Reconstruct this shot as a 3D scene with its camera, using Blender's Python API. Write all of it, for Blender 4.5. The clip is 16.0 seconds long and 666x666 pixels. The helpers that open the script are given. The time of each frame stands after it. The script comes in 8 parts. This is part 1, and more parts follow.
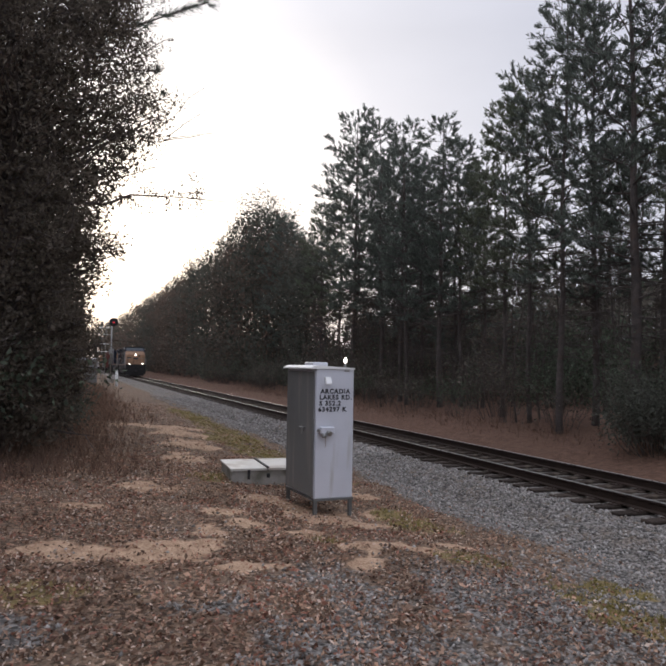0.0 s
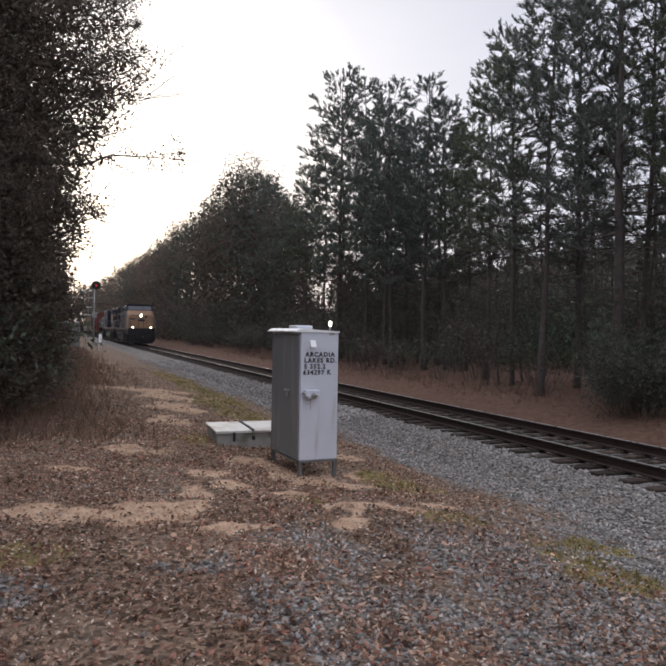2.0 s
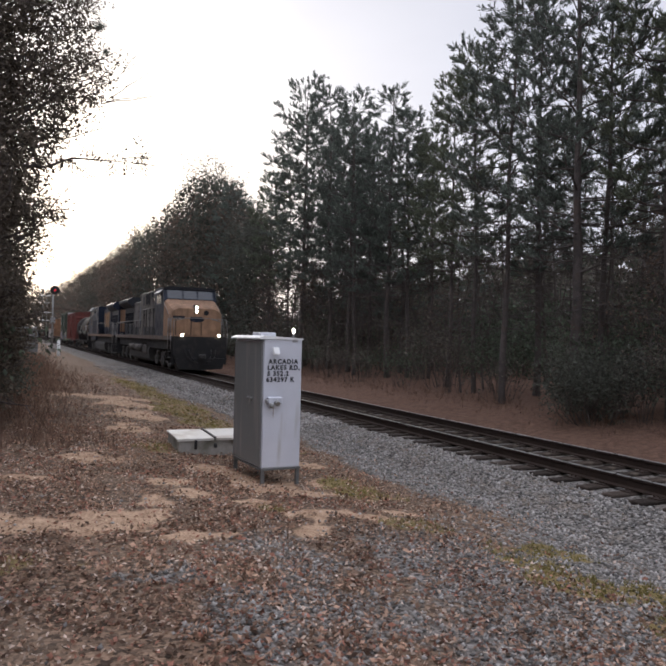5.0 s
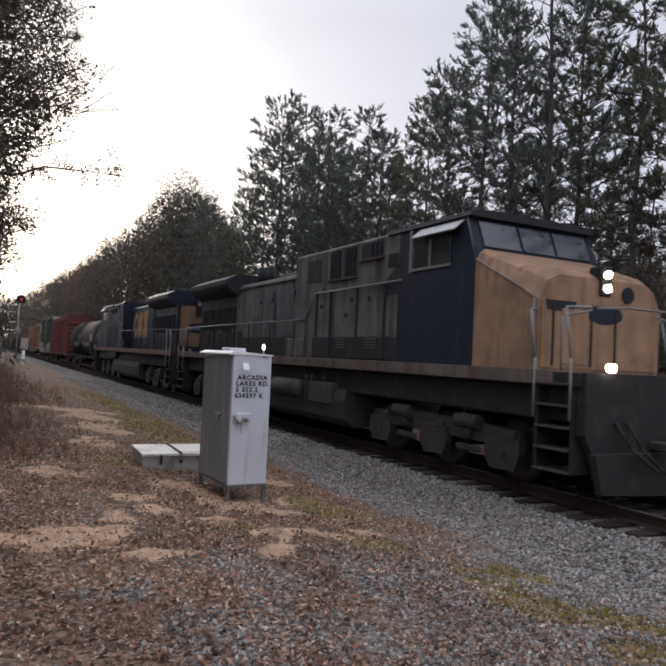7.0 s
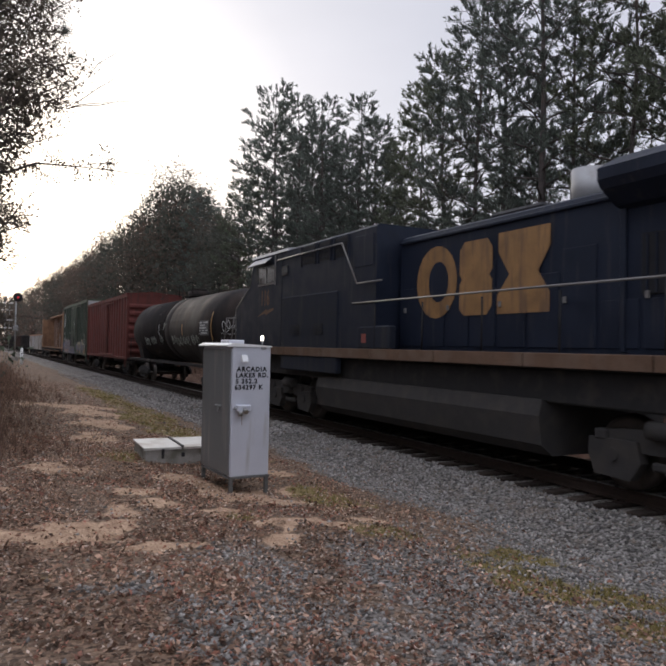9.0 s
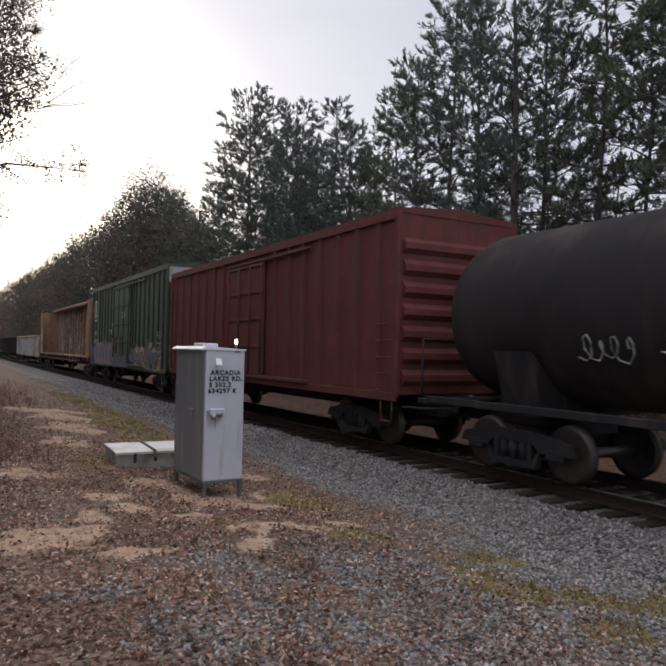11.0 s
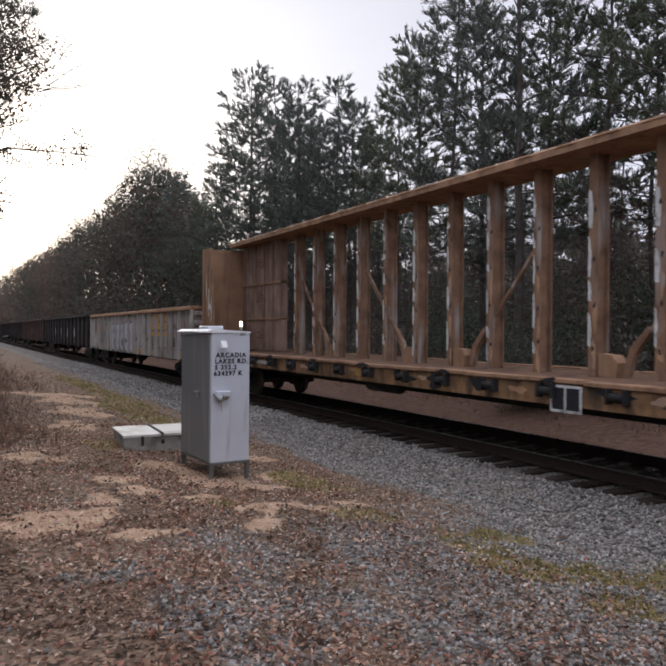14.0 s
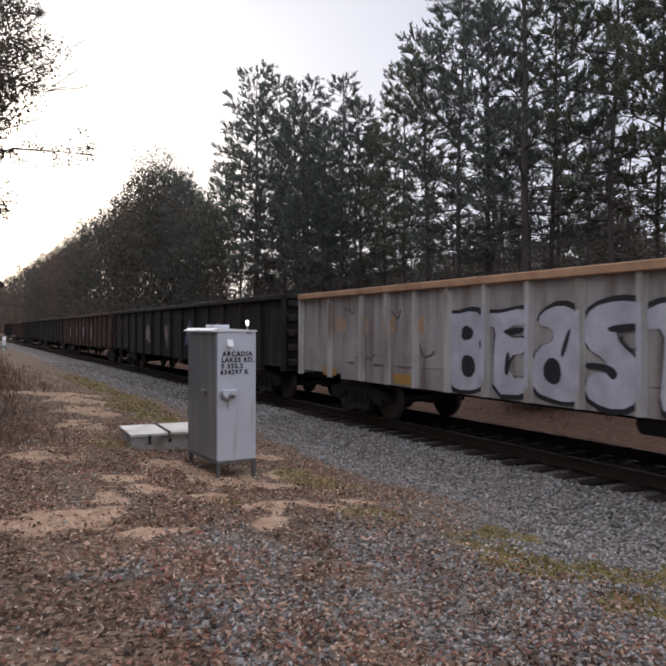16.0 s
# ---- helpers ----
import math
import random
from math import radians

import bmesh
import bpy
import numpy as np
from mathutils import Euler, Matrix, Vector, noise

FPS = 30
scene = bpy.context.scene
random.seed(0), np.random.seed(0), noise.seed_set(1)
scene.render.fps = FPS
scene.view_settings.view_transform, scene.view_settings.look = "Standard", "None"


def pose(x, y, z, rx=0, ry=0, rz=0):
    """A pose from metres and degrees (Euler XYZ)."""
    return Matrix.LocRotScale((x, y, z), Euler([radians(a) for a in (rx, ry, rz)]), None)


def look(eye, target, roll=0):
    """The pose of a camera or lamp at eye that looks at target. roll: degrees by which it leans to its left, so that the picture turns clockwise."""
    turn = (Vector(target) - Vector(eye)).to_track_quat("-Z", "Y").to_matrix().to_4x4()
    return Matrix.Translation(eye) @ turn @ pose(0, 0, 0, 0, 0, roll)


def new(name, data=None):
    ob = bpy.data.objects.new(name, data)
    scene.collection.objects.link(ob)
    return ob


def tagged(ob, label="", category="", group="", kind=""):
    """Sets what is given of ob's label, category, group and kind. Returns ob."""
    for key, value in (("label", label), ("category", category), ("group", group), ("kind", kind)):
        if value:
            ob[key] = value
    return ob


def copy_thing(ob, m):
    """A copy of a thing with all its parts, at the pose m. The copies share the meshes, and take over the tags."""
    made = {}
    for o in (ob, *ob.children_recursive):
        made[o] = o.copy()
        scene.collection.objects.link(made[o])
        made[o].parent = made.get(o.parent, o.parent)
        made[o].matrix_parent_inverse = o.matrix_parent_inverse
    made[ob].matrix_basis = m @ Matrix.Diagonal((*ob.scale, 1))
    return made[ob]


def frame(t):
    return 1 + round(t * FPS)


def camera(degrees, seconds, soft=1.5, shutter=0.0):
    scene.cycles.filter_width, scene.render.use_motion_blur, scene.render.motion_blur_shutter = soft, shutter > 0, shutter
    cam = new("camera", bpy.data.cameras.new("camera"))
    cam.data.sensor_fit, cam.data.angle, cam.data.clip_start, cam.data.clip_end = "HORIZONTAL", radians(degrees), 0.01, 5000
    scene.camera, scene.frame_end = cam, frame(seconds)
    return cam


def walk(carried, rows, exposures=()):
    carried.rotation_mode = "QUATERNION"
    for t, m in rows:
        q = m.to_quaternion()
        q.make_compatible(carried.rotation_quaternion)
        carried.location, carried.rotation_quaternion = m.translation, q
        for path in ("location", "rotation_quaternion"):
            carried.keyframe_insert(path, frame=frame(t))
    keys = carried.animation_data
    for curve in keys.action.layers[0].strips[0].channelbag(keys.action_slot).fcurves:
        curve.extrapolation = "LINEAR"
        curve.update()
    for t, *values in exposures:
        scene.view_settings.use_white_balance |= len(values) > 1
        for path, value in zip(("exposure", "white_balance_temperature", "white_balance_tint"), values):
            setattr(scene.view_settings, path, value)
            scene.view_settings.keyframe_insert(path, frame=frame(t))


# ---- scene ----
# ---- camera: a phone held by a standing watcher, turned slowly to follow the train ----
EYE = (-8.372, 0.0, 1.948)
cam = camera(51.87, 16.0, soft=2.2, shutter=0.09)


def aim(yaw, pitch, roll):
    """The camera's pose: yaw to the right of the track's direction, pitch up, roll, in degrees."""
    a, b = radians(yaw), radians(pitch)
    way = Vector((math.sin(a) * math.cos(b), math.cos(a) * math.cos(b), math.sin(b)))
    return look(EYE, Vector(EYE) + way * 10, roll)


walk(cam, [(t, aim(yaw, pitch, roll)) for t, yaw, pitch, roll in (
    (0, 20.69, 2.88, 0.98), (0.5, 20.77, 1.46, 1.23), (1, 20.39, 1.54, 1.15), (1.5, 21.60, 0.37, 1.28), (2, 22.02, -0.17, 0.95),
    (2.5, 21.33, 0.00, 0.72), (3, 22.13, 0.25, 1.08), (3.5, 22.73, 0.38, 0.89), (4, 23.81, 0.20, 1.16), (4.5, 24.64, 0.67, 1.23),
    (5, 25.06, 0.50, 1.30), (7.5, 27.94, 2.17, 2.59), (8, 27.94, 1.97, 2.02), (8.5, 25.60, 1.10, 0.27), (9, 27.66, 1.16, 1.12),
    (9.5, 28.87, 1.22, 1.30), (10, 29.55, 1.99, 1.26), (12.5, 29.90, 0.67, 1.38), (13, 30.79, 1.33, 2.07), (13.5, 30.89, 1.09, 0.85),
    (14, 29.42, -0.09, 0.46), (14.5, 29.26, -0.14, 0.16), (15, 28.72, -0.06, 0.09), (15.5, 28.98, -0.45, 0.14), (16, 28.91, -0.23, 0.19))],
    exposures=[(0, 0.16), (1.5, 0.22), (3, 0.33), (5, 0.33), (7.5, 0.19), (10, 0.17), (12.5, 0.22), (14, 0.38), (16, 0.32)])

# ---- light: an evening sky with thin bright cloud, the low sun veiled behind it above the track ----
SUN_AZ, SUN_EL = radians(4.0), radians(12.0)
SUN_WAY = Vector((math.sin(SUN_AZ) * math.cos(SUN_EL), math.cos(SUN_AZ) * math.cos(SUN_EL), math.sin(SUN_EL)))


def make_world():
    world = bpy.data.worlds.new("evening_sky")
    world.use_nodes = True
    scene.world = world
    nt = world.node_tree
    n, l = nt.nodes, nt.links
    n.clear()
    out = n.new("ShaderNodeOutputWorld")
    bg = n.new("ShaderNodeBackground")
    sky = n.new("ShaderNodeTexSky")
    sky.sky_type, sky.sun_disc = "NISHITA", False
    sky.sun_elevation, sky.sun_rotation = SUN_EL, SUN_AZ
    sky.dust_density = 3.0
    skyv = n.new("ShaderNodeVectorMath")
    skyv.operation = "SCALE"
    skyv.inputs["Scale"].default_value = 0.012
    l.new(sky.outputs[0], skyv.inputs[0])
    co = n.new("ShaderNodeTexCoord")
    dot = n.new("ShaderNodeVectorMath")
    dot.operation = "DOT_PRODUCT"
    dot.inputs[1].default_value = SUN_WAY
    l.new(co.outputs["Generated"], dot.inputs[0])
    ramp = n.new("ShaderNodeValToRGB")
    e = ramp.color_ramp
    e.elements[0].position, e.elements[0].color = 0.0, (0.735, 0.76, 0.895, 1)
    e.elements[1].position, e.elements[1].color = 1.0, (1.7, 1.63, 1.58, 1)
    for p, c in ((0.55, (0.60, 0.61, 0.72, 1)), (0.82, (0.60, 0.61, 0.70, 1)), (0.93, (0.73, 0.73, 0.80, 1)), (0.98, (1.0, 0.98, 1.0, 1))):
        k = e.elements.new(p)
        k.color = c
    l.new(dot.outputs["Value"], ramp.inputs[0])
    cloud = n.new("ShaderNodeTexNoise")
    cloud.inputs["Scale"].default_value, cloud.inputs["Detail"].default_value = 2.2, 5
    stretch = n.new("ShaderNodeMapping")
    stretch.inputs["Scale"].default_value = (1, 1, 3)
    l.new(co.outputs["Generated"], stretch.inputs[0])
    l.new(stretch.outputs[0], cloud.inputs[0])
    amt = n.new("ShaderNodeMapRange")
    amt.inputs["From Min"].default_value, amt.inputs["From Max"].default_value = 0.3, 0.7
    amt.inputs["To Min"].default_value, amt.inputs["To Max"].default_value = 0.93, 1.04
    l.new(cloud.outputs[0], amt.inputs[0])
    veil = n.new("ShaderNodeVectorMath")
    veil.operation = "SCALE"
    l.new(ramp.outputs[0], veil.inputs[0])
    # thin overcast grows brighter towards the zenith
    up = n.new("ShaderNodeSeparateXYZ")
    l.new(co.outputs["Generated"], up.inputs[0])
    high = n.new("ShaderNodeMapRange")
    high.inputs["From Min"].default_value, high.inputs["From Max"].default_value = 0.45, 1.0
    high.inputs["To Min"].default_value, high.inputs["To Max"].default_value = 1.0, 2.0
    l.new(up.outputs["Z"], high.inputs[0])
    both = n.new("ShaderNodeMath")
    both.operation = "MULTIPLY"
    l.new(amt.outputs[0], both.inputs[0])
    l.new(high.outputs[0], both.inputs[1])
    l.new(both.outputs[0], veil.inputs["Scale"])
    add = n.new("ShaderNodeVectorMath")
    l.new(veil.outputs[0], add.inputs[0])
    l.new(skyv.outputs[0], add.inputs[1])
    l.new(add.outputs[0], bg.inputs["Color"])
    bg.inputs["Strength"].default_value = 0.96
    l.new(bg.outputs[0], out.inputs["Surface"])


make_world()
sun = bpy.data.lights.new("sun", "SUN")
sun.energy, sun.angle, sun.color = 0.5, radians(14), (1.0, 0.9, 0.8)
new("sun", sun).matrix_world = look((0, 60, 60), Vector((0, 60, 60)) - SUN_WAY)
# ---- materials ----
def mat(name, color, rough=0.7, metal=0.0, var=0.25, scale=6.0, dirt=None, dirt_amt=0.0, streak=0.0, bump=0.15, rnd=0.0, glow=0.0, spec=0.5, fine=60.0):
    """A weathered surface: two scales of tone, dirt patches or upright streaks in a second colour, fine relief."""
    m = bpy.data.materials.new(name)
    m.use_nodes = True
    nt = m.node_tree
    n, l = nt.nodes, nt.links
    b = n["Principled BSDF"]
    b.inputs["Metallic"].default_value = metal
    b.inputs["Specular IOR Level"].default_value = spec
    co = n.new("ShaderNodeTexCoord")

    def noise_at(s, detail=4, stretch=None):
        t = n.new("ShaderNodeTexNoise")
        t.inputs["Scale"].default_value, t.inputs["Detail"].default_value = s, detail
        if stretch:
            mp = n.new("ShaderNodeMapping")
            mp.inputs["Scale"].default_value = stretch
            l.new(co.outputs["Object"], mp.inputs[0])
            l.new(mp.outputs[0], t.inputs["Vector"])
        else:
            l.new(co.outputs["Object"], t.inputs["Vector"])
        return t.outputs[0]

    def ranged(src, a, z, lo, hi):
        r = n.new("ShaderNodeMapRange")
        for k, v in (("From Min", a), ("From Max", z), ("To Min", lo), ("To Max", hi)):
            r.inputs[k].default_value = v
        l.new(src, r.inputs[0])
        return r.outputs[0]

    big, small = noise_at(scale), noise_at(fine, 2)
    tone = ranged(big, 0.25, 0.75, 1 - var, 1 + var)
    grain = ranged(small, 0.3, 0.7, 1 - var * 0.5, 1 + var * 0.5)
    mul = n.new("ShaderNodeMath")
    mul.operation = "MULTIPLY"
    l.new(tone, mul.inputs[0])
    l.new(grain, mul.inputs[1])
    val = mul.outputs[0]
    if rnd:
        info = n.new("ShaderNodeNewGeometry") if rnd > 0 else n.new("ShaderNodeObjectInfo")
        isl = ranged(info.outputs["Random Per Island" if rnd > 0 else "Random"], 0, 1, 1 - abs(rnd), 1 + abs(rnd))
        m2 = n.new("ShaderNodeMath")
        m2.operation = "MULTIPLY"
        l.new(val, m2.inputs[0])
        l.new(isl, m2.inputs[1])
        val = m2.outputs[0]
    sc = n.new("ShaderNodeVectorMath")
    sc.operation = "SCALE"
    sc.inputs[0].default_value = color
    l.new(val, sc.inputs["Scale"])
    col = sc.outputs[0]
    if dirt:
        src = noise_at(scale * 0.7, 6, (1, 1, 1) if not streak else (streak, streak, 0.35))
        fac = ranged(src, 0.62 - dirt_amt * 0.35, 0.78 - dirt_amt * 0.25, 0, 1)
        mix = n.new("ShaderNodeMix")
        mix.data_type = "RGBA"
        l.new(fac, mix.inputs["Factor"])
        l.new(col, mix.inputs["A"])
        mix.inputs["B"].default_value = (*dirt, 1)
        col = mix.outputs["Result"]
    l.new(col, b.inputs["Base Color"])
    l.new(ranged(big, 0.3, 0.7, max(rough - 0.1, 0.02), min(rough + 0.1, 1)), b.inputs["Roughness"])
    if bump:
        bp = n.new("ShaderNodeBump")
        bp.inputs["Strength"].default_value, bp.inputs["Distance"].default_value = bump, 0.01
        l.new(small, bp.inputs["Height"])
        l.new(bp.outputs[0], b.inputs["Normal"])
    if glow:
        b.inputs["Emission Color"].default_value = (*color, 1)
        b.inputs["Emission Strength"].default_value = glow
    return m


# ---- mesh building ----
class Mesh:
    """Collects faces for one mesh object."""

    def __init__(self):
        self.v, self.f, self.s = [], [], []

    def add(self, verts, faces, smooth=False):
        k = len(self.v)
        self.v += [tuple(p) for p in verts]
        self.f += [tuple(i + k for i in q) for q in faces]
        self.s += [smooth] * len(faces)
        return self

    def box(self, x0, x1, y0, y1, z0, z1, r=0.0):
        """A block, with its edges cut back by r."""
        if r <= 0:
            v = [(x, y, z) for z in (z0, z1) for y in (y0, y1) for x in (x0, x1)]
            return self.add(v, [(0, 2, 3, 1), (4, 5, 7, 6), (0, 1, 5, 4), (2, 6, 7, 3), (0, 4, 6, 2), (1, 3, 7, 5)])
        lo, hi = (x0, y0, z0), (x1, y1, z1)
        v, ix = [], {}
        for c in range(8):
            s = [(c >> a) & 1 for a in range(3)]
            for a in range(3):
                p = [(hi[b] if s[b] else lo[b]) if b == a else (hi[b] - r if s[b] else lo[b] + r) for b in range(3)]
                ix[c, a] = len(v)
                v.append(p)
        f = []
        for a in range(3):
            b, d = (a + 1) % 3, (a + 2) % 3
            for side in (0, 1):
                q = [ix[(side << a) | (i << b) | (j << d), a] for i, j in ((0, 0), (1, 0), (1, 1), (0, 1))]
                f.append(q if side else q[::-1])
            for i in (0, 1):
                for j in (0, 1):
                    c0 = (i << b) | (j << d)
                    c1 = c0 | (1 << a)
                    q = [ix[c0, b], ix[c1, b], ix[c1, d], ix[c0, d]]
                    f.append(q if i == j else q[::-1])
        for c in range(8):
            q = [ix[c, 0], ix[c, 1], ix[c, 2]]
            f.append(q if bin(c).count("1") % 2 else q[::-1])
        return self.add(v, f)

    def cyl(self, p, q, r, r2=None, n=10, smooth=True):
        """A round bar from p to q."""
        p, q = Vector(p), Vector(q)
        r2 = r if r2 is None else r2
        w = (q - p).normalized()
        u = w.orthogonal().normalized()
        t = w.cross(u)
        ring = [(math.cos(a), math.sin(a)) for a in (2 * math.pi * i / n for i in range(n))]
        v = [p + (u * c + t * s) * r for c, s in ring] + [q + (u * c + t * s) * r2 for c, s in ring]
        self.add(v, [(i, (i + 1) % n, n + (i + 1) % n, n + i) for i in range(n)], smooth)
        k = len(self.v) - 2 * n
        self.f += [tuple(k + i for i in reversed(range(n))), tuple(k + n + i for i in range(n))]
        self.s += [False, False]
        return self

    def tube(self, pts, r, n=6):
        for p, q in zip(pts, pts[1:]):
            self.cyl(p, q, r, n=n)
        return self

    def cord(self, pts, r, n=4):
        """One unbroken thin line through many points."""
        pts = [Vector(p) for p in pts]
        u, rings = None, []
        for i, p in enumerate(pts):
            w = (pts[min(i + 1, len(pts) - 1)] - pts[max(i - 1, 0)]).normalized()
            u = w.orthogonal().normalized() if u is None else (u - w * u.dot(w)).normalized()
            t = w.cross(u)
            rings.append([p + (u * math.cos(a) + t * math.sin(a)) * r for a in (2 * math.pi * j / n for j in range(n))])
        return self.loft(rings, smooth=False)

    def loft(self, rings, smooth=True, caps=True):
        """Joins rings of equal point count."""
        n, k = len(rings[0]), len(self.v)
        self.v += [tuple(p) for ring in rings for p in ring]
        for a in range(len(rings) - 1):
            for i in range(n):
                self.f.append((k + a * n + i, k + a * n + (i + 1) % n, k + (a + 1) * n + (i + 1) % n, k + (a + 1) * n + i))
                self.s.append(smooth)
        if caps:
            self.f += [tuple(k + i for i in reversed(range(n))), tuple(k + (len(rings) - 1) * n + i for i in range(n))]
            self.s += [False, False]
        return self

    def prism(self, outline, axis, a, b):
        """An outline in the plane across an axis ('x': y,z; 'y': x,z; 'z': x,y), drawn out from a to b."""
        put = {"x": lambda p, d: (d, p[0], p[1]), "y": lambda p, d: (p[0], d, p[1]), "z": lambda p, d: (p[0], p[1], d)}[axis]
        return self.loft([[put(p, a) for p in outline], [put(p, b) for p in outline]], smooth=False)

    def data(self, name, material):
        me = bpy.data.meshes.new(name)
        me.from_pydata(self.v, [], self.f)
        me.polygons.foreach_set("use_smooth", self.s)
        me.materials.append(material)
        bm = bmesh.new()
        bm.from_mesh(me)
        if len(bm.faces) < 40000:
            bmesh.ops.recalc_face_normals(bm, faces=bm.faces)
        bm.to_mesh(me)
        bm.free()
        return me


def part(name, mesh, material, parent=None, label="", at=None):
    """Links a mesh as one object, under a thing or a part."""
    me = mesh if isinstance(mesh, bpy.types.Mesh) else mesh.data(name, material)
    ob = new(name, me)
    if parent:
        ob.parent = parent
    if at is not None:
        ob.matrix_basis = at
    return tagged(ob, label)


def thing(name, label, category, at=None, group="", kind=""):
    ob = new(name)
    ob.empty_display_size = 0.3
    if at is not None:
        ob.matrix_basis = at
    return tagged(ob, label, category, group, kind)


def lettering(text, size, material, parent, m, name="letter", label="", depth=0.002, spacing=1.0, bold=0.018):
    """Built-in letters, each a thin mesh. m: pose, letters run along x and up along y."""
    cu = bpy.data.curves.new(name, "FONT")
    cu.body, cu.size, cu.extrude, cu.offset, cu.space_character = text, size, depth, size * bold, spacing
    cu.resolution_u = 3
    tmp = bpy.data.objects.new(name, cu)
    me = bpy.data.meshes.new_from_object(tmp)
    bpy.data.objects.remove(tmp)
    me.materials.clear()
    me.materials.append(material)
    # each letter becomes a part of its own
    bm = bmesh.new()
    bm.from_mesh(me)
    bpy.data.meshes.remove(me)
    left = set(bm.faces)
    while left:
        isle, queue = set(), [next(iter(left))]
        while queue:
            f = queue.pop()
            if f in isle:
                continue
            isle.add(f)
            queue += [g for v in f.verts for g in v.link_faces if g not in isle]
        left -= isle
        ids = {}
        for f in isle:
            for v in f.verts:
                ids.setdefault(v, len(ids))
        one = bpy.data.meshes.new(name)
        one.from_pydata([tuple(v.co) for v in ids], [], sorted(tuple(ids[v] for v in f.verts) for f in isle))
        one.materials.append(material)
        ob = new(name, one)
        ob.parent = parent
        ob.matrix_basis = m
        tagged(ob, label)
    bm.free()


M_RAIL = mat("rail_steel", (0.032, 0.021, 0.016), 0.85, 0.0, 0.35, 9, bump=0.3, spec=0.2)
M_RAILTOP = mat("rail_worn_top", (0.30, 0.29, 0.28), 0.32, 0.9, 0.15, 9)
M_TIE = mat("creosoted_tie", (0.040, 0.030, 0.024), 0.95, 0, 0.5, 5, (0.10, 0.080, 0.062), 0.25, bump=0.8, rnd=-0.4, spec=0.15)
M_STONE = mat("ballast_stone", (0.222, 0.207, 0.190), 0.9, 0, 0.35, 8, (0.20, 0.15, 0.11), 0.22, bump=0.5, rnd=0.7)
M_CASE = mat("grey_enamel", (0.52, 0.53, 0.57), 0.5, 0.15, 0.06, 3, (0.40, 0.39, 0.38), 0.03, 3.0, bump=0.05)
# aluminium grey, lowered so the case's tree-side face looks shaded
M_CASEDARK = mat("shaded_grey_aluminium", (0.19, 0.19, 0.185), 0.6, 0.3, 0.1, 3, (0.27, 0.25, 0.23), 0.2, 3.0, bump=0.05)
M_WHITE = mat("white_paint", (0.74, 0.74, 0.72), 0.55, 0, 0.06, 4, (0.45, 0.40, 0.34), 0.15)
M_LID = mat("dingy_cream_paint", (0.56, 0.54, 0.49), 0.6, 0, 0.12, 4, (0.38, 0.33, 0.27), 0.3)
M_BLACK = mat("black_letters", (0.012, 0.012, 0.016), 0.6, 0, 0.1)
M_GALV = mat("galvanised", (0.30, 0.30, 0.29), 0.5, 0.7, 0.2, 8)
M_CONC = mat("concrete", (0.30, 0.28, 0.25), 0.9, 0, 0.2, 5, (0.15, 0.14, 0.11), 0.4, bump=0.5)
M_LAMP = mat("lit_lamp", (1.0, 0.93, 0.82), 0.3, glow=5)
M_DARK = mat("dark_iron", (0.022, 0.021, 0.021), 0.75, 0.2, 0.35, 6, (0.06, 0.045, 0.035), 0.3, bump=0.4)
# ---- the ground ----
def profile(x):
    """Height of the ground across the track; the rail tops lie at zero."""
    return np.interp(x, (-400, -60, -14, -8.4, -5.2, -3.2, -1.9, -1.15, 2.65, 3.3, 4.2, 5.6, 9.0, 30, 400), (1.5, 0.9, 0.34, 0.22, 0.05, -0.20, -0.40, -0.235, -0.235, -0.42, -0.30, -0.05, 0.25, 0.8, 1.5))


def wave(x, y, s, seed=0.0):
    """Smooth noise on the ground plane, about -1 to 1, for arrays."""
    out = np.zeros_like(x)
    for k, (a, b, p) in enumerate(((1.0, 0.35, 0.3), (-0.45, 1.1, 1.7), (0.8, -0.9, 4.1), (1.9, 0.7, 2.2), (-1.2, 2.1, 5.0), (2.6, -1.7, 0.9), (0.3, 3.1, 3.3))):
        out += np.sin((a * x + b * y) * s + p + seed * (k + 1.3) + 1.4 * np.sin((b * x - a * y) * s * 0.63 + seed + k)) / (1 + 0.45 * k)
    return out / 3.0


def height(x, y):
    rough = np.where((x > -1.3) & (x < 2.8), 0.012, 0.035)
    worn = 0.15 * np.exp(-((x + 5.05) / 0.9) ** 2 - ((y - 9.35) / 1.0) ** 2) + 0.05 * np.exp(-((x + 5.4) / 0.9) ** 2 - ((y - 10.6) / 0.6) ** 2)
    return profile(x) + rough * wave(x, y, 1.9, 0.5) + 0.012 * wave(x, y, 7.0, 2.0) - worn


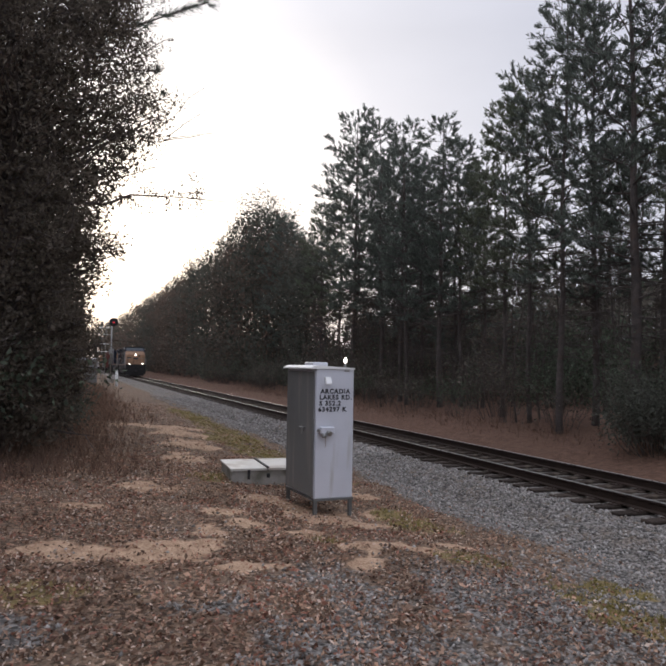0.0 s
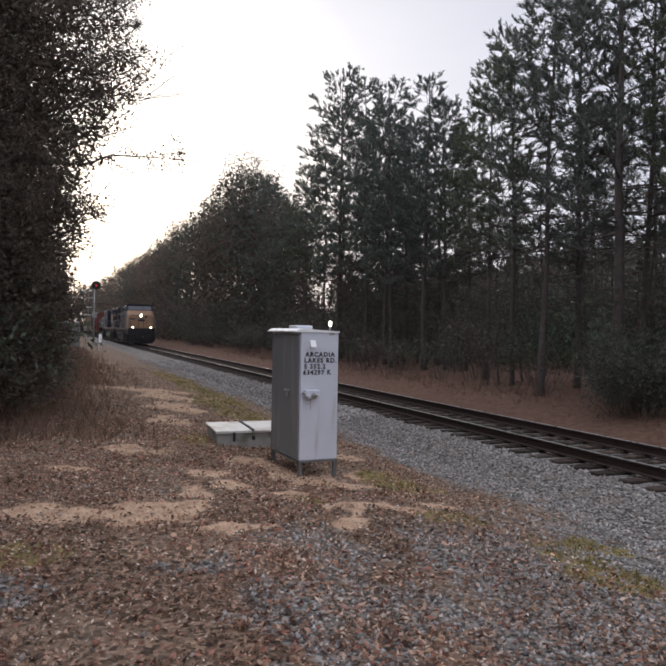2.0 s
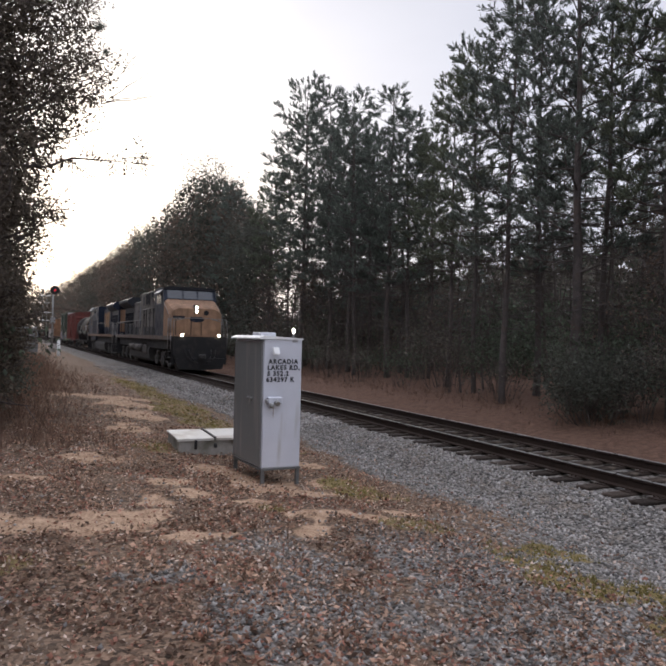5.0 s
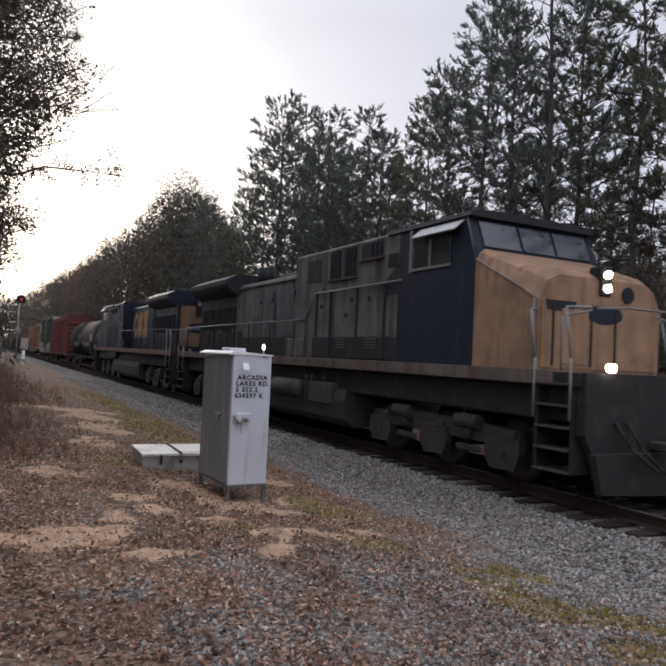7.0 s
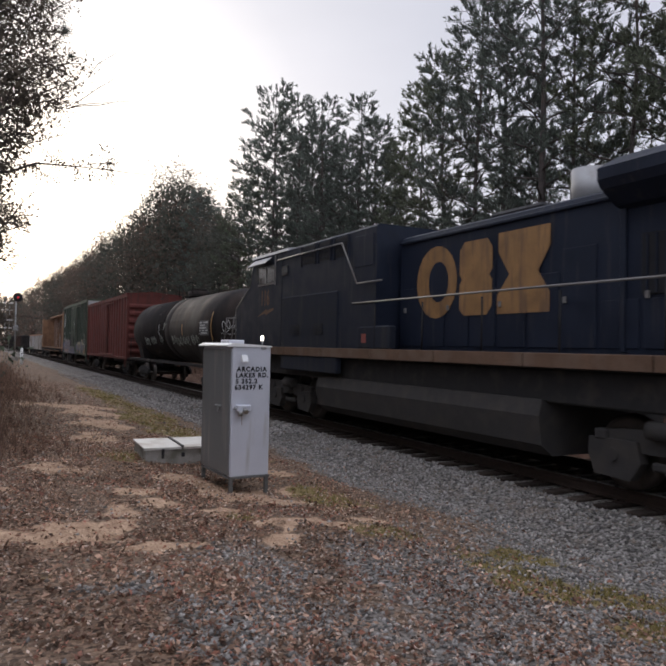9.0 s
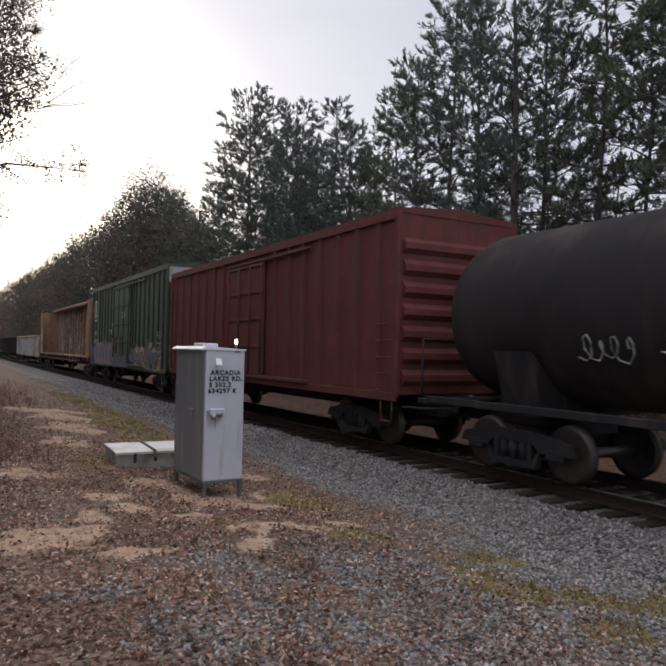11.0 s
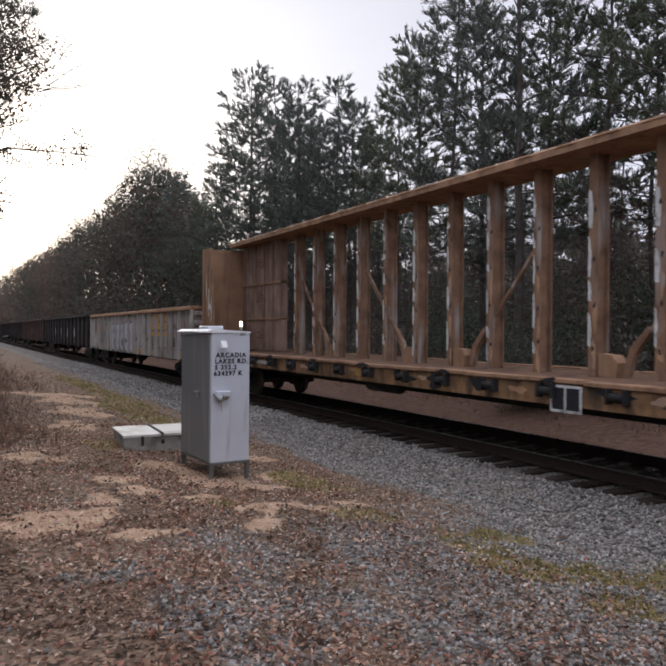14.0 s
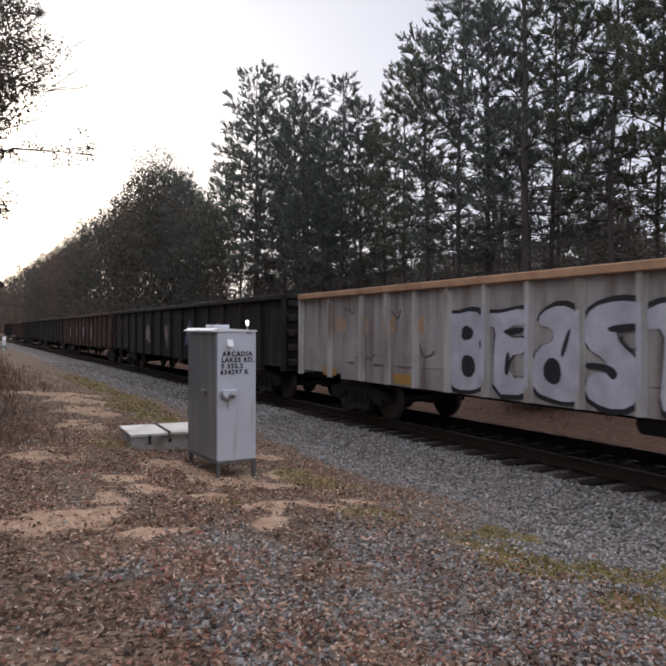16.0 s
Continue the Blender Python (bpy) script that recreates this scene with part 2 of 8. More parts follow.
SAND = ((-6.6, 21.6, 0.5, 0.6), (-5.4, 21.0, 0.95, 0.6), (-4.75, 19.0, 0.5, 0.8), (-5.66, 19.2, 0.55, 0.7), (-5.67, 16.6, 0.45, 0.9), (-6.2, 14.0, 0.3, 0.7), (-4.48, 14.8, 0.22, 0.35), (-7.2, 10.35, 0.30, 0.24), (-7.45, 10.65, 0.25, 0.22),
        (-7.33, 6.85, 0.45, 0.32), (-6.9, 7.5, 0.2, 0.38), (-7.65, 6.75, 0.40, 0.24), (-8.15, 6.75, 0.40, 0.24), (-8.6, 7.0, 0.25, 0.2), (-6.45, 7.9, 0.2, 0.17), (-5.57, 9.6, 0.34, 0.5), (-5.2, 8.8, 0.55, 0.5), (-5.0, 8.1, 0.5, 0.26), (-5.9, 7.4, 0.22, 0.2),
        (-6.85, 6.15, 0.26, 0.12), (-5.27, 6.76, 0.32, 0.11), (-4.88, 6.55, 0.32, 0.11), (-4.33, 6.9, 0.28, 0.13), (-5.68, 6.1, 0.16, 0.14), (-5.45, 6.45, 0.14, 0.14), (-3.95, 10.4, 0.2, 0.3), (-4.3, 8.9, 0.2, 0.3), (-6.6, 8.6, 0.2, 0.2), (-8.2, 9.0, 0.25, 0.2))
GRASS = ((-4.45, 17.0, 0.42, 2.8), (-3.95, 15.0, 0.40, 2.2), (-3.9, 20.5, 0.45, 3.0), (-6.2, 11.4, 0.26, 0.45), (-4.14, 8.0, 0.36, 0.36), (-4.05, 8.6, 0.32, 0.42), (-5.76, 7.0, 0.2, 0.15), (-4.2, 6.3, 0.40, 0.25), (-4.0, 5.0, 0.36, 0.26), (-3.86, 4.42, 0.45, 0.28),
         (-3.38, 4.15, 0.42, 0.30), (-3.8, 3.38, 0.32, 0.2), (-2.85, 3.9, 0.5, 0.3), (-2.1, 4.1, 0.5, 0.3), (-3.4, 5.4, 0.5, 0.25), (-8.5, 5.6, 0.5, 0.25), (-3.9, 27, 0.5, 5.0))


BARE = ((-7.2, 5.25, 0.30, 0.22), (-6.6, 4.65, 0.45, 0.30), (-7.1, 4.05, 0.35, 0.2), (-6.3, 4.0, 0.5, 0.35), (-6.7, 3.4, 0.4, 0.25))


def blobs(x, y, spots, ragged=0.6):
    out = np.zeros_like(x)
    for a, b, rx, ry in spots:
        d = np.hypot((x - a) / (rx * 1.2), (y - b) / (ry * 1.2)) + ragged * wave(x, y, 3.1, a) + 0.5 * wave(x, y, 7.0, b)
        out = np.maximum(out, np.clip((1.15 - d) / 0.45, 0, 1))
    return out


def zones(x, y):
    """How much gravel, sand, grass and pine straw lies at each place."""
    n1, n2 = wave(x, y, 0.9, 3.0), wave(x, y, 2.7, 1.0)
    edge = -3.15 + 0.35 * n1 + 0.3 * n2
    gravel = np.clip((x - edge) / 0.7, 0, 1) * np.clip((3.5 - x) / 0.5, 0, 1)
    near = np.clip((7.0 - y + 0.5 * n1) / 1.5, 0, 1) * np.clip((x + 6.4 + 0.5 * n2) / 1.2, 0, 1) * np.clip(0.74 + 0.5 * n1 + 0.35 * n2, 0, 1)
    path = np.clip((x + 5.4) / 0.8, 0, 1) * np.clip((y - 21) / 5, 0, 1) * np.clip((3 - x), 0, 1) * (0.22 + 0.25 * n2)
    spot = np.clip(wave(x, y, 1.7, 7.0) * 2.2 - 0.35, 0, 0.95) * np.clip((6.5 - y), 0, 1) * np.clip((0 - x), 0, 1)
    gravel = np.maximum.reduce([gravel, near, path, spot, 0.75 * blobs(x, y, BARE, 0.75)])
    sand = blobs(x, y, SAND) * np.where(x < -3.6, 1, 0)
    grass = np.clip(blobs(x, y, GRASS, 0.55) * (0.95 + 0.45 * n2), 0, 1)
    straw = np.clip((x - 3.1 - 0.2 * n2) / 0.4, 0, 1)
    return gravel, sand, grass, straw


def ground_material():
    m = bpy.data.materials.new("mixed_ground")
    m.use_nodes = True
    nt = m.node_tree
    n, l = nt.nodes, nt.links
    b = n["Principled BSDF"]
    b.inputs["Roughness"].default_value = 0.95
    b.inputs["Specular IOR Level"].default_value = 0.2
    co = n.new("ShaderNodeTexCoord")
    at = n.new("ShaderNodeAttribute")
    at.attribute_name = "zone"
    at2 = n.new("ShaderNodeAttribute")
    at2.attribute_name = "straw"
    sep = n.new("ShaderNodeSeparateColor")
    l.new(at.outputs["Color"], sep.inputs[0])

    def tex(kind, scale, detail=4):
        t = n.new(kind)
        t.inputs["Scale"].default_value = scale
        if kind == "ShaderNodeTexNoise":
            t.inputs["Detail"].default_value = detail
        l.new(co.outputs["Object"], t.inputs["Vector"])
        return t

    def two(src, c0, c1, a=0.3, z=0.7):
        r = n.new("ShaderNodeValToRGB")
        r.color_ramp.elements[0].position, r.color_ramp.elements[0].color = a, (*c0, 1)
        r.color_ramp.elements[1].position, r.color_ramp.elements[1].color = z, (*c1, 1)
        l.new(src, r.inputs[0])
        return r.outputs[0]

    def blend(fac, a, c):
        x = n.new("ShaderNodeMix")
        x.data_type = "RGBA"
        l.new(fac, x.inputs["Factor"])
        l.new(a, x.inputs["A"])
        l.new(c, x.inputs["B"])
        return x.outputs["Result"]

    def ragged(src, rough_src):
        """Breaks the edge of a zone up with fine noise."""
        a = n.new("ShaderNodeMath")
        a.operation = "ADD"
        l.new(src, a.inputs[0])
        k = n.new("ShaderNodeMath")
        k.operation = "MULTIPLY_ADD"
        l.new(rough_src, k.inputs[0])
        k.inputs[1].default_value, k.inputs[2].default_value = 1.5, -0.75
        l.new(k.outputs[0], a.inputs[1])
        r = n.new("ShaderNodeMapRange")
        r.inputs["From Min"].default_value, r.inputs["From Max"].default_value = 0.30, 0.62
        l.new(a.outputs[0], r.inputs[0])
        return r.outputs[0]

    cells = tex("ShaderNodeTexVoronoi", 30)
    stones = tex("ShaderNodeTexVoronoi", 28)
    fine, mid = tex("ShaderNodeTexNoise", 45), tex("ShaderNodeTexNoise", 2.3, 6)
    bw = n.new("ShaderNodeSeparateColor")
    l.new(cells.outputs["Color"], bw.inputs[0])
    bs = n.new("ShaderNodeSeparateColor")
    l.new(stones.outputs["Color"], bs.inputs[0])
    leaf = two(bw.outputs[0], (0.050, 0.033, 0.023), (0.27, 0.180, 0.122), 0.1, 0.95)
    leaf = blend(two(mid.outputs[0], (0, 0, 0), (0.6, 0.6, 0.6), 0.45, 0.7), leaf, two(fine.outputs[0], (0.075, 0.054, 0.039), (0.26, 0.190, 0.135)))
    mx = n.new("ShaderNodeMix")
    mx.data_type = "FLOAT"
    mx.inputs["Factor"].default_value = 0.5
    l.new(fine.outputs[0], mx.inputs["A"])
    l.new(tex("ShaderNodeTexNoise", 6, 6).outputs[0], mx.inputs["B"])
    mixed = mx.outputs["Result"]
    grav = two(bs.outputs[0], (0.045, 0.041, 0.037), (0.27, 0.250, 0.228), 0.05, 0.95)
    grav = blend(two(tex("ShaderNodeTexNoise", 1.1, 7).outputs[0], (0, 0, 0), (0.65, 0.65, 0.65), 0.48, 0.66), grav, two(bs.outputs[0], (0.072, 0.056, 0.044), (0.23, 0.185, 0.148), 0.05, 0.95))
    sand = two(mixed, (0.26, 0.160, 0.100), (0.52, 0.36, 0.24), 0.36, 0.62)
    gras = two(mixed, (0.10, 0.078, 0.036), (0.27, 0.20, 0.085), 0.36, 0.64)
    strw = two(mixed, (0.078, 0.042, 0.030), (0.195, 0.116, 0.080), 0.36, 0.64)
    edge = tex("ShaderNodeTexNoise", 9, 8)
    col = blend(ragged(sep.outputs[0], edge.outputs[0]), leaf, grav)
    col = blend(ragged(sep.outputs[1], edge.outputs[0]), col, sand)
    col = blend(ragged(sep.outputs[2], edge.outputs[0]), col, gras)
    col = blend(at2.outputs["Fac"], col, strw)
    l.new(col, b.inputs["Base Color"])
    bp = n.new("ShaderNodeBump")
    bp.inputs["Strength"].default_value, bp.inputs["Distance"].default_value = 0.8, 0.03
    l.new(stones.outputs["Distance"], bp.inputs["Height"])
    l.new(bp.outputs[0], b.inputs["Normal"])
    return m


def make_ground():
    xs = np.unique(np.concatenate([np.linspace(-1500, -60, 12), np.linspace(-60, -14, 14), np.linspace(-14, 5, 150), np.linspace(5, 30, 26), np.linspace(30, 1500, 14)]))
    ys = np.unique(np.concatenate([np.linspace(-1500, -30, 12), np.linspace(-30, 1, 26), np.linspace(1, 16, 120), np.linspace(16, 40, 96), np.linspace(40, 160, 80), np.linspace(160, 3000, 20)]))
    gx, gy = np.meshgrid(xs, ys)
    gz = height(gx, gy)
    nx, ny = len(xs), len(ys)
    v = np.stack([gx, gy, gz], -1).reshape(-1, 3)
    i = (np.arange(ny - 1)[:, None] * nx + np.arange(nx - 1)[None]).ravel()
    f = np.stack([i, i + 1, i + nx + 1, i + nx], -1)
    me = bpy.data.meshes.new("ground")
    me.from_pydata(v.tolist(), [], f.tolist())
    me.polygons.foreach_set("use_smooth", np.ones(len(f), bool))
    g, s, r, w = (q.ravel() for q in zones(gx, gy))
    at = me.attributes.new("zone", "FLOAT_COLOR", "POINT")
    at.data.foreach_set("color", np.stack([g, s, r, np.ones_like(g)], -1).ravel().astype(np.float32))
    at = me.attributes.new("straw", "FLOAT", "POINT")
    at.data.foreach_set("value", w.astype(np.float32))
    me.materials.append(ground_material())
    tagged(new("ground", me), "leaf-strewn sandy ground with grey gravel and mossy patches", "ground", kind="structure")


make_ground()


# ---- the track ----
def make_track():
    track = thing("railway_track", "rusty steel rails on weathered wooden ties", "railway track", kind="structure")
    prof = [(-0.07, -0.178), (0.07, -0.178), (0.07, -0.165), (0.012, -0.145), (0.010, -0.05), (0.035, -0.038), (0.036, -0.008), (-0.036, -0.008), (-0.035, -0.038), (-0.010, -0.05), (-0.012, -0.145), (-0.07, -0.165)]
    for x in (0.0, 1.51):
        rail = part("rail", Mesh().prism([(x + a, z) for a, z in prof], "y", -60, 900), M_RAIL, track)
        part("rail_head", Mesh().box(x - 0.034, x + 0.034, -60, 900, -0.0085, 0.0, 0.004), M_RAILTOP, rail, "worn shiny rail top")
    tie = Mesh().box(-1.3, 1.3, -0.115, 0.115, -0.17, 0.0, 0.015).data("tie", M_TIE)
    plate = Mesh()
    for x in (-0.755, 0.755):
        plate.box(x - 0.18, x + 0.18, -0.09, 0.09, 0.0, 0.015, 0.004)
        for a in (-0.1, 0.1):
            for c in (-0.05, 0.05):
                plate.cyl((x + a, c, 0.01), (x + a, c, 0.035), 0.014, n=6)
    plate = plate.data("tie_plate", M_RAIL)
    far = Mesh()
    rnd = random.Random(5)
    for k in range(-20, 640):
        y = k * 0.52
        dx, dz, a = rnd.uniform(-0.05, 0.05), rnd.uniform(-0.012, 0.004), rnd.uniform(-1.2, 1.2)
        if -8 <= k < 120:
            t = part("tie", tie, None, track, at=pose(0.755 + dx, y, -0.193 + dz, 0, 0, a))
            part("tie_plate", plate, None, t, "rusted steel tie plates")
        else:
            far.box(-0.545 + dx, 2.055 + dx, y - 0.115, y + 0.115, -0.36, -0.193 + dz, 0.0)
    tagged(part("far_ties", far, M_TIE, track), kind="stuff")


make_track()
# ---- wayside equipment ----
M_LEGS = mat("dull_angle_iron", (0.13, 0.13, 0.125), 0.7, 0.4, 0.25, 8)
def make_case():
    """The signal case on legs; its own x runs along the lettered face, y into its depth."""
    m = pose(-5.245, 8.90, 0.03, 0, 0, 2.8)
    w, d = 0.574, 1.13
    c = thing("relay_case", "grey metal signal relay case on short legs with black stencilled lettering", "equipment cabinet", m)
    part("body", Mesh().box(0, w, 0, d, 0.115, 1.90, 0.012), M_CASE, c)
    # the door's darker colour carries the shade of the left side
    part("door", Mesh().box(-0.022, -0.002, 0.03, d - 0.03, 0.14, 1.86, 0.006), M_CASEDARK, c, "aluminium side door with shade put into its colour")
    part("latch", Mesh().cyl((-0.02, 0.34, 1.06), (-0.07, 0.34, 1.06), 0.018).box(-0.075, -0.06, 0.32, 0.36, 0.98, 1.09, 0.004), M_GALV, c, "steel door latch")
    part("knob", Mesh().cyl((-0.02, 0.5, 1.06), (-0.05, 0.5, 1.06), 0.014), M_GALV, c)
    roof = Mesh().prism([(-0.08, 1.895), (w + 0.012, 1.895), (w + 0.012, 1.912), (0.0, 1.945), (-0.08, 1.91)], "y", -0.015, d + 0.02)
    part("roof", roof, M_WHITE, c, "pale overhanging lid")
    part("roof_vent", Mesh().box(0.06, 0.30, 0.30, 0.62, 1.93, 1.99, 0.01), M_CASE, c)
    for x in (0.025, w - 0.025):
        for y in (0.03, d - 0.03):
            part("leg", Mesh().box(x - 0.025, x + 0.025, y - 0.025, y + 0.025, -0.14, 0.12, 0.004), M_LEGS, c)
    part("base_frame", Mesh().box(-0.012, w + 0.012, -0.012, 0.03, 0.088, 0.117, 0.003).box(-0.012, 0.03, 0.03, d, 0.088, 0.117, 0.003), M_LEGS, c)
    stem = part("indicator_stem", Mesh().cyl((w - 0.11, 0.06, 1.88), (w - 0.11, 0.06, 2.0), 0.012).box(w - 0.15, w - 0.07, -0.012, 0.10, 1.86, 1.90, 0.004), M_GALV, c)
    part("indicator_lamp", Mesh().loft([[(w - 0.11 + r * math.cos(a), 0.06 + r * math.sin(a), z) for a in (i * math.pi / 5 for i in range(10))] for r, z in ((0.014, 1.985), (0.021, 1.995), (0.022, 2.03), (0.016, 2.05), (0.005, 2.056))]), M_LAMP, stem, "glowing white power lamp")
    part("vent_hood", Mesh().prism([(0, 1.685), (0, 1.785), (-0.03, 1.785), (-0.075, 1.70), (-0.075, 1.685)], "x", 0.125, 0.205), M_WHITE, c, "small white hood")
    box = part("junction_box", Mesh().box(0.05, 0.26, -0.075, 0.0, 1.01, 1.10, 0.01), M_CASE, c)
    part("socket", Mesh().cyl((0.10, -0.075, 1.02), (0.10, -0.075, 0.955), 0.03).cyl((0.17, -0.075, 1.03), (0.17, -0.12, 1.01), 0.035).cyl((0.06, -0.04, 1.05), (0.02, -0.04, 1.06), 0.02), M_GALV, box, "grey plug sockets")
    part("rust_drip", Mesh().box(0.150, 0.158, -0.004, 0.0, 0.82, 0.98), mat("rust_drip", (0.30, 0.24, 0.19), 0.8), c)
    for k, (text, x) in enumerate((("ARCADIA", 0.068), ("LAKES RD.", 0.052), ("S 352.2", 0.052), ("634297 K", 0.038))):
        lettering(text, 0.089, M_BLACK, c, pose(x, -0.0025, 1.558 - k * 0.083, 90), label="black stencilled letters", spacing=1.22, bold=0.042)


def make_battery_box():
    """The low double-lidded box sunk in the ground behind the case."""
    c = thing("battery_box", "low concrete battery box with two dingy cream metal lids", "utility box", pose(-5.95, 10.97, 0.055, 0, 0, -3))
    part("body", Mesh().box(0.02, 1.24, 0.03, 1.10, -0.15, 0.21, 0.015), M_CONC, c)
    for x0, x1 in ((0.0, 0.595), (0.63, 1.26)):
        lid = part("lid", Mesh().box(x0, x1, 0, 1.14, 0.21, 0.235, 0.006).box(x0, x1, 0.0, 0.012, 0.195, 0.21), M_LID, c, "dingy cream steel lid")
        part("hasp", Mesh().box((x0 + x1) / 2 - 0.02, (x0 + x1) / 2 + 0.02, -0.03, 0.0, 0.06, 0.21, 0.004), M_DARK, lid)
    part("seam_bar", Mesh().box(0.59, 0.635, -0.01, 1.14, 0.235, 0.255, 0.004), M_DARK, c, "dark locking bar")
    part("padlock", Mesh().box(0.59, 0.64, -0.05, -0.01, 0.08, 0.15, 0.008), M_DARK, c)


def make_signal():
    s = thing("railway_signal", "silver signal mast with black target head and ladder", "railway signal", pose(-4.75, 75, float(height(np.array([-4.75]), np.array([75.0]))[0])))
    part("mast", Mesh().cyl((0, 0, -0.2), (0, 0, 6.6), 0.085, 0.07), M_GALV, s)
    part("base", Mesh().box(-0.35, 0.35, -0.35, 0.35, -0.3, 0.45, 0.04), M_CONC, s)
    head = part("head", Mesh().cyl((0.15, -0.12, 6.3), (0.15, 0.02, 6.3), 0.46, n=20).cyl((0.15, -0.5, 6.25), (0.15, -0.1, 6.25), 0.16, n=12), M_DARK, s, "round black target")
    part("red_lens", Mesh().cyl((0.15, -0.30, 6.25), (0.15, -0.53, 6.25), 0.09, n=12), mat("red_lens", (1.0, 0.03, 0.05), 0.2, glow=0.25), head, "red lit lens")
    lad = Mesh()
    for x in (-0.55, -0.95):
        lad.cyl((x, 0.3, -0.2), (x, 0.1, 6.4), 0.025)
    for k in range(18):
        lad.cyl((-0.95, 0.29, 0.2 + k * 0.34), (-0.55, 0.29, 0.2 + k * 0.34), 0.015)
    part("ladder", lad, M_GALV, s)
    for z in (3.2, 4.0, 5.0, 5.7):
        pts = [(-0.75 + 0.55 * math.cos(a), -0.1 + 0.5 * math.sin(a), z) for a in (i * math.pi / 6 for i in range(13))]
        part("cage_hoop", Mesh().tube(pts, 0.03), M_WHITE, s, "pale hoop round the ladder")
    part("case_box", Mesh().box(-0.25, 0.25, -0.3, -0.1, 2.9, 3.5, 0.03), M_GALV, s)


def make_far_case():
    c = thing("signal_bungalow", "dull grey equipment hut half hidden by brush", "equipment hut", pose(-7.2, 68, 0.1))
    part("body", Mesh().box(-0.9, 0.9, -0.9, 0.9, 0, 2.2, 0.03), M_CASEDARK, c)
    part("roof", Mesh().box(-1.0, 1.0, -1.0, 1.0, 2.2, 2.32, 0.03), M_CASE, c)
    part("door", Mesh().box(-0.45, 0.45, -0.93, -0.9, 0.1, 2.0, 0.01), M_CASEDARK, c)


def make_post():
    z = float(height(np.array([-4.7]), np.array([62.0]))[0])
    c = thing("marker_post", "short white marker post beside the track", "post", pose(-4.85, 62, z))
    part("post", Mesh().cyl((0, 0, -0.3), (0, 0, 1.3), 0.12, n=12), M_WHITE, c)
    part("cap", Mesh().cyl((0, 0, 1.3), (0, 0, 1.36), 0.13, 0.08, n=12), M_WHITE, c)


make_case()
make_battery_box()
make_signal()
make_far_case()
make_post()
# ---- trees and brush ----
def foliage(name, color, rnd=0.45, rough=0.75):
    """Leaves: tone varied leaf by leaf, a little light passing through."""
    m = mat(name, color, rough, 0, 0.25, 1.3, bump=0, rnd=rnd, spec=0.25)
    b = m.node_tree.nodes["Principled BSDF"]
    nt = m.node_tree
    thin, mix = nt.nodes.new("ShaderNodeBsdfTranslucent"), nt.nodes.new("ShaderNodeMixShader")
    nt.links.new(b.inputs["Base Color"].links[0].from_socket, thin.inputs["Color"])
    mix.inputs[0].default_value = 0.42
    nt.links.new(b.outputs[0], mix.inputs[1])
    nt.links.new(thin.outputs[0], mix.inputs[2])
    nt.links.new(mix.outputs[0], nt.nodes["Material Output"].inputs["Surface"])
    return m


M_BARK = mat("pine_bark", (0.078, 0.064, 0.058), 0.95, 0, 0.4, 5, (0.085, 0.062, 0.050), 0.35, bump=1.0, fine=25)
M_TWIG = mat("grey_twig", (0.085, 0.068, 0.058), 0.95, 0, 0.3, 5, bump=0.3)
M_NEEDLE = foliage("pine_needles", (0.128, 0.146, 0.124))
M_NEEDLE2 = foliage("pine_needles_yellowed", (0.130, 0.143, 0.100))
M_LEAF = foliage("oak_leaves", (0.135, 0.112, 0.088))
M_LEAFBROWN = foliage("withered_leaves", (0.155, 0.110, 0.085), 0.5)
M_LEAFDARK = foliage("evergreen_leaves", (0.096, 0.100, 0.080))
M_BRUSH = foliage("brown_brush", (0.140, 0.124, 0.102), 0.5)
M_BRUSHGREEN = foliage("dark_brush", (0.098, 0.118, 0.082), 0.5)
M_LITTER = foliage("fallen_leaves", (0.355, 0.232, 0.165), 0.75, 0.8)
M_LITTERPALE = foliage("pale_fallen_leaves", (0.55, 0.44, 0.36), 0.5, 0.8)
M_LITTERDARK = foliage("damp_fallen_leaves", (0.145, 0.088, 0.060), 0.6, 0.7)
M_LITTERRED = foliage("red_fallen_leaves", (0.29, 0.140, 0.100), 0.65, 0.8)
M_GRASS = foliage("dry_grass", (0.20, 0.170, 0.062), 0.6)
M_WEED = foliage("dry_weeds", (0.185, 0.120, 0.088), 0.5)


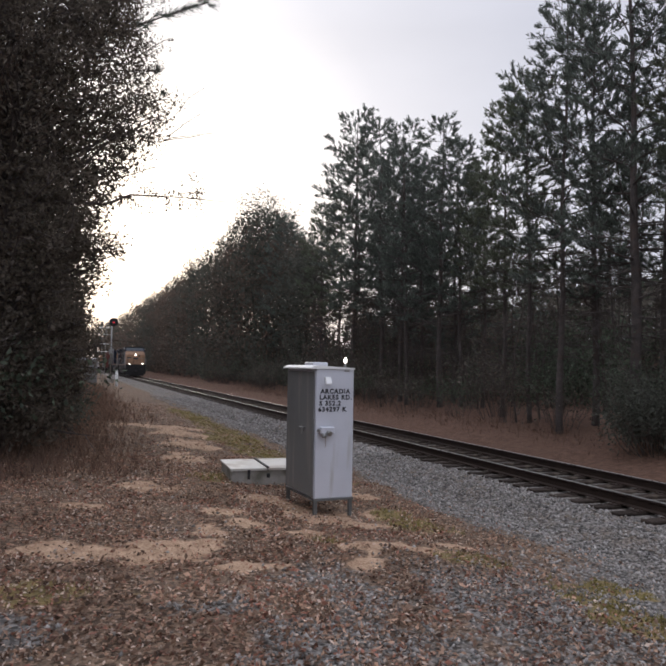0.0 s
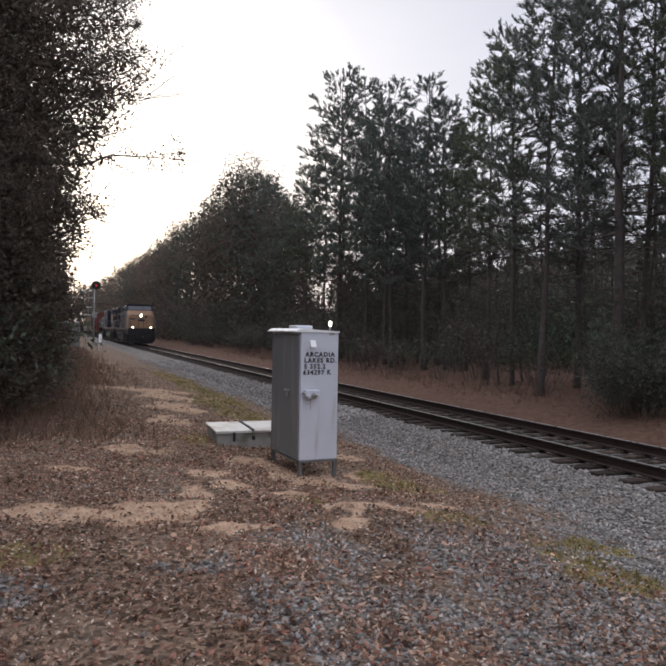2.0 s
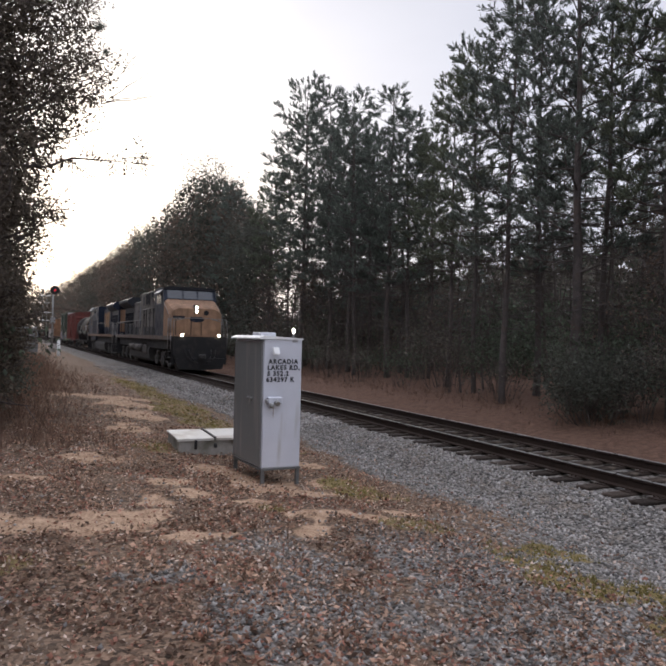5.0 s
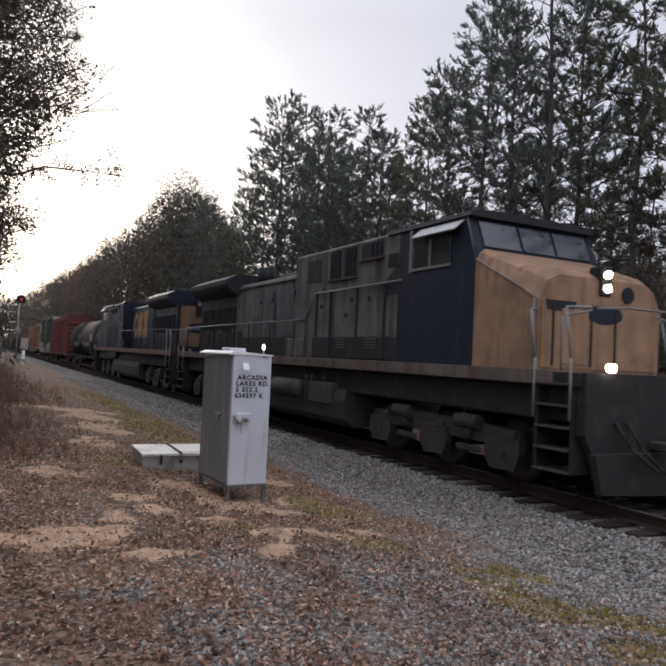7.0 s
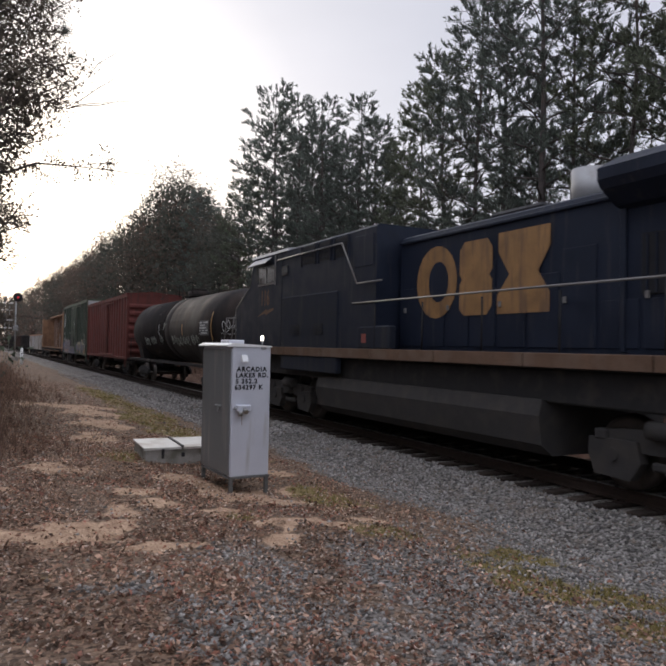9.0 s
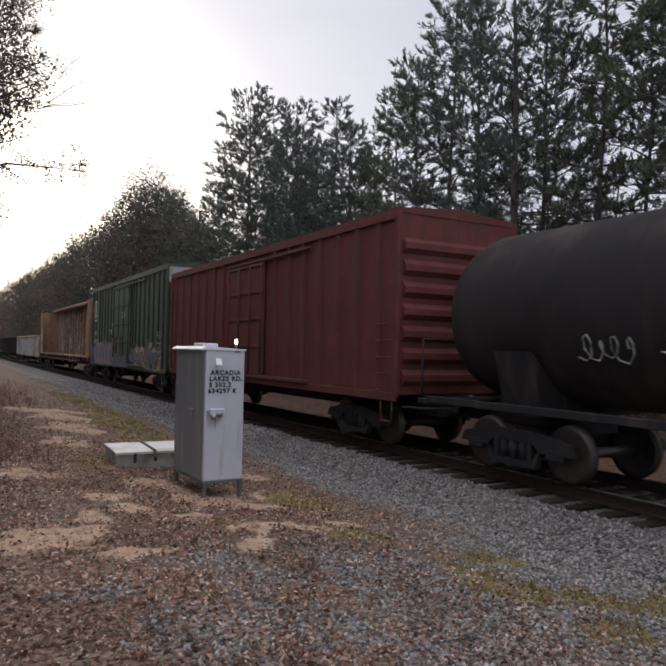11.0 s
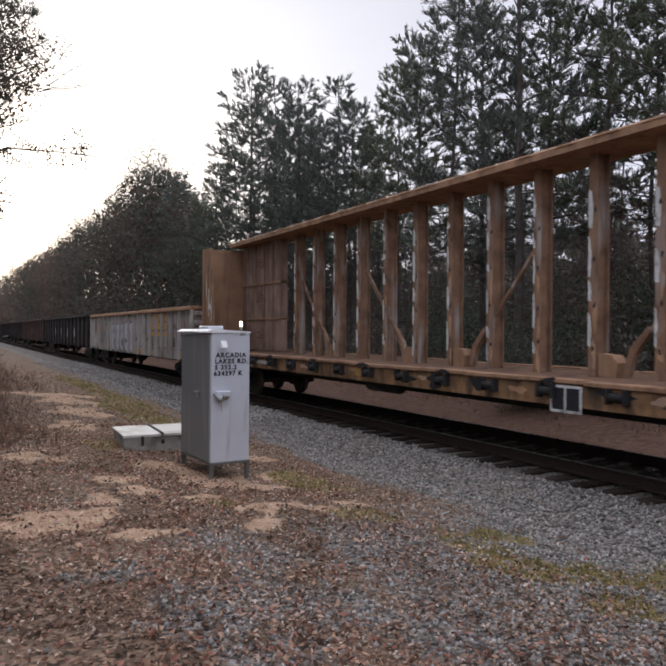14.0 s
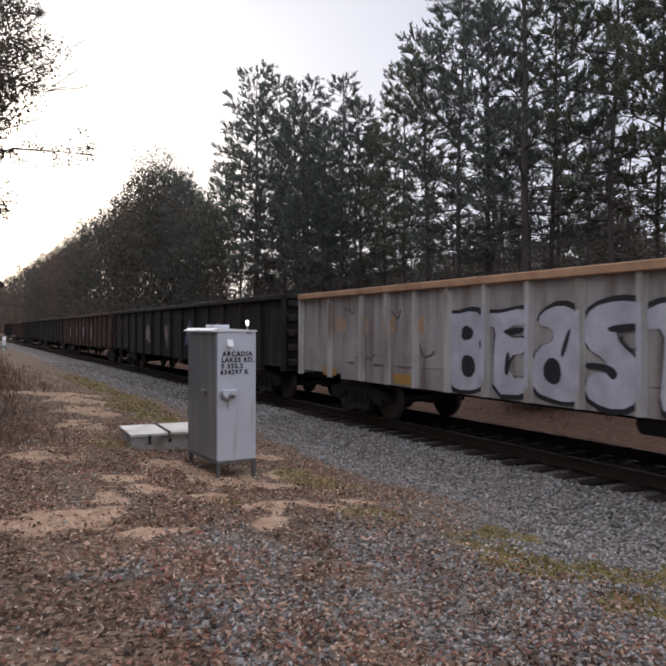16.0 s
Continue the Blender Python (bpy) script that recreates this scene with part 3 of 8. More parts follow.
class Cloud:
    """Collects many loose triangles and quads quickly with numpy."""

    def __init__(self, seed):
        self.r = np.random.RandomState(seed)
        self.v, self.n = [], 0
        self.f = []

    def blades(self, base, way, length, width, count, spread):
        """Tufts: at each base, count thin blades that fan out round the way."""
        base, way = np.asarray(base), np.asarray(way)
        k = len(base)
        w = np.repeat(way, count, 0) + self.r.normal(0, spread, (k * count, 3))
        w /= np.linalg.norm(w, axis=1, keepdims=True) + 1e-9
        b = np.repeat(base, count, 0)
        ln = (np.repeat(np.broadcast_to(length, k), count) * self.r.uniform(0.7, 1.2, k * count))[:, None]
        s = np.cross(w, self.r.normal(0, 1, (k * count, 3)))
        s /= np.linalg.norm(s, axis=1, keepdims=True) + 1e-9
        s *= width * 0.5
        start = b + np.repeat(way, count, 0) * self.r.uniform(0, 0.35, (k * count, 1)) * ln
        self._put(np.stack([start - s, start + s, start + w * ln], 1))

    def tufts(self, base, way, length, needles, thick):
        """Needle tufts like bottle brushes: needles stand along a short stem and lean towards its tip."""
        base, way = np.asarray(base), np.asarray(way)
        k = len(base)
        ln = np.repeat(length * self.r.uniform(0.7, 1.25, k), needles)[:, None]
        stem = np.repeat(way, needles, 0)
        w = stem * 0.9 + self.r.normal(0, 0.29, (k * needles, 3))
        w /= np.linalg.norm(w, axis=1, keepdims=True) + 1e-9
        s = np.cross(w, self.r.normal(0, 1, (k * needles, 3)))
        s *= 0.5 * thick / (np.linalg.norm(s, axis=1, keepdims=True) + 1e-9)
        st = np.repeat(base, needles, 0) + stem * self.r.uniform(-0.1, 0.68, (k * needles, 1)) * ln
        tip = st + w * ln * 0.52
        self._put(np.stack([st - s * 0.4, st + w * ln * 0.26 + s, tip], 1))

    def leaves(self, place, size, up=0.0):
        """Single leaves, each a bent quad, turned at random; up: how flat they lie."""
        place = np.asarray(place)
        k = len(place)
        a = self.r.normal(0, 1, (k, 3))
        b = self.r.normal(0, 1, (k, 3))
        a[:, 2] *= 1 - up
        b[:, 2] *= 1 - up
        a /= np.linalg.norm(a, axis=1, keepdims=True) + 1e-9
        b -= a * (a * b).sum(1, keepdims=True)
        b /= np.linalg.norm(b, axis=1, keepdims=True) + 1e-9
        s = (np.broadcast_to(size, k) * self.r.uniform(0.6, 1.3, k))[:, None]
        c = np.cross(a, b) * s * self.r.uniform(-0.25, 0.25, (k, 1))
        a, b = a * s, b * s * self.r.uniform(0.38, 0.62, (k, 1))
        p = np.stack([place - a * 0.5, place + b * 0.5 + c, place + a * 0.5, place - b * 0.5 + c], 1)
        i = self.n + np.arange(k)[:, None] * 4
        self.v.append(p.reshape(-1, 3))
        self.f.append(np.concatenate([i + [0, 1, 2], i + [0, 2, 3]], 0))
        self.n += 4 * k

    def _put(self, tri):
        k = len(tri)
        self.v.append(tri.reshape(-1, 3))
        self.f.append(self.n + np.arange(3 * k).reshape(k, 3))
        self.n += 3 * k

    def data(self, name, material):
        v, f = np.concatenate(self.v), np.concatenate(self.f)
        me = bpy.data.meshes.new(name)
        me.vertices.add(len(v))
        me.vertices.foreach_set("co", v.astype(np.float32).ravel())
        me.loops.add(f.size)
        me.loops.foreach_set("vertex_index", f.astype(np.int32).ravel())
        me.polygons.add(len(f))
        me.polygons.foreach_set("loop_start", np.arange(0, f.size, 3, dtype=np.int32))
        me.update(calc_edges=True)
        me.materials.append(material)
        return me


def limb(mesh, p, q, r0, r1, rnd, bend=0.12, steps=3, n=5):
    """A bent, tapering branch; returns its points."""
    p, q = Vector(p), Vector(q)
    ln = (q - p).length
    pts = [p + (q - p) * (i / steps) + (Vector((rnd.uniform(-1, 1), rnd.uniform(-1, 1), rnd.uniform(-0.6, 0.6))) * bend * ln * 0.4 if 0 < i < steps else Vector()) for i in range(steps + 1)]
    rings = []
    for i, c in enumerate(pts):
        w = (pts[min(i + 1, steps)] - pts[max(i - 1, 0)]).normalized()
        u = w.orthogonal().normalized()
        t = w.cross(u)
        r = r0 + (r1 - r0) * i / steps
        rings.append([c + (u * math.cos(a) + t * math.sin(a)) * r for a in (2 * math.pi * j / n for j in range(n))])
    mesh.loft(rings, caps=False)
    return pts


def pine(seed, h, base, radius, limbs, trunk_r=0.16, tuft=0.34, sides=6, needles=13, thick=0.045, dead=12, full=1.0):
    """A loblolly pine: straight trunk, dead lower limbs, a crown of rising limbs whose side twigs end in needle brushes. Returns trunk and crown."""
    rnd = random.Random(seed)
    wood, crown = Mesh(), Cloud(seed)
    lean = Vector((rnd.uniform(-0.3, 0.3), rnd.uniform(-0.3, 0.3), 0))
    at = lambda z: Vector((lean.x * (z / h) ** 2 + 0.06 * math.sin(z * 0.9 + seed), lean.y * (z / h) ** 2 + 0.06 * math.cos(z * 0.7 + seed), z))
    zs = [-0.3, 0.3] + [h * k / 10 for k in range(1, 11)]
    rings = []
    for z in zs:
        r = trunk_r * (1 - 0.90 * max(z, 0) / h) * (1.25 if z < 0.1 else 1)
        c = at(max(z, 0))
        rings.append([(c.x + r * math.cos(a), c.y + r * math.sin(a), z) for a in (2 * math.pi * j / 8 for j in range(8))])
    wood.loft(rings)
    # dead limbs below the crown, thin and forked
    for k in range(dead):
        z = rnd.uniform(h * 0.16, base + 1.5)
        a = rnd.uniform(0, 2 * math.pi)
        ln = rnd.uniform(0.5, 0.9) * radius
        pts = limb(wood, at(z), at(z) + Vector((math.cos(a) * ln, math.sin(a) * ln, rnd.uniform(-0.35, 0.45))), 0.024, 0.006, rnd, 0.2, 3, 3)
        for j in range(4):
            c = pts[1 + j % 2].lerp(pts[2 + j % 2], rnd.random())
            limb(wood, c, c + Vector((rnd.gauss(0, 0.35), rnd.gauss(0, 0.35), rnd.gauss(0, 0.25))), 0.009, 0.004, rnd, 0.2, 1, 3)
    spots, ways = [], []

    def brushes(c, e, w, n):
        for q in range(n):
            g = (w * 0.65 + Vector((rnd.gauss(0, 0.28), rnd.gauss(0, 0.28), rnd.uniform(0.25, 0.85)))).normalized()
            spots.append(c.lerp(e, 1 - 0.62 * q / max(n, 1)))
            ways.append(g)

    for k in range(limbs):
        u = (k + rnd.random()) / limbs
        z = base + (h * 0.955 - base) * u ** 0.92
        a = k * 2.4 + rnd.uniform(-0.5, 0.5)
        ln = radius * 1.2 * min(1, 0.62 + 1.2 * u) * (1.04 - u) ** 0.46 * rnd.uniform(0.58, 1.15)
        up = radians(-4 + 52 * u + rnd.gauss(0, 7))
        out = Vector((math.cos(a), math.sin(a), 0))
        side = Vector((-math.sin(a), math.cos(a), 0))
        p = at(z)
        m1 = p + out * ln * 0.55 * math.cos(up) + Vector((0, 0, ln * 0.5 * math.sin(up)))
        tip = p + out * ln * math.cos(up) + Vector((0, 0, ln * (math.sin(up) + 0.16)))
        i0, i1 = limb(wood, p, m1, 0.036 * (1.25 - u), 0.020 * (1.25 - u), rnd, 0.10, 2, 4), limb(wood, m1, tip, 0.020 * (1.25 - u), 0.007, rnd, 0.12, 2, 4)
        pts = i0 + i1[1:]
        n = max(3, int(round(sides * (0.5 + 0.65 * ln / radius))))
        for j in range(n):
            s = 0.26 + 0.68 * (j + rnd.random()) / n
            i = min(int(s * 4), 3)
            c = pts[i].lerp(pts[i + 1], s * 4 - i)
            w = (out * rnd.uniform(0.35, 0.8) + side * (1 if j % 2 else -1) * rnd.uniform(0.45, 1.0) + Vector((0, 0, rnd.uniform(0.0, 0.55)))).normalized()
            sl = ln * 0.42 * (1.12 - s) + rnd.uniform(0.2, 0.45)
            e = c + w * sl
            limb(wood, c, e, 0.012, 0.005, rnd, 0.12, 1, 3)
            brushes(c, e, w, max(2, int((2.2 + 3.2 * sl / 0.8) * full)))
        brushes(pts[3], tip, (tip - m1).normalized(), int(4 * full))
    brushes(at(h * 0.93), at(h * 0.99), Vector((0, 0, 1)), 5)
    crown.tufts(np.array(spots), np.array(ways), tuft, needles, thick)
    return wood, crown


def broadleaf(seed, h, base, radius, leaves, size, trunk_r=0.15, clumps=60, spread=0.34, core=0, reach=None, dome=0):
    """A spreading leafy tree; leaves gather in clumps along the limbs; reach: (height, radius) pairs that bound the crown."""
    rnd = random.Random(seed)
    r = np.random.RandomState(seed)
    wood, crown = Mesh(), Cloud(seed)
    top = Vector((rnd.uniform(-0.4, 0.4), rnd.uniform(-0.4, 0.4), h * 0.8))
    limb(wood, (0, 0, -0.3), top, trunk_r, trunk_r * 0.25, rnd, 0.05, 5, 8)
    place = []
    for k in range(clumps):
        u = rnd.random()
        z0 = base * 0.7 + (h * 0.8 - base * 0.7) * u * 0.9
        a = rnd.uniform(0, 2 * math.pi)
        ln = radius * rnd.uniform(0.35, 1.05) * (1 - 0.45 * u)
        if reach:
            ln = min(ln, float(np.interp(z0 + 0.25 * ln + h * 0.2 * u, *zip(*reach))) * rnd.uniform(0.8, 1.0))
        p = Vector((top.x * z0 / h, top.y * z0 / h, z0))
        q = p + Vector((math.cos(a) * ln, math.sin(a) * ln, ln * rnd.uniform(-0.15, 0.6) + (h * 0.2 * u)))
        pts = limb(wood, p, q, 0.04 * (1.2 - u), 0.007, rnd, 0.25, 3, 4)
        for j in range(3):
            c = pts[2].lerp(pts[3], rnd.random())
            tip = c + Vector((rnd.gauss(0, 0.5), rnd.gauss(0, 0.5), rnd.gauss(0.1, 0.35))) * (0.6 if reach else 1)
            limb(wood, c, tip, 0.012, 0.004, rnd, 0.2, 2, 3)
            n = max(4, leaves // (clumps * 3))
            place.append(np.array(tip) + r.normal(0, 1, (n, 3)) * [spread, spread, spread * 0.75])
    for k in range(dome):
        # small clumps over a rounded top
        a, b = rnd.uniform(0, 2 * math.pi), math.asin(rnd.uniform(-0.25, 1.0))
        f = rnd.uniform(0.82, 1.0) * (1 + 0.10 * math.sin(3 * a + seed) + 0.08 * math.sin(5 * b + 2 * a))
        c = np.array((radius * f * math.cos(b) * math.cos(a), radius * f * math.cos(b) * math.sin(a), h * (0.60 + 0.38 * f * math.sin(b))))
        place.append(c + r.normal(0, 1, (20, 3)) * [spread, spread, spread * 0.7])
    place = np.concatenate(place)
    if reach:
        d = np.hypot(place[:, 0], place[:, 1])
        lim = np.interp(place[:, 2], *zip(*reach)) * (0.93 + 0.13 * np.sin(place[:, 2] * 4.1 + 2 * np.arctan2(place[:, 1], place[:, 0])))
        k = np.where(d > lim, lim * r.uniform(0.80, 1.02, len(d)) / (d + 1e-9), 1)
        place[:, :2] *= k[:, None]
    crown.leaves(place, size)
    if core:
        a, d, z = r.uniform(0, 6.28, core), radius * 0.72 * np.sqrt(r.uniform(0, 1, core)), r.uniform(base * 0.4, h * 0.9, core)
        d *= np.clip(1.25 - 0.5 * z / h, 0.2, 1)
        if reach:
            d = np.minimum(d, np.interp(z, *zip(*reach)) * r.uniform(0.30, 0.82, core))
        crown.leaves(np.stack([d * np.cos(a), d * np.sin(a), z], -1), min(size * (1.6 if reach else 2.4), 0.42))
    return wood, crown


def shrub(seed, h, radius, stems, leaves, size, up=0.8):
    """Many thin stems from the ground, with a few leaves."""
    rnd = random.Random(seed)
    r = np.random.RandomState(seed)
    wood, crown = Mesh(), Cloud(seed)
    place = []
    for k in range(stems):
        a, d = rnd.uniform(0, 2 * math.pi), rnd.uniform(0, radius * 0.5)
        p = Vector((math.cos(a) * d, math.sin(a) * d, -0.15))
        q = p + Vector((math.cos(a) * radius * rnd.uniform(0.1, 0.7), math.sin(a) * radius * rnd.uniform(0.1, 0.7), h * rnd.uniform(0.5, 1.0)))
        pts = limb(wood, p, q, 0.016, 0.004, rnd, 0.2, 3, 3)
        for j in range(3):
            c = pts[rnd.randint(1, 2)].lerp(pts[3], rnd.random())
            tip = c + Vector((rnd.gauss(0, 0.3), rnd.gauss(0, 0.3), rnd.uniform(0.0, 0.5)))
            limb(wood, c, tip, 0.007, 0.003, rnd, 0.2, 2, 3)
            n = max(2, leaves // (stems * 3))
            place.append(np.array(tip) + r.normal(0, 1, (n, 3)) * [0.2, 0.2, 0.2])
    crown.leaves(np.concatenate(place), size)
    return wood, crown


def plant(name, label, category, wood, crown, bark, leaf, group=""):
    t = thing(name, label, category, group=group)
    part("trunk" if name.endswith("tree") else "stem", wood, bark, t)
    part("crown", crown.data("crown", leaf), None, t)
    return t


def at_ground(x, y, turn=0.0, sink=0.0):
    return pose(x, y, float(height(np.array([float(x)]), np.array([float(y)]))[0]) - sink, 0, 0, turn)


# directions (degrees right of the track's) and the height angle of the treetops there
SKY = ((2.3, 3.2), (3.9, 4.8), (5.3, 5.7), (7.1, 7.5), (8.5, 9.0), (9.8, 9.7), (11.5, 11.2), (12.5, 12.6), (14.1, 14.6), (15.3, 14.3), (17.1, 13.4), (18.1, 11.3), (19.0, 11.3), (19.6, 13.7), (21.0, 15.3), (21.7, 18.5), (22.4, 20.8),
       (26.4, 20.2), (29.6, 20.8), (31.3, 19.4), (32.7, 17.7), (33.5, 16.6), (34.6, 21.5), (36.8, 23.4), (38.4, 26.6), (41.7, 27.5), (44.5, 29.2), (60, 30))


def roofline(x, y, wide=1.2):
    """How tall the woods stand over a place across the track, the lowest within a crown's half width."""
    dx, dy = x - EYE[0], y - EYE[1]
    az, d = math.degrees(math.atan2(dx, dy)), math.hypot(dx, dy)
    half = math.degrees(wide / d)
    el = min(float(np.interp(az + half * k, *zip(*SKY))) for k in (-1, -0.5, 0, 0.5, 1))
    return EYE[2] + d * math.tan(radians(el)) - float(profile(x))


def hedge(seed, x0, x1, y0, y1, low, high, leaves, size):
    """Dense far undergrowth: leaves heaped in clumps over a stretch of ground."""
    r = np.random.RandomState(seed)
    c = Cloud(seed)
    k = leaves // 24
    px, py = r.uniform(x0, x1, k), r.uniform(y0, y1, k)
    top = low + (high - low) * (0.5 + 0.5 * wave(px, py, 0.35, seed)) * r.uniform(0.35, 1.2, k)
    pz = profile(px) + top * r.uniform(0, 1, k) ** 0.8
    q = np.repeat(np.stack([px, py, pz], -1), 24, 0) + r.normal(0, 1, (k * 24, 3)) * [0.6, 0.6, 0.5]
    c.leaves(q, size)
    return c


def make_woods():
    rnd = random.Random(11)
    used, tall = set(), {}

    def put(kind, x, y, top=None, turn=None):
        m = at_ground(x, y, rnd.uniform(0, 360) if turn is None else turn)
        if kind in used:
            ob = copy_thing(kind, m)
        else:
            used.add(kind)
            kind.matrix_basis = m
            ob = kind
        k = top / tall[kind] if top else 1.0
        ob.scale = (min(k, 1.15), min(k, 1.15), k) if k > 1 else (max(k, 0.8), max(k, 0.8), k)
        return ob

    def kind_of(name, label, h, made, bark, leaf, group):
        t = plant(name, label, "tree", *made, bark, leaf, group)
        tall[t] = h
        return t

    pines = "pines along the track"
    hero = []
    for k, (h, b, r, n, tr, lab) in enumerate(((14.5, 4.6, 2.3, 44, 0.12, "tall loblolly pine with dark green needle tufts"), (16.0, 4.2, 2.9, 46, 0.17, "tall straight pine with a thick dark trunk"),
                                               (13.5, 4.8, 1.8, 38, 0.10, "slender loblolly pine with an open crown"), (15.0, 4.0, 2.5, 46, 0.13, "full-crowned loblolly pine with rising limbs"))):
        hero.append(kind_of("pine_tree", lab, h, pine(1 + k, h, b, r, n, tr, 0.30, 6, 12, 0.052, 30, 1.42), M_BARK, (M_NEEDLE, M_NEEDLE, M_NEEDLE2, M_NEEDLE)[k], pines))
    mid = [kind_of("pine_tree", "loblolly pine deep in the woods", h, pine(20 + k, h, b, r, n, 0.10, 0.46, 4, 8, 0.085, 12, 0.8), M_BARK, (M_NEEDLE, M_NEEDLE2)[k % 2], pines) for k, (h, b, r, n) in enumerate(((15, 6, 2.2, 28), (13, 5, 2.0, 26), (16, 7, 2.3, 28)))]
    line = [kind_of("pine_tree", "dense-crowned pine in the treeline", h, pine(25 + k, h, b, r, n, 0.13, 0.40, 6, 9, 0.072, 8, 1.25), M_BARK, M_NEEDLE, pines) for k, (h, b, r, n) in enumerate(((16.5, 3.4, 3.0, 50), (15, 3.2, 2.6, 46)))]
    far = [kind_of("mixed_tree", ("distant dark pine in the treeline", "distant rusty-leaved tree in the treeline", "distant green tree in the treeline")[k], h, broadleaf(30 + k, h, 0.5, r, 2400, 0.17, 0.16, 50, 0.30, 1300, dome=130), M_BARK, (M_LEAFDARK, M_LEAFBROWN, M_LEAF)[k], "far treeline") for k, (h, r) in enumerate(((16.5, 3.4), (15, 3.4), (15.5, 3.6)))]
    dim = [kind_of("mixed_tree", ("dark tree at the far end of the line", "rusty tree at the far end of the line")[k], h, broadleaf(35 + k, h, 0.5, 3.4, 700, 0.29, 0.16, 22, 0.36, 700, dome=40), M_BARK, (M_LEAFDARK, M_LEAFBROWN)[k], "far treeline") for k, h in enumerate((16.5, 15))]
    oak = [kind_of("oak_tree", ("slender oak with withered brown leaves", "slender green oak under the pines", "bare-limbed oak with a few brown leaves")[k], h, broadleaf(40 + k, h, 0.8, r, n, 0.14, 0.07, 50), M_BARK, (M_LEAFBROWN, M_LEAF, M_LEAFBROWN)[k], "oaks in the woods") for k, (h, r, n) in enumerate(((7.5, 2.2, 1200), (6.5, 2.4, 1300), (9.5, 2.4, 800)))]
    bush = [plant("brush", ("leafless brown brush at the edge of the woods", "dark green underbrush below the pines", "tangled brown brush and saplings")[k], "shrub", *shrub(50 + k, hh, 1.5, 16, n, 0.13), M_TWIG, (M_BRUSH, M_BRUSHGREEN, M_BRUSH)[k], "brush under the pines") for k, (hh, n) in enumerate(((2.2, 500), (2.6, 900), (3.6, 600)))]
    for b, hh in zip(bush, (2.2, 2.6, 3.6)):
        tall[b] = hh

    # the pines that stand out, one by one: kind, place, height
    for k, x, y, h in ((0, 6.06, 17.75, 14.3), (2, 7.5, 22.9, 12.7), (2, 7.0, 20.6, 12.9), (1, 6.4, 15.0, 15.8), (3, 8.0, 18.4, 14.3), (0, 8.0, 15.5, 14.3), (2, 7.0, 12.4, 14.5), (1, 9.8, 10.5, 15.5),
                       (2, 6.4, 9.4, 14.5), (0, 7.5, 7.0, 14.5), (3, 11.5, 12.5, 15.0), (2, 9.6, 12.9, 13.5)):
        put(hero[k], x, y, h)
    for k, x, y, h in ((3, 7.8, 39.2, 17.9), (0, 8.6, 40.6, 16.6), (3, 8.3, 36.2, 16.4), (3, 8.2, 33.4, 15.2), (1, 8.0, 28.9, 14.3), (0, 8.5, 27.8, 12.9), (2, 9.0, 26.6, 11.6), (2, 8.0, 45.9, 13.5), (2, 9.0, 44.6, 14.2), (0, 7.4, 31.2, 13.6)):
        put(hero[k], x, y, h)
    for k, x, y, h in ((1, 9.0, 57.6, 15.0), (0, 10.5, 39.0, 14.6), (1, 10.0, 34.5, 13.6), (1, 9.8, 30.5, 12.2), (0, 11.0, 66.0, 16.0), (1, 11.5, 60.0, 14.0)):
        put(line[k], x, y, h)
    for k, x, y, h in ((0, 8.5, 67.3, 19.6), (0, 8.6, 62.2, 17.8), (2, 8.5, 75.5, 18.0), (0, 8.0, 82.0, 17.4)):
        put(far[k], x, y, h)
    for k in range(40):
        y = rnd.uniform(3, 60)
        x = rnd.uniform(13 if y < 22 else 11, 26) if y < 42 else rnd.uniform(10, 24)
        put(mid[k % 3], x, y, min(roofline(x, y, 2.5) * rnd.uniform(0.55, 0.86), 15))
    for k in range(34):
        y = 50 + 150 * (k / 34) ** 1.25
        x = 8.4 + rnd.uniform(-0.7, 2.6)
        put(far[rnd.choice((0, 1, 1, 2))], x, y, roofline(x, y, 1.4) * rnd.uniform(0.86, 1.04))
    for k in range(16):
        y = 205 + 190 * k / 16
        x = 7.6 + rnd.uniform(-0.6, 3.0)
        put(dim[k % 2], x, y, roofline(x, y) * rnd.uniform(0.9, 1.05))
    for k in range(15):
        put(dim[k % 2], -13 + k * 2.6 + rnd.uniform(-1, 1), 430 + rnd.uniform(-15, 25), rnd.uniform(25, 31))
    tagged(new("far_woods", hedge(212, -40, 45, 440, 480, 17.0, 27.0, 16000, 1.9).data("far_woods", M_LEAFDARK)), "distant woods that close the end of the line", "woods", kind="stuff")
    for k in range(28):
        x, y = rnd.uniform(7.2, 16), rnd.uniform(4, 60)
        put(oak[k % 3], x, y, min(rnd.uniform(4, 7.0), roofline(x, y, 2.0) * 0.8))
    for k in range(50):
        x, y = 6.3 + rnd.uniform(-0.4, 2.0), 3 + 85 * (k / 50) ** 1.2
        put(bush[k % 3], x, y, rnd.uniform(1.4, 3.2))
    for k in range(24):
        put(bush[1 + k % 2], rnd.uniform(8.5, 14), rnd.uniform(3, 50), rnd.uniform(2.2, 4.5))
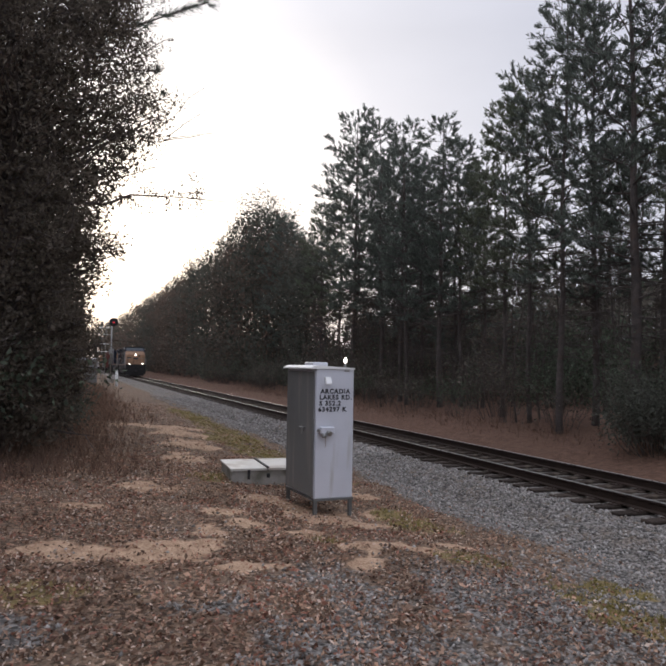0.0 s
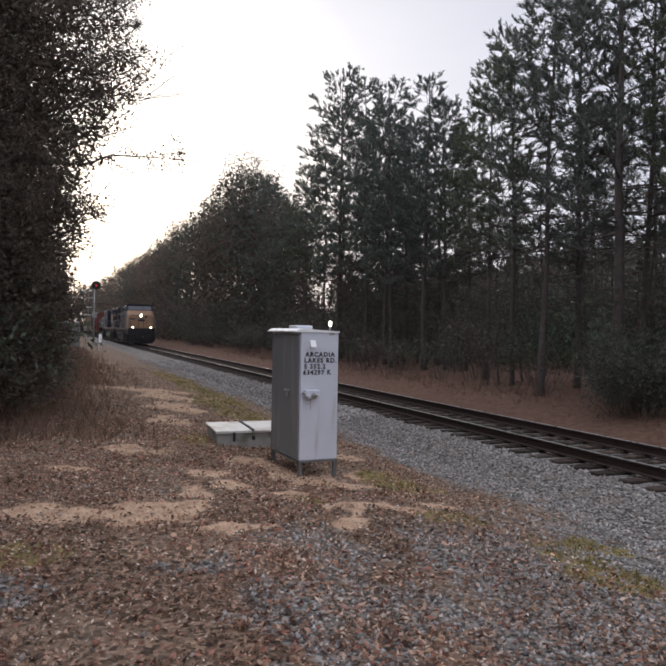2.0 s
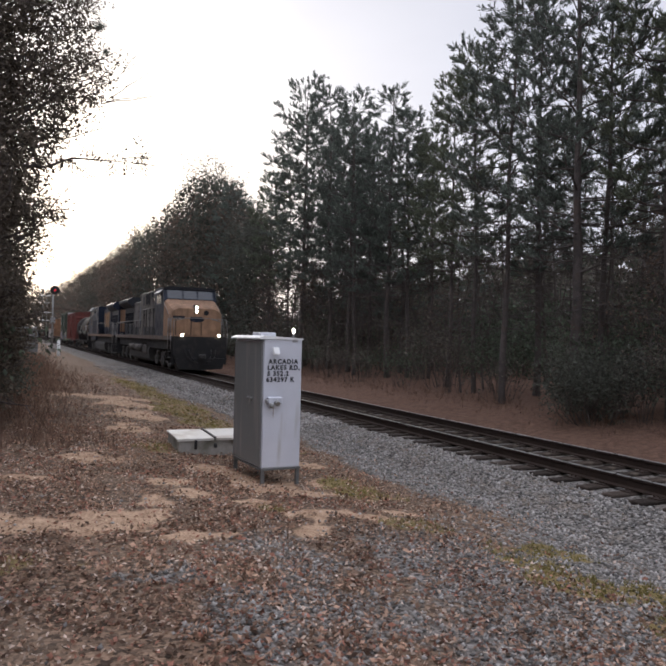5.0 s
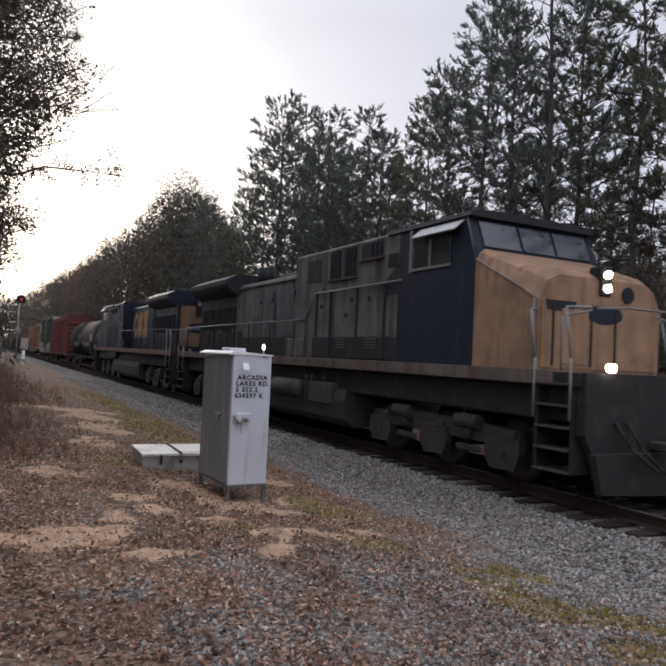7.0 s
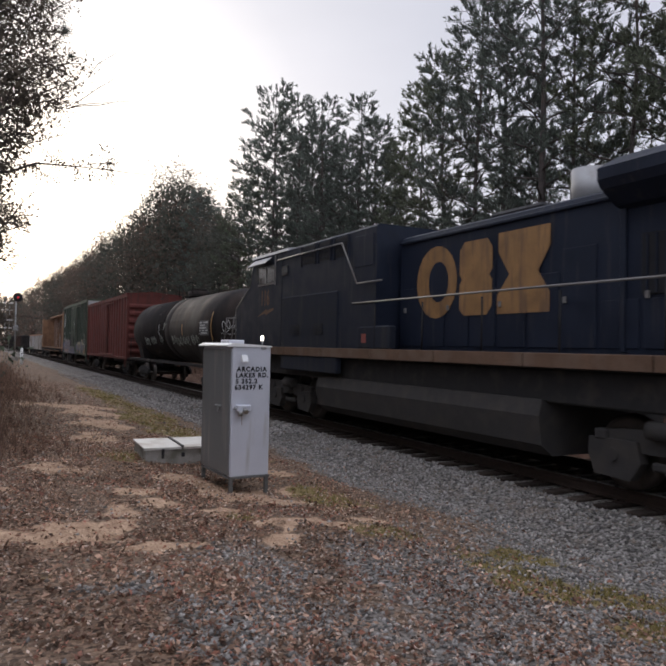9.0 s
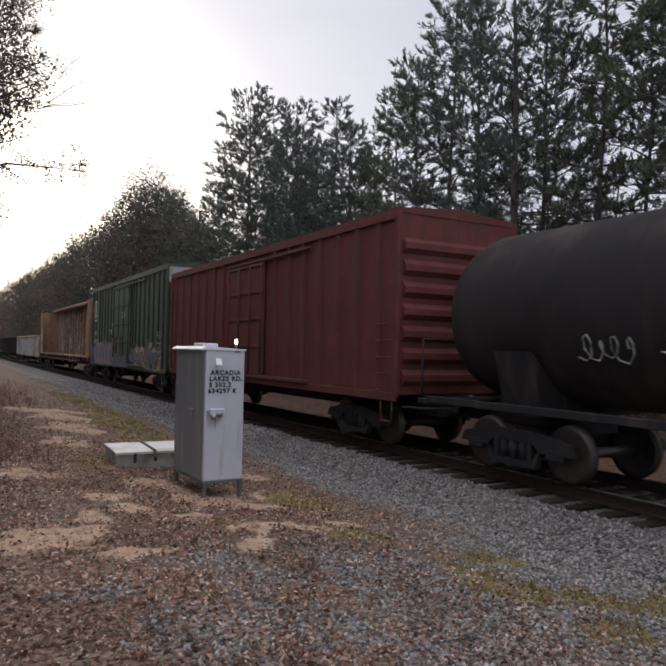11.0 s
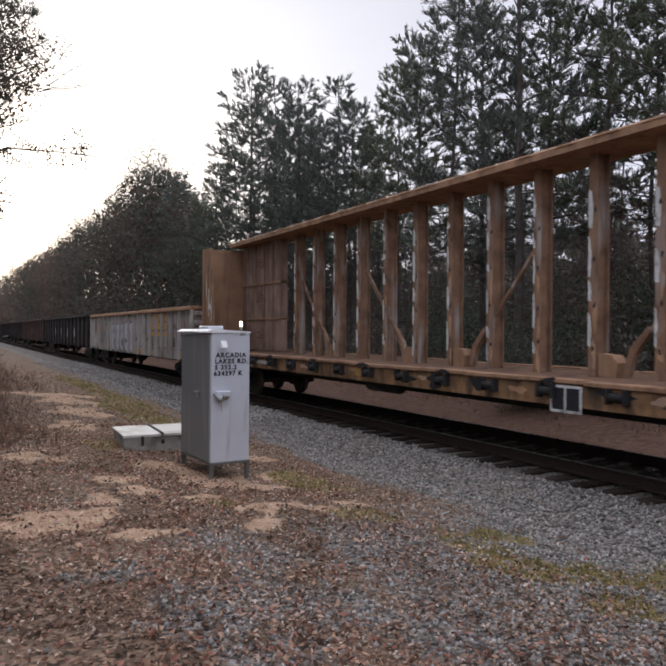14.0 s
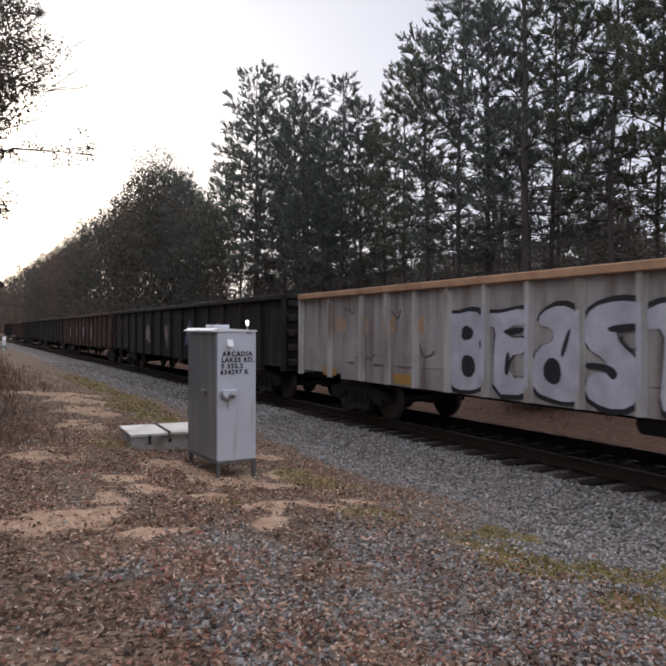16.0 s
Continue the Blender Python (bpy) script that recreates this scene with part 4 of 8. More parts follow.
    for k, (x0, x1, y0, y1, hi, m) in enumerate(((12, 21, -2, 30, 4.6, M_BRUSHGREEN), (12, 22, 28, 75, 5.5, M_BRUSHGREEN), (22, 34, -5, 75, 8.8, M_BRUSH), (9, 16, 60, 160, 7.0, M_LEAFBROWN), (36, 60, -20, 120, 13.0, M_BRUSHGREEN), (8.5, 15, 110, 380, 11.0, M_LEAFBROWN))):
        tagged(new("undergrowth", hedge(200 + k, x0, x1, y0, y1, 2.0 if k < 2 else hi * 0.6, hi, (20000, 20000, 24000, 14000, 21000, 12000)[k], (0.24, 0.30, 0.60, 0.5, 1.1, 1.1)[k]).data("undergrowth", m)), "dense tangled undergrowth deep in the woods", "undergrowth", kind="stuff")

    # bare saplings between the pines
    bare = []
    for k, h in enumerate((7.5, 9.5, 8.0)):
        wood, twigs, q = Mesh(), Mesh(), random.Random(500 + k)
        pts = limb(wood, (0, 0, -0.2), (q.uniform(-0.5, 0.5), q.uniform(-0.5, 0.5), h), 0.055, 0.008, q, 0.06, 6, 5)
        for j in range(26):
            u = q.uniform(0.18, 0.95) * 6
            i = min(int(u), 5)
            c = pts[i].lerp(pts[i + 1], u - i)
            a, ln = q.uniform(0, 6.28), q.uniform(0.5, 1.9) * (1.15 - u / 7)
            lp = limb(twigs, c, c + Vector((math.cos(a) * ln, math.sin(a) * ln, ln * q.uniform(0.2, 0.9))), 0.016, 0.004, q, 0.25, 3, 3)
            for w in range(3):
                limb(twigs, lp[1 + w % 2], lp[1 + w % 2] + Vector((q.gauss(0, 0.4), q.gauss(0, 0.4), q.uniform(0, 0.6))), 0.008, 0.003, q, 0.2, 2, 3)
        t = thing("sapling_tree", "bare grey sapling with thin leafless twigs", "tree", group="bare saplings")
        part("trunk", wood, M_TWIG, t)
        tagged(part("crown", twigs, M_TWIG, t), kind="stuff")
        tall[t] = h
        bare.append(t)
    for k in range(70):
        put(bare[k % 3], rnd.uniform(6.6, 18), rnd.uniform(3, 48), rnd.uniform(5.0, 10.0))

    # the wall of leaves beside the path, and the tree that hangs over it
    edge = "trees beside the path"
    EDGE = ((0, 1.5), (2.0, 1.85), (3.2, 2.02), (4.2, 2.2), (4.9, 2.45), (5.4, 2.62), (5.8, 3.15), (6.3, 3.5), (6.8, 3.45), (7.4, 3.1), (8.5, 2.9), (10, 2.9), (12, 2.4), (15, 0.9))
    left = [kind_of("oak_tree", ("dense leafy oak at the edge of the path", "tall dark evergreen oak beside the path", "rusty-leaved oak beside the path")[k], h, broadleaf(60 + k, h, 0.6, r, n, (0.062, 0.085, 0.085)[k], 0.15, (330, 200, 150)[k], (0.125, 0.16, 0.18)[k], (46000, 11000, 7000)[k], EDGE), M_BARK, (M_LEAF, M_LEAFDARK, M_LEAFBROWN)[k], edge) for k, (h, r, n) in enumerate(((13.5, 5.2, 74000), (15.0, 4.6, 17000), (11.0, 4.0, 11000)))]
    lean = [kind_of("oak_tree", "leafy oak further down the path", h, broadleaf(64 + k, h, 0.4, r, 2000, 0.28, 0.15, 30, 0.35, 500, ((0, 1.6), (3, 2.4), (6, 3.2), (12, 2.4))), M_BARK, (M_LEAF, M_LEAFBROWN)[k], edge) for k, (h, r) in enumerate(((13.0, 3.5), (11.5, 3.4)))]
    for k, x, y, top in ((0, -9.6, 13.8, 13.5), (2, -11.2, 15.2, 11), (1, -10.0, 17.0, 16), (2, -10.3, 20.5, 10), (1, -10.3, 24.0, 13), (2, -11.8, 13.0, 10)):
        put(left[k], x, y, top, 0)
    for k, x, y, top in ((0, -10.6, 28, 12), (1, -10.8, 32, 11), (0, -10.9, 37, 12), (1, -10.9, 42, 11), (0, -11, 47.5, 11), (1, -11, 54, 11), (0, -11, 61, 11), (1, -11, 69, 10), (0, -9.4, 78, 13), (1, -9.2, 90, 13), (0, -9.2, 104, 13), (1, -9.2, 122, 14), (0, -9.0, 144, 15), (1, -9, 170, 15), (0, -8.8, 200, 16),
                         (1, -8.6, 240, 17), (0, -14, 26, 13), (1, -14, 33, 13), (0, -13.5, 42, 13), (1, -16, 20, 13), (0, -16.5, 14, 12)):
        put(lean[k], x, y, top)
    for k in range(30):
        y = 13 + 60 * (k / 38) ** 1.3
        put(bush[k % 3], -9.2 - rnd.uniform(0, 2.4), y, rnd.uniform(1.2, 2.8))
    tagged(new("undergrowth", hedge(210, -24, -12.5, 12, 90, 3.0, 8.0, 26000, 0.42).data("undergrowth", M_LEAFBROWN)), "dense brown undergrowth behind the path", "undergrowth", kind="stuff")
    # one long limb and bare twigs that reach out over the path
    wood, leafy, tuft = Mesh(), Cloud(90), Cloud(91)
    r = np.random.RandomState(92)
    spots = []
    for p, q, n, m in (((-9.3, 13.6, 4.75), (-6.15, 13.4, 5.22), 40, 12), ((-9.6, 13.8, 6.0), (-7.0, 13.4, 6.45), 26, 26), ((-9.6, 13.8, 6.6), (-6.95, 13.4, 6.75), 26, 26), ((-9.8, 13.6, 7.2), (-7.35, 13.3, 7.5), 26, 26), ((-9.8, 13.6, 7.8), (-7.3, 13.2, 8.3), 30, 26), ((-9.8, 13.4, 8.2), (-7.2, 13.2, 8.8), 26, 26), ((-9.8, 13.4, 3.8), (-7.7, 13.4, 4.4), 18, 26)):
        pts = limb(wood, p, q, 0.042, 0.006, rnd, 0.16, 5, 5)
        for k in range(n):
            u = rnd.uniform(0.25, 0.99) * 5
            i = min(int(u), 4)
            c = pts[i].lerp(pts[i + 1], u - i)
            tip = c + Vector((rnd.uniform(0.0, 0.22), rnd.gauss(0, 0.22), rnd.gauss(0.0, 0.13)))
            limb(wood, c, tip, 0.008, 0.003, rnd, 0.2, 2, 3)
            spots.append(np.array(tip) + r.normal(0, 1, (m * 2, 3)) * (0.065 if m < 20 else 0.11))
    for p, q in (((-7.2, 13.4, 6.3), (-6.12, 13.4, 7.45)), ((-6.85, 13.4, 6.35), (-6.1, 13.3, 6.98)), ((-7.0, 13.3, 6.2), (-5.82, 13.3, 6.55)), ((-6.9, 13.3, 6.25), (-6.2, 13.4, 6.5)), ((-6.4, 13.4, 5.2), (-5.4, 13.4, 5.21)), ((-6.6, 13.4, 5.25), (-5.75, 13.4, 5.45))):
        pts = limb(wood, p, q, 0.013, 0.004, rnd, 0.10, 4, 4)
        for k in range(3):
            c = pts[1 + k]
            limb(wood, c, c + Vector((rnd.uniform(0.05, 0.25), rnd.uniform(-0.1, 0.1), rnd.uniform(-0.05, 0.2))), 0.004, 0.0015, rnd, 0.2, 2, 3)
    leafy.leaves(np.concatenate(spots), 0.056)
    over = thing("overhanging_limb", "leafy oak limbs with bare twigs reaching over the path", "tree limb")
    part("limb", wood, M_BARK, over)
    part("foliage", leafy.data("foliage", M_LEAF), None, over)
    # a pine bough at the top of the view, with a round brush of needles below it
    base = np.array([(-7.6 + 0.105 * k, 13.3 + 0.05 * math.sin(k), 8.35 + 0.058 * k + 0.05 * math.sin(k * 1.7)) for k in range(16)])
    ways = np.array([(0.75, 0.0, 0.35 + 0.35 * math.sin(2.1 * k)) for k in range(16)])
    tuft.blades(base, ways / np.linalg.norm(ways, axis=1, keepdims=True), 0.26, 0.008, 46, 0.45)
    ball = np.array([(-7.09, 13.3, 7.56), (-7.05, 13.3, 7.60), (-6.98, 13.25, 7.18)])
    tuft.blades(ball, np.array([(0.3, 0.0, 0.3), (0.1, 0.1, 0.4), (0.6, 0.0, -0.2)]), (0.21, 0.20, 0.16), 0.008, 110, 0.7)
    bough = thing("pine_bough", "long-needled pine bough hanging over the path", "tree limb")
    part("needles", tuft.data("needles", M_NEEDLE), None, bough)
    part("limb", Mesh().tube([(-10.5, 13.3, 7.7), (-8.6, 13.3, 8.0), (-7.6, 13.3, 8.33), (-6.1, 13.3, 9.15)], 0.015).tube([(-8.6, 13.3, 8.0), (-7.6, 13.3, 7.5), (-7.05, 13.3, 7.58)], 0.010), M_BARK, bough)

    dark = plant("evergreen_bush", "low dark green bush under the trees", "shrub", *shrub(70, 1.1, 0.9, 40, 5200, 0.09), M_TWIG, M_LEAFDARK)
    put(dark, -9.0, 18.9)
    dark2 = plant("evergreen_bush", "rounded dark green bush at the edge of the woods", "shrub", *shrub(71, 1.7, 1.3, 60, 9000, 0.09), M_TWIG, M_LEAFDARK)
    put(dark2, 5.5, 13.4)
    # unseen trees behind the watcher; the path's outer row blocks low sky light
    for k in range(5):
        put(mid[k % 3], 9 + rnd.uniform(0, 8), 0 - k * 7.0, 14)
    for k in range(11):
        put(lean[k % 2], -13.6 - rnd.uniform(0, 2.5), -22 + k * 3.1, rnd.uniform(6.0, 8.0))
    # undergrowth out of view, added to hold back the low sky there
    tagged(new("undergrowth", hedge(211, -22, -13.5, -26, 12, 2.0, 4.0, 8000, 0.5).data("undergrowth", M_LEAFBROWN)), "dense brown undergrowth behind the path", "undergrowth", kind="stuff")


make_woods()


# ---- what lies on the ground ----
def scatter(r, n, x0, x1, y0, y1, near):
    """Places on the ground, thicker towards the watcher."""
    y = y0 + (y1 - y0) * r.uniform(0, 1, n) ** near
    x = r.uniform(x0, x1, n)
    return x, y


def make_litter():
    r = np.random.RandomState(300)
    for k, (m, n, lo, hi, lab) in enumerate(((M_LITTER, 80000, 0.028, 0.060, "brown oak leaves strewn over the ground"), (M_LITTERPALE, 44000, 0.022, 0.048, "pale dry leaves strewn over the ground"),
                                             (M_LITTERDARK, 42000, 0.030, 0.064, "dark damp leaves strewn over the ground"), (M_LITTERRED, 42000, 0.028, 0.056, "reddish oak leaves strewn over the ground"))):
        x, y = scatter(r, n, -12, -2.0, 1.2, 14, 1.8)
        x2, y2 = scatter(r, n // 5, -13, -2.0, 1.2, -7, 1.2)
        x3, y3 = r.uniform(-10.5, -3.6, 9000), 13 + 22 * r.uniform(0, 1, 9000) ** 1.3
        x, y = np.concatenate([x, x2, x3]), np.concatenate([y, y2, y3])
        n = len(x)
        g, s, q, w = zones(x, y)
        heap = np.clip(0.74 + 1.1 * wave(x, y, 2.4, 40.0 + 3 * k) + 0.7 * wave(x, y, 6.5, 50.0 + k), 0.06, 1)
        keep = r.uniform(0, 1, n) < heap * np.clip(1.05 - 0.74 * np.clip((x + 5.2) / 2.2, 0, 1) - 0.84 * s - 0.45 * g * np.clip((y - 4.0) / 2, 0, 1) - 0.28 * g, 0.06, 1)
        x, y = x[keep], y[keep]
        c = Cloud(310 + k)
        c.leaves(np.stack([x, y, height(x, y) + r.uniform(0.004, 0.035, len(x))], -1), r.uniform(lo, hi, len(x)), 0.55)
        tagged(new("leaf_litter", c.data("leaf_litter", m)), lab, "fallen leaves", kind="stuff")
    # loose stones: squashed, uneven eight-sided lumps
    n = 64000
    x, y = scatter(r, n, -8.6, -0.45, 0.5, 18, 1.7)
    far_n = 15000
    x, y = np.concatenate([x, r.uniform(-3.6, -0.45, far_n)]), np.concatenate([y, 16 + 32 * r.uniform(0, 1, far_n) ** 1.25])
    n += far_n
    g, s, q, w = zones(x, y)
    keep = r.uniform(0, 1, n) < np.clip(g * (1 - 0.7 * q) * (1 - s), 0.02, 1)
    x, y = x[keep], y[keep]
    n = len(x)
    size = r.uniform(0.011, 0.027, n) * np.where(x > -2.4, 1.2, 1.0) * np.where(y > 16, 1.5, 1.0)
    o = np.array([(1, 0, 0), (0, 1, 0), (-1, 0, 0), (0, -1, 0), (0, 0, 0.8), (0, 0, -0.6)], float)
    turn = r.uniform(0, 6.3, n)
    v = o[None] * r.uniform(0.65, 1.35, (n, 6, 1)) * size[:, None, None]
    vx = v[..., 0] * np.cos(turn)[:, None] - v[..., 1] * np.sin(turn)[:, None] + v[..., 2] * 0.25
    vy = v[..., 0] * np.sin(turn)[:, None] + v[..., 1] * np.cos(turn)[:, None]
    v = np.stack([vx + x[:, None], vy + y[:, None], v[..., 2] + (height(x, y) + size * 0.25)[:, None]], -1)
    f = np.array([(0, 1, 4), (1, 2, 4), (2, 3, 4), (3, 0, 4), (1, 0, 5), (2, 1, 5), (3, 2, 5), (0, 3, 5)])
    c = Cloud(1)
    c.v, c.f = [v.reshape(-1, 3)], [(np.arange(n)[:, None, None] * 6 + f[None]).reshape(-1, 3)]
    tagged(new("gravel", c.data("gravel", M_STONE)), "loose grey crushed-stone gravel beside the track", "gravel", kind="stuff")
    # short grass and moss
    n = 26000
    x, y = scatter(r, n, -7, -1.8, 1.9, 32, 1.5)
    q = zones(x, y)[2]
    keep = r.uniform(0, 1, n) < q * 0.9
    x, y = x[keep], y[keep]
    c = Cloud(320)
    c.blades(np.stack([x, y, height(x, y) - 0.005], -1), np.tile([0, 0, 1.0], (len(x), 1)), r.uniform(0.03, 0.07, len(x)), 0.009, 5, 0.6)
    tagged(new("short_grass", c.data("short_grass", M_GRASS)), "thin yellow-green grass and moss in the gravel", "grass", kind="stuff")
    # dry weeds at the foot of the trees
    n = 8000
    x = np.concatenate([r.normal(-8.7, 0.8, n), r.normal(5.6, 0.5, n // 5), r.normal(-7.3, 0.7, n // 3)])
    y = np.concatenate([r.uniform(11, 60, n), r.uniform(6, 60, n // 5), r.uniform(22, 60, n // 3)])
    c = Cloud(321)
    c.blades(np.stack([x, y, height(x, y) - 0.01], -1), np.tile([0, 0, 1.0], (len(x), 1)), r.uniform(0.08, 0.34, len(x)), 0.012, 5, 0.4)
    tagged(new("dry_weeds", c.data("dry_weeds", M_WEED)), "dry brown weeds at the foot of the trees", "weeds", kind="stuff")


make_litter()
# ---- the train ----
V0, DECEL = 14.52, 0.042
CENTRE = 0.755


def train_shift(t):
    """How far the train stands from its place at 8 s, along the track."""
    u = t - 8.0
    return -(V0 * u - DECEL * u * u)


CARS, WHEELS = [], []
M_NAVY = mat("navy_paint", (0.0135, 0.0180, 0.0310), 0.52, 0, 0.22, 2.5, (0.036, 0.036, 0.042), 0.12, 4.0, bump=0.08, spec=0.2)
M_NAVYGREY = mat("faded_slate_paint", (0.026, 0.027, 0.031), 0.7, 0, 0.25, 2.5, (0.05, 0.044, 0.038), 0.2, 4.0, bump=0.08, spec=0.2)
M_DUSTNAVY = mat("dusty_navy_paint", (0.019, 0.0225, 0.033), 0.75, 0, 0.3, 2.0, (0.034, 0.034, 0.037), 0.3, 3.0, bump=0.1, spec=0.2)
M_GREYLOCO = mat("faded_grey_paint", (0.118, 0.109, 0.100), 0.7, 0, 0.4, 1.3, (0.045, 0.037, 0.032), 0.42, 3.0, bump=0.1, spec=0.15)
M_TANKGREY = mat("grimy_grey_iron", (0.066, 0.059, 0.054), 0.75, 0.1, 0.3, 3, (0.035, 0.03, 0.027), 0.4, 2.0, bump=0.15, spec=0.2)
M_STRIPEGREY = mat("grimy_faded_stripe", (0.125, 0.102, 0.088), 0.75, 0, 0.3, 2, (0.100, 0.062, 0.048), 0.4, 2.5, spec=0.15)
M_YELLOW = mat("golden_yellow_paint", (0.165, 0.100, 0.062), 0.6, 0, 0.25, 3, (0.13, 0.08, 0.05), 0.25, 3.0, bump=0.06, spec=0.15)
M_NOSE = mat("dusty_golden_nose", (0.275, 0.168, 0.108), 0.7, 0, 0.3, 2.5, (0.19, 0.12, 0.075), 0.35, 3.0, bump=0.06, spec=0.15)
M_STRIPE = mat("dusty_yellow_stripe", (0.130, 0.080, 0.053), 0.65, 0, 0.2, 3, (0.16, 0.11, 0.08), 0.4, spec=0.15)
M_BLUEPATCH = mat("faded_blue_letters", (0.045, 0.055, 0.078), 0.65, 0, 0.3, 2, (0.07, 0.068, 0.064), 0.4, 4.0)
M_TRUCK = mat("dusty_truck_iron", (0.036, 0.033, 0.031), 0.85, 0.1, 0.35, 4, (0.050, 0.043, 0.037), 0.45, bump=0.4)
M_UNDER = mat("sooty_underframe", (0.016, 0.015, 0.015), 0.85, 0.1, 0.3, 5, (0.035, 0.03, 0.026), 0.3)
M_RAILING = mat("pale_handrail", (0.17, 0.16, 0.15), 0.55, 0.1, 0.2)
M_TREAD = mat("wheel_steel", (0.09, 0.075, 0.065), 0.5, 0.7, 0.3)
M_GLASS = mat("dark_cab_glass", (0.02, 0.022, 0.024), 0.06, 0, 0.05, spec=0.8, bump=0)
# glass with a bluish lift in its base colour for reflected sky
M_WINDSHIELD = mat("sky_tinted_windshield", (0.030, 0.036, 0.044), 0.12, 0, 0.1, spec=0.7, bump=0)
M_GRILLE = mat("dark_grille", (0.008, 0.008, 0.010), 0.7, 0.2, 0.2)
M_GOLD = mat("golden_emblem_paint", (0.46, 0.25, 0.06), 0.7, 0, 0.2, 4, (0.33, 0.22, 0.12), 0.3)
M_GOLDDULL = mat("dull_gold_emblem", (0.26, 0.140, 0.052), 0.65, 0, 0.3, 3, (0.13, 0.075, 0.045), 0.35, 4.0)
M_DARKHOOD = mat("sooty_navy_paint", (0.014, 0.016, 0.022), 0.6, 0, 0.3, 2.0, (0.032, 0.027, 0.025), 0.3, 4.0, bump=0.1, spec=0.2)
M_HEADLIGHT = mat("headlight", (1.0, 0.90, 0.72), 0.2, glow=16)
M_TANK = mat("black_tank_paint", (0.022, 0.019, 0.018), 0.78, 0, 0.3, 1.6, (0.046, 0.035, 0.029), 0.36, 1.5, bump=0.08, spec=0.15)
M_CHALK = mat("white_stencil", (0.55, 0.55, 0.53), 0.7, 0, 0.25, 6, (0.1, 0.1, 0.1), 0.2)
M_RED = mat("oxide_red_paint", (0.130, 0.041, 0.034), 0.7, 0, 0.25, 2.0, (0.085, 0.042, 0.035), 0.3, 4.0, bump=0.1, spec=0.15)
M_GREEN = mat("olive_green_paint", (0.078, 0.096, 0.068), 0.6, 0, 0.25, 1.2, (0.095, 0.082, 0.06), 0.3, 3.0, bump=0.1, spec=0.15)
# darker than the body green: grime and the ribs' shaded sides together
M_GREENRIB = mat("grimy_shaded_green", (0.046, 0.058, 0.044), 0.7, 0, 0.3, 2.5, (0.03, 0.032, 0.026), 0.3, 3.0, bump=0.1, spec=0.15)
M_ROOF = mat("pale_galvanised_roof", (0.42, 0.42, 0.42), 0.6, 0.3, 0.15, 2, (0.2, 0.18, 0.16), 0.2)
M_ORANGE = mat("rusty_orange_paint", (0.305, 0.180, 0.108), 0.75, 0, 0.28, 1.8, (0.20, 0.115, 0.075), 0.42, 3.0, bump=0.15, spec=0.15)
M_ORANGEWORN = mat("worn_orange_post", (0.215, 0.128, 0.083), 0.8, 0, 0.4, 3.0, (0.36, 0.32, 0.29), 0.28, 2.2, bump=0.2, spec=0.15)
M_WEBFADE = mat("faded_mauve_orange_paint", (0.25, 0.172, 0.132), 0.8, 0, 0.35, 2.2, (0.17, 0.105, 0.080), 0.4, 3.0, bump=0.15, spec=0.15)
M_DECK = mat("rusty_deck", (0.17, 0.10, 0.065), 0.85, 0, 0.3, 4, (0.10, 0.06, 0.045), 0.4, spec=0.15)
M_SILL = mat("grimy_sill", (0.25, 0.145, 0.075), 0.85, 0, 0.4, 4, (0.035, 0.028, 0.024), 0.50, 1.0, spec=0.15)
M_GONDOLA = mat("weathered_grey_steel", (0.32, 0.292, 0.275), 0.75, 0, 0.26, 1.6, (0.17, 0.13, 0.11), 0.42, 3.0, bump=0.15, spec=0.15)
# lighter copy of the gondola grey; posts look lit by colour
M_GONDOLAPOST = mat("lit_grey_post", (0.42, 0.395, 0.365), 0.75, 0, 0.2, 1.6, (0.20, 0.155, 0.125), 0.28, 3.0, bump=0.15, spec=0.15)
M_CAPRUST = mat("orange_rust_cap", (0.39, 0.225, 0.125), 0.75, 0, 0.2, 3, (0.25, 0.12, 0.06), 0.3)
M_BLACKCAR = mat("black_hopper_paint", (0.024, 0.022, 0.022), 0.75, 0, 0.3, 2, (0.06, 0.045, 0.038), 0.3, 3.0, bump=0.15, spec=0.15)
M_BROWNCAR = mat("brown_hopper_paint", (0.060, 0.036, 0.030), 0.75, 0, 0.3, 2, (0.085, 0.055, 0.04), 0.3, 3.0, bump=0.15, spec=0.15)
M_REFLECT = mat("yellow_reflector", (0.36, 0.20, 0.05), 0.5, 0, 0.08)
M_SPRAYBLUE = mat("blue_spray", (0.085, 0.092, 0.175), 0.6, 0, 0.35, 5, (0.06, 0.075, 0.05), 0.35)
M_SPRAYTEAL = mat("teal_spray", (0.045, 0.088, 0.094), 0.6, 0, 0.4, 5, (0.11, 0.125, 0.125), 0.4)
M_SPRAYGREY = mat("mauve_spray", (0.115, 0.098, 0.112), 0.6, 0, 0.35, 5)
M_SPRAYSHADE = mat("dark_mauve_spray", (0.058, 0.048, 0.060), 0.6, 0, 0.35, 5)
M_SPRAYPINK = mat("pale_pink_spray", (0.30, 0.235, 0.205), 0.6, 0, 0.3, 5)
M_FADEDORANGE = mat("faded_orange_paint", (0.40, 0.24, 0.14), 0.7, 0, 0.25, 5, (0.32, 0.27, 0.23), 0.4)
M_SPRAYORANGE = mat("orange_spray", (0.33, 0.145, 0.055), 0.6, 0, 0.2, 5)
M_SPRAYCREAM = mat("pale_cream_spray", (0.34, 0.30, 0.18), 0.6, 0, 0.3, 5, (0.2, 0.17, 0.11), 0.3)
M_WORNCHALK = mat("worn_chalk_writing", (0.34, 0.35, 0.31), 0.8, 0, 0.5, 9, (0.08, 0.09, 0.07), 0.5)
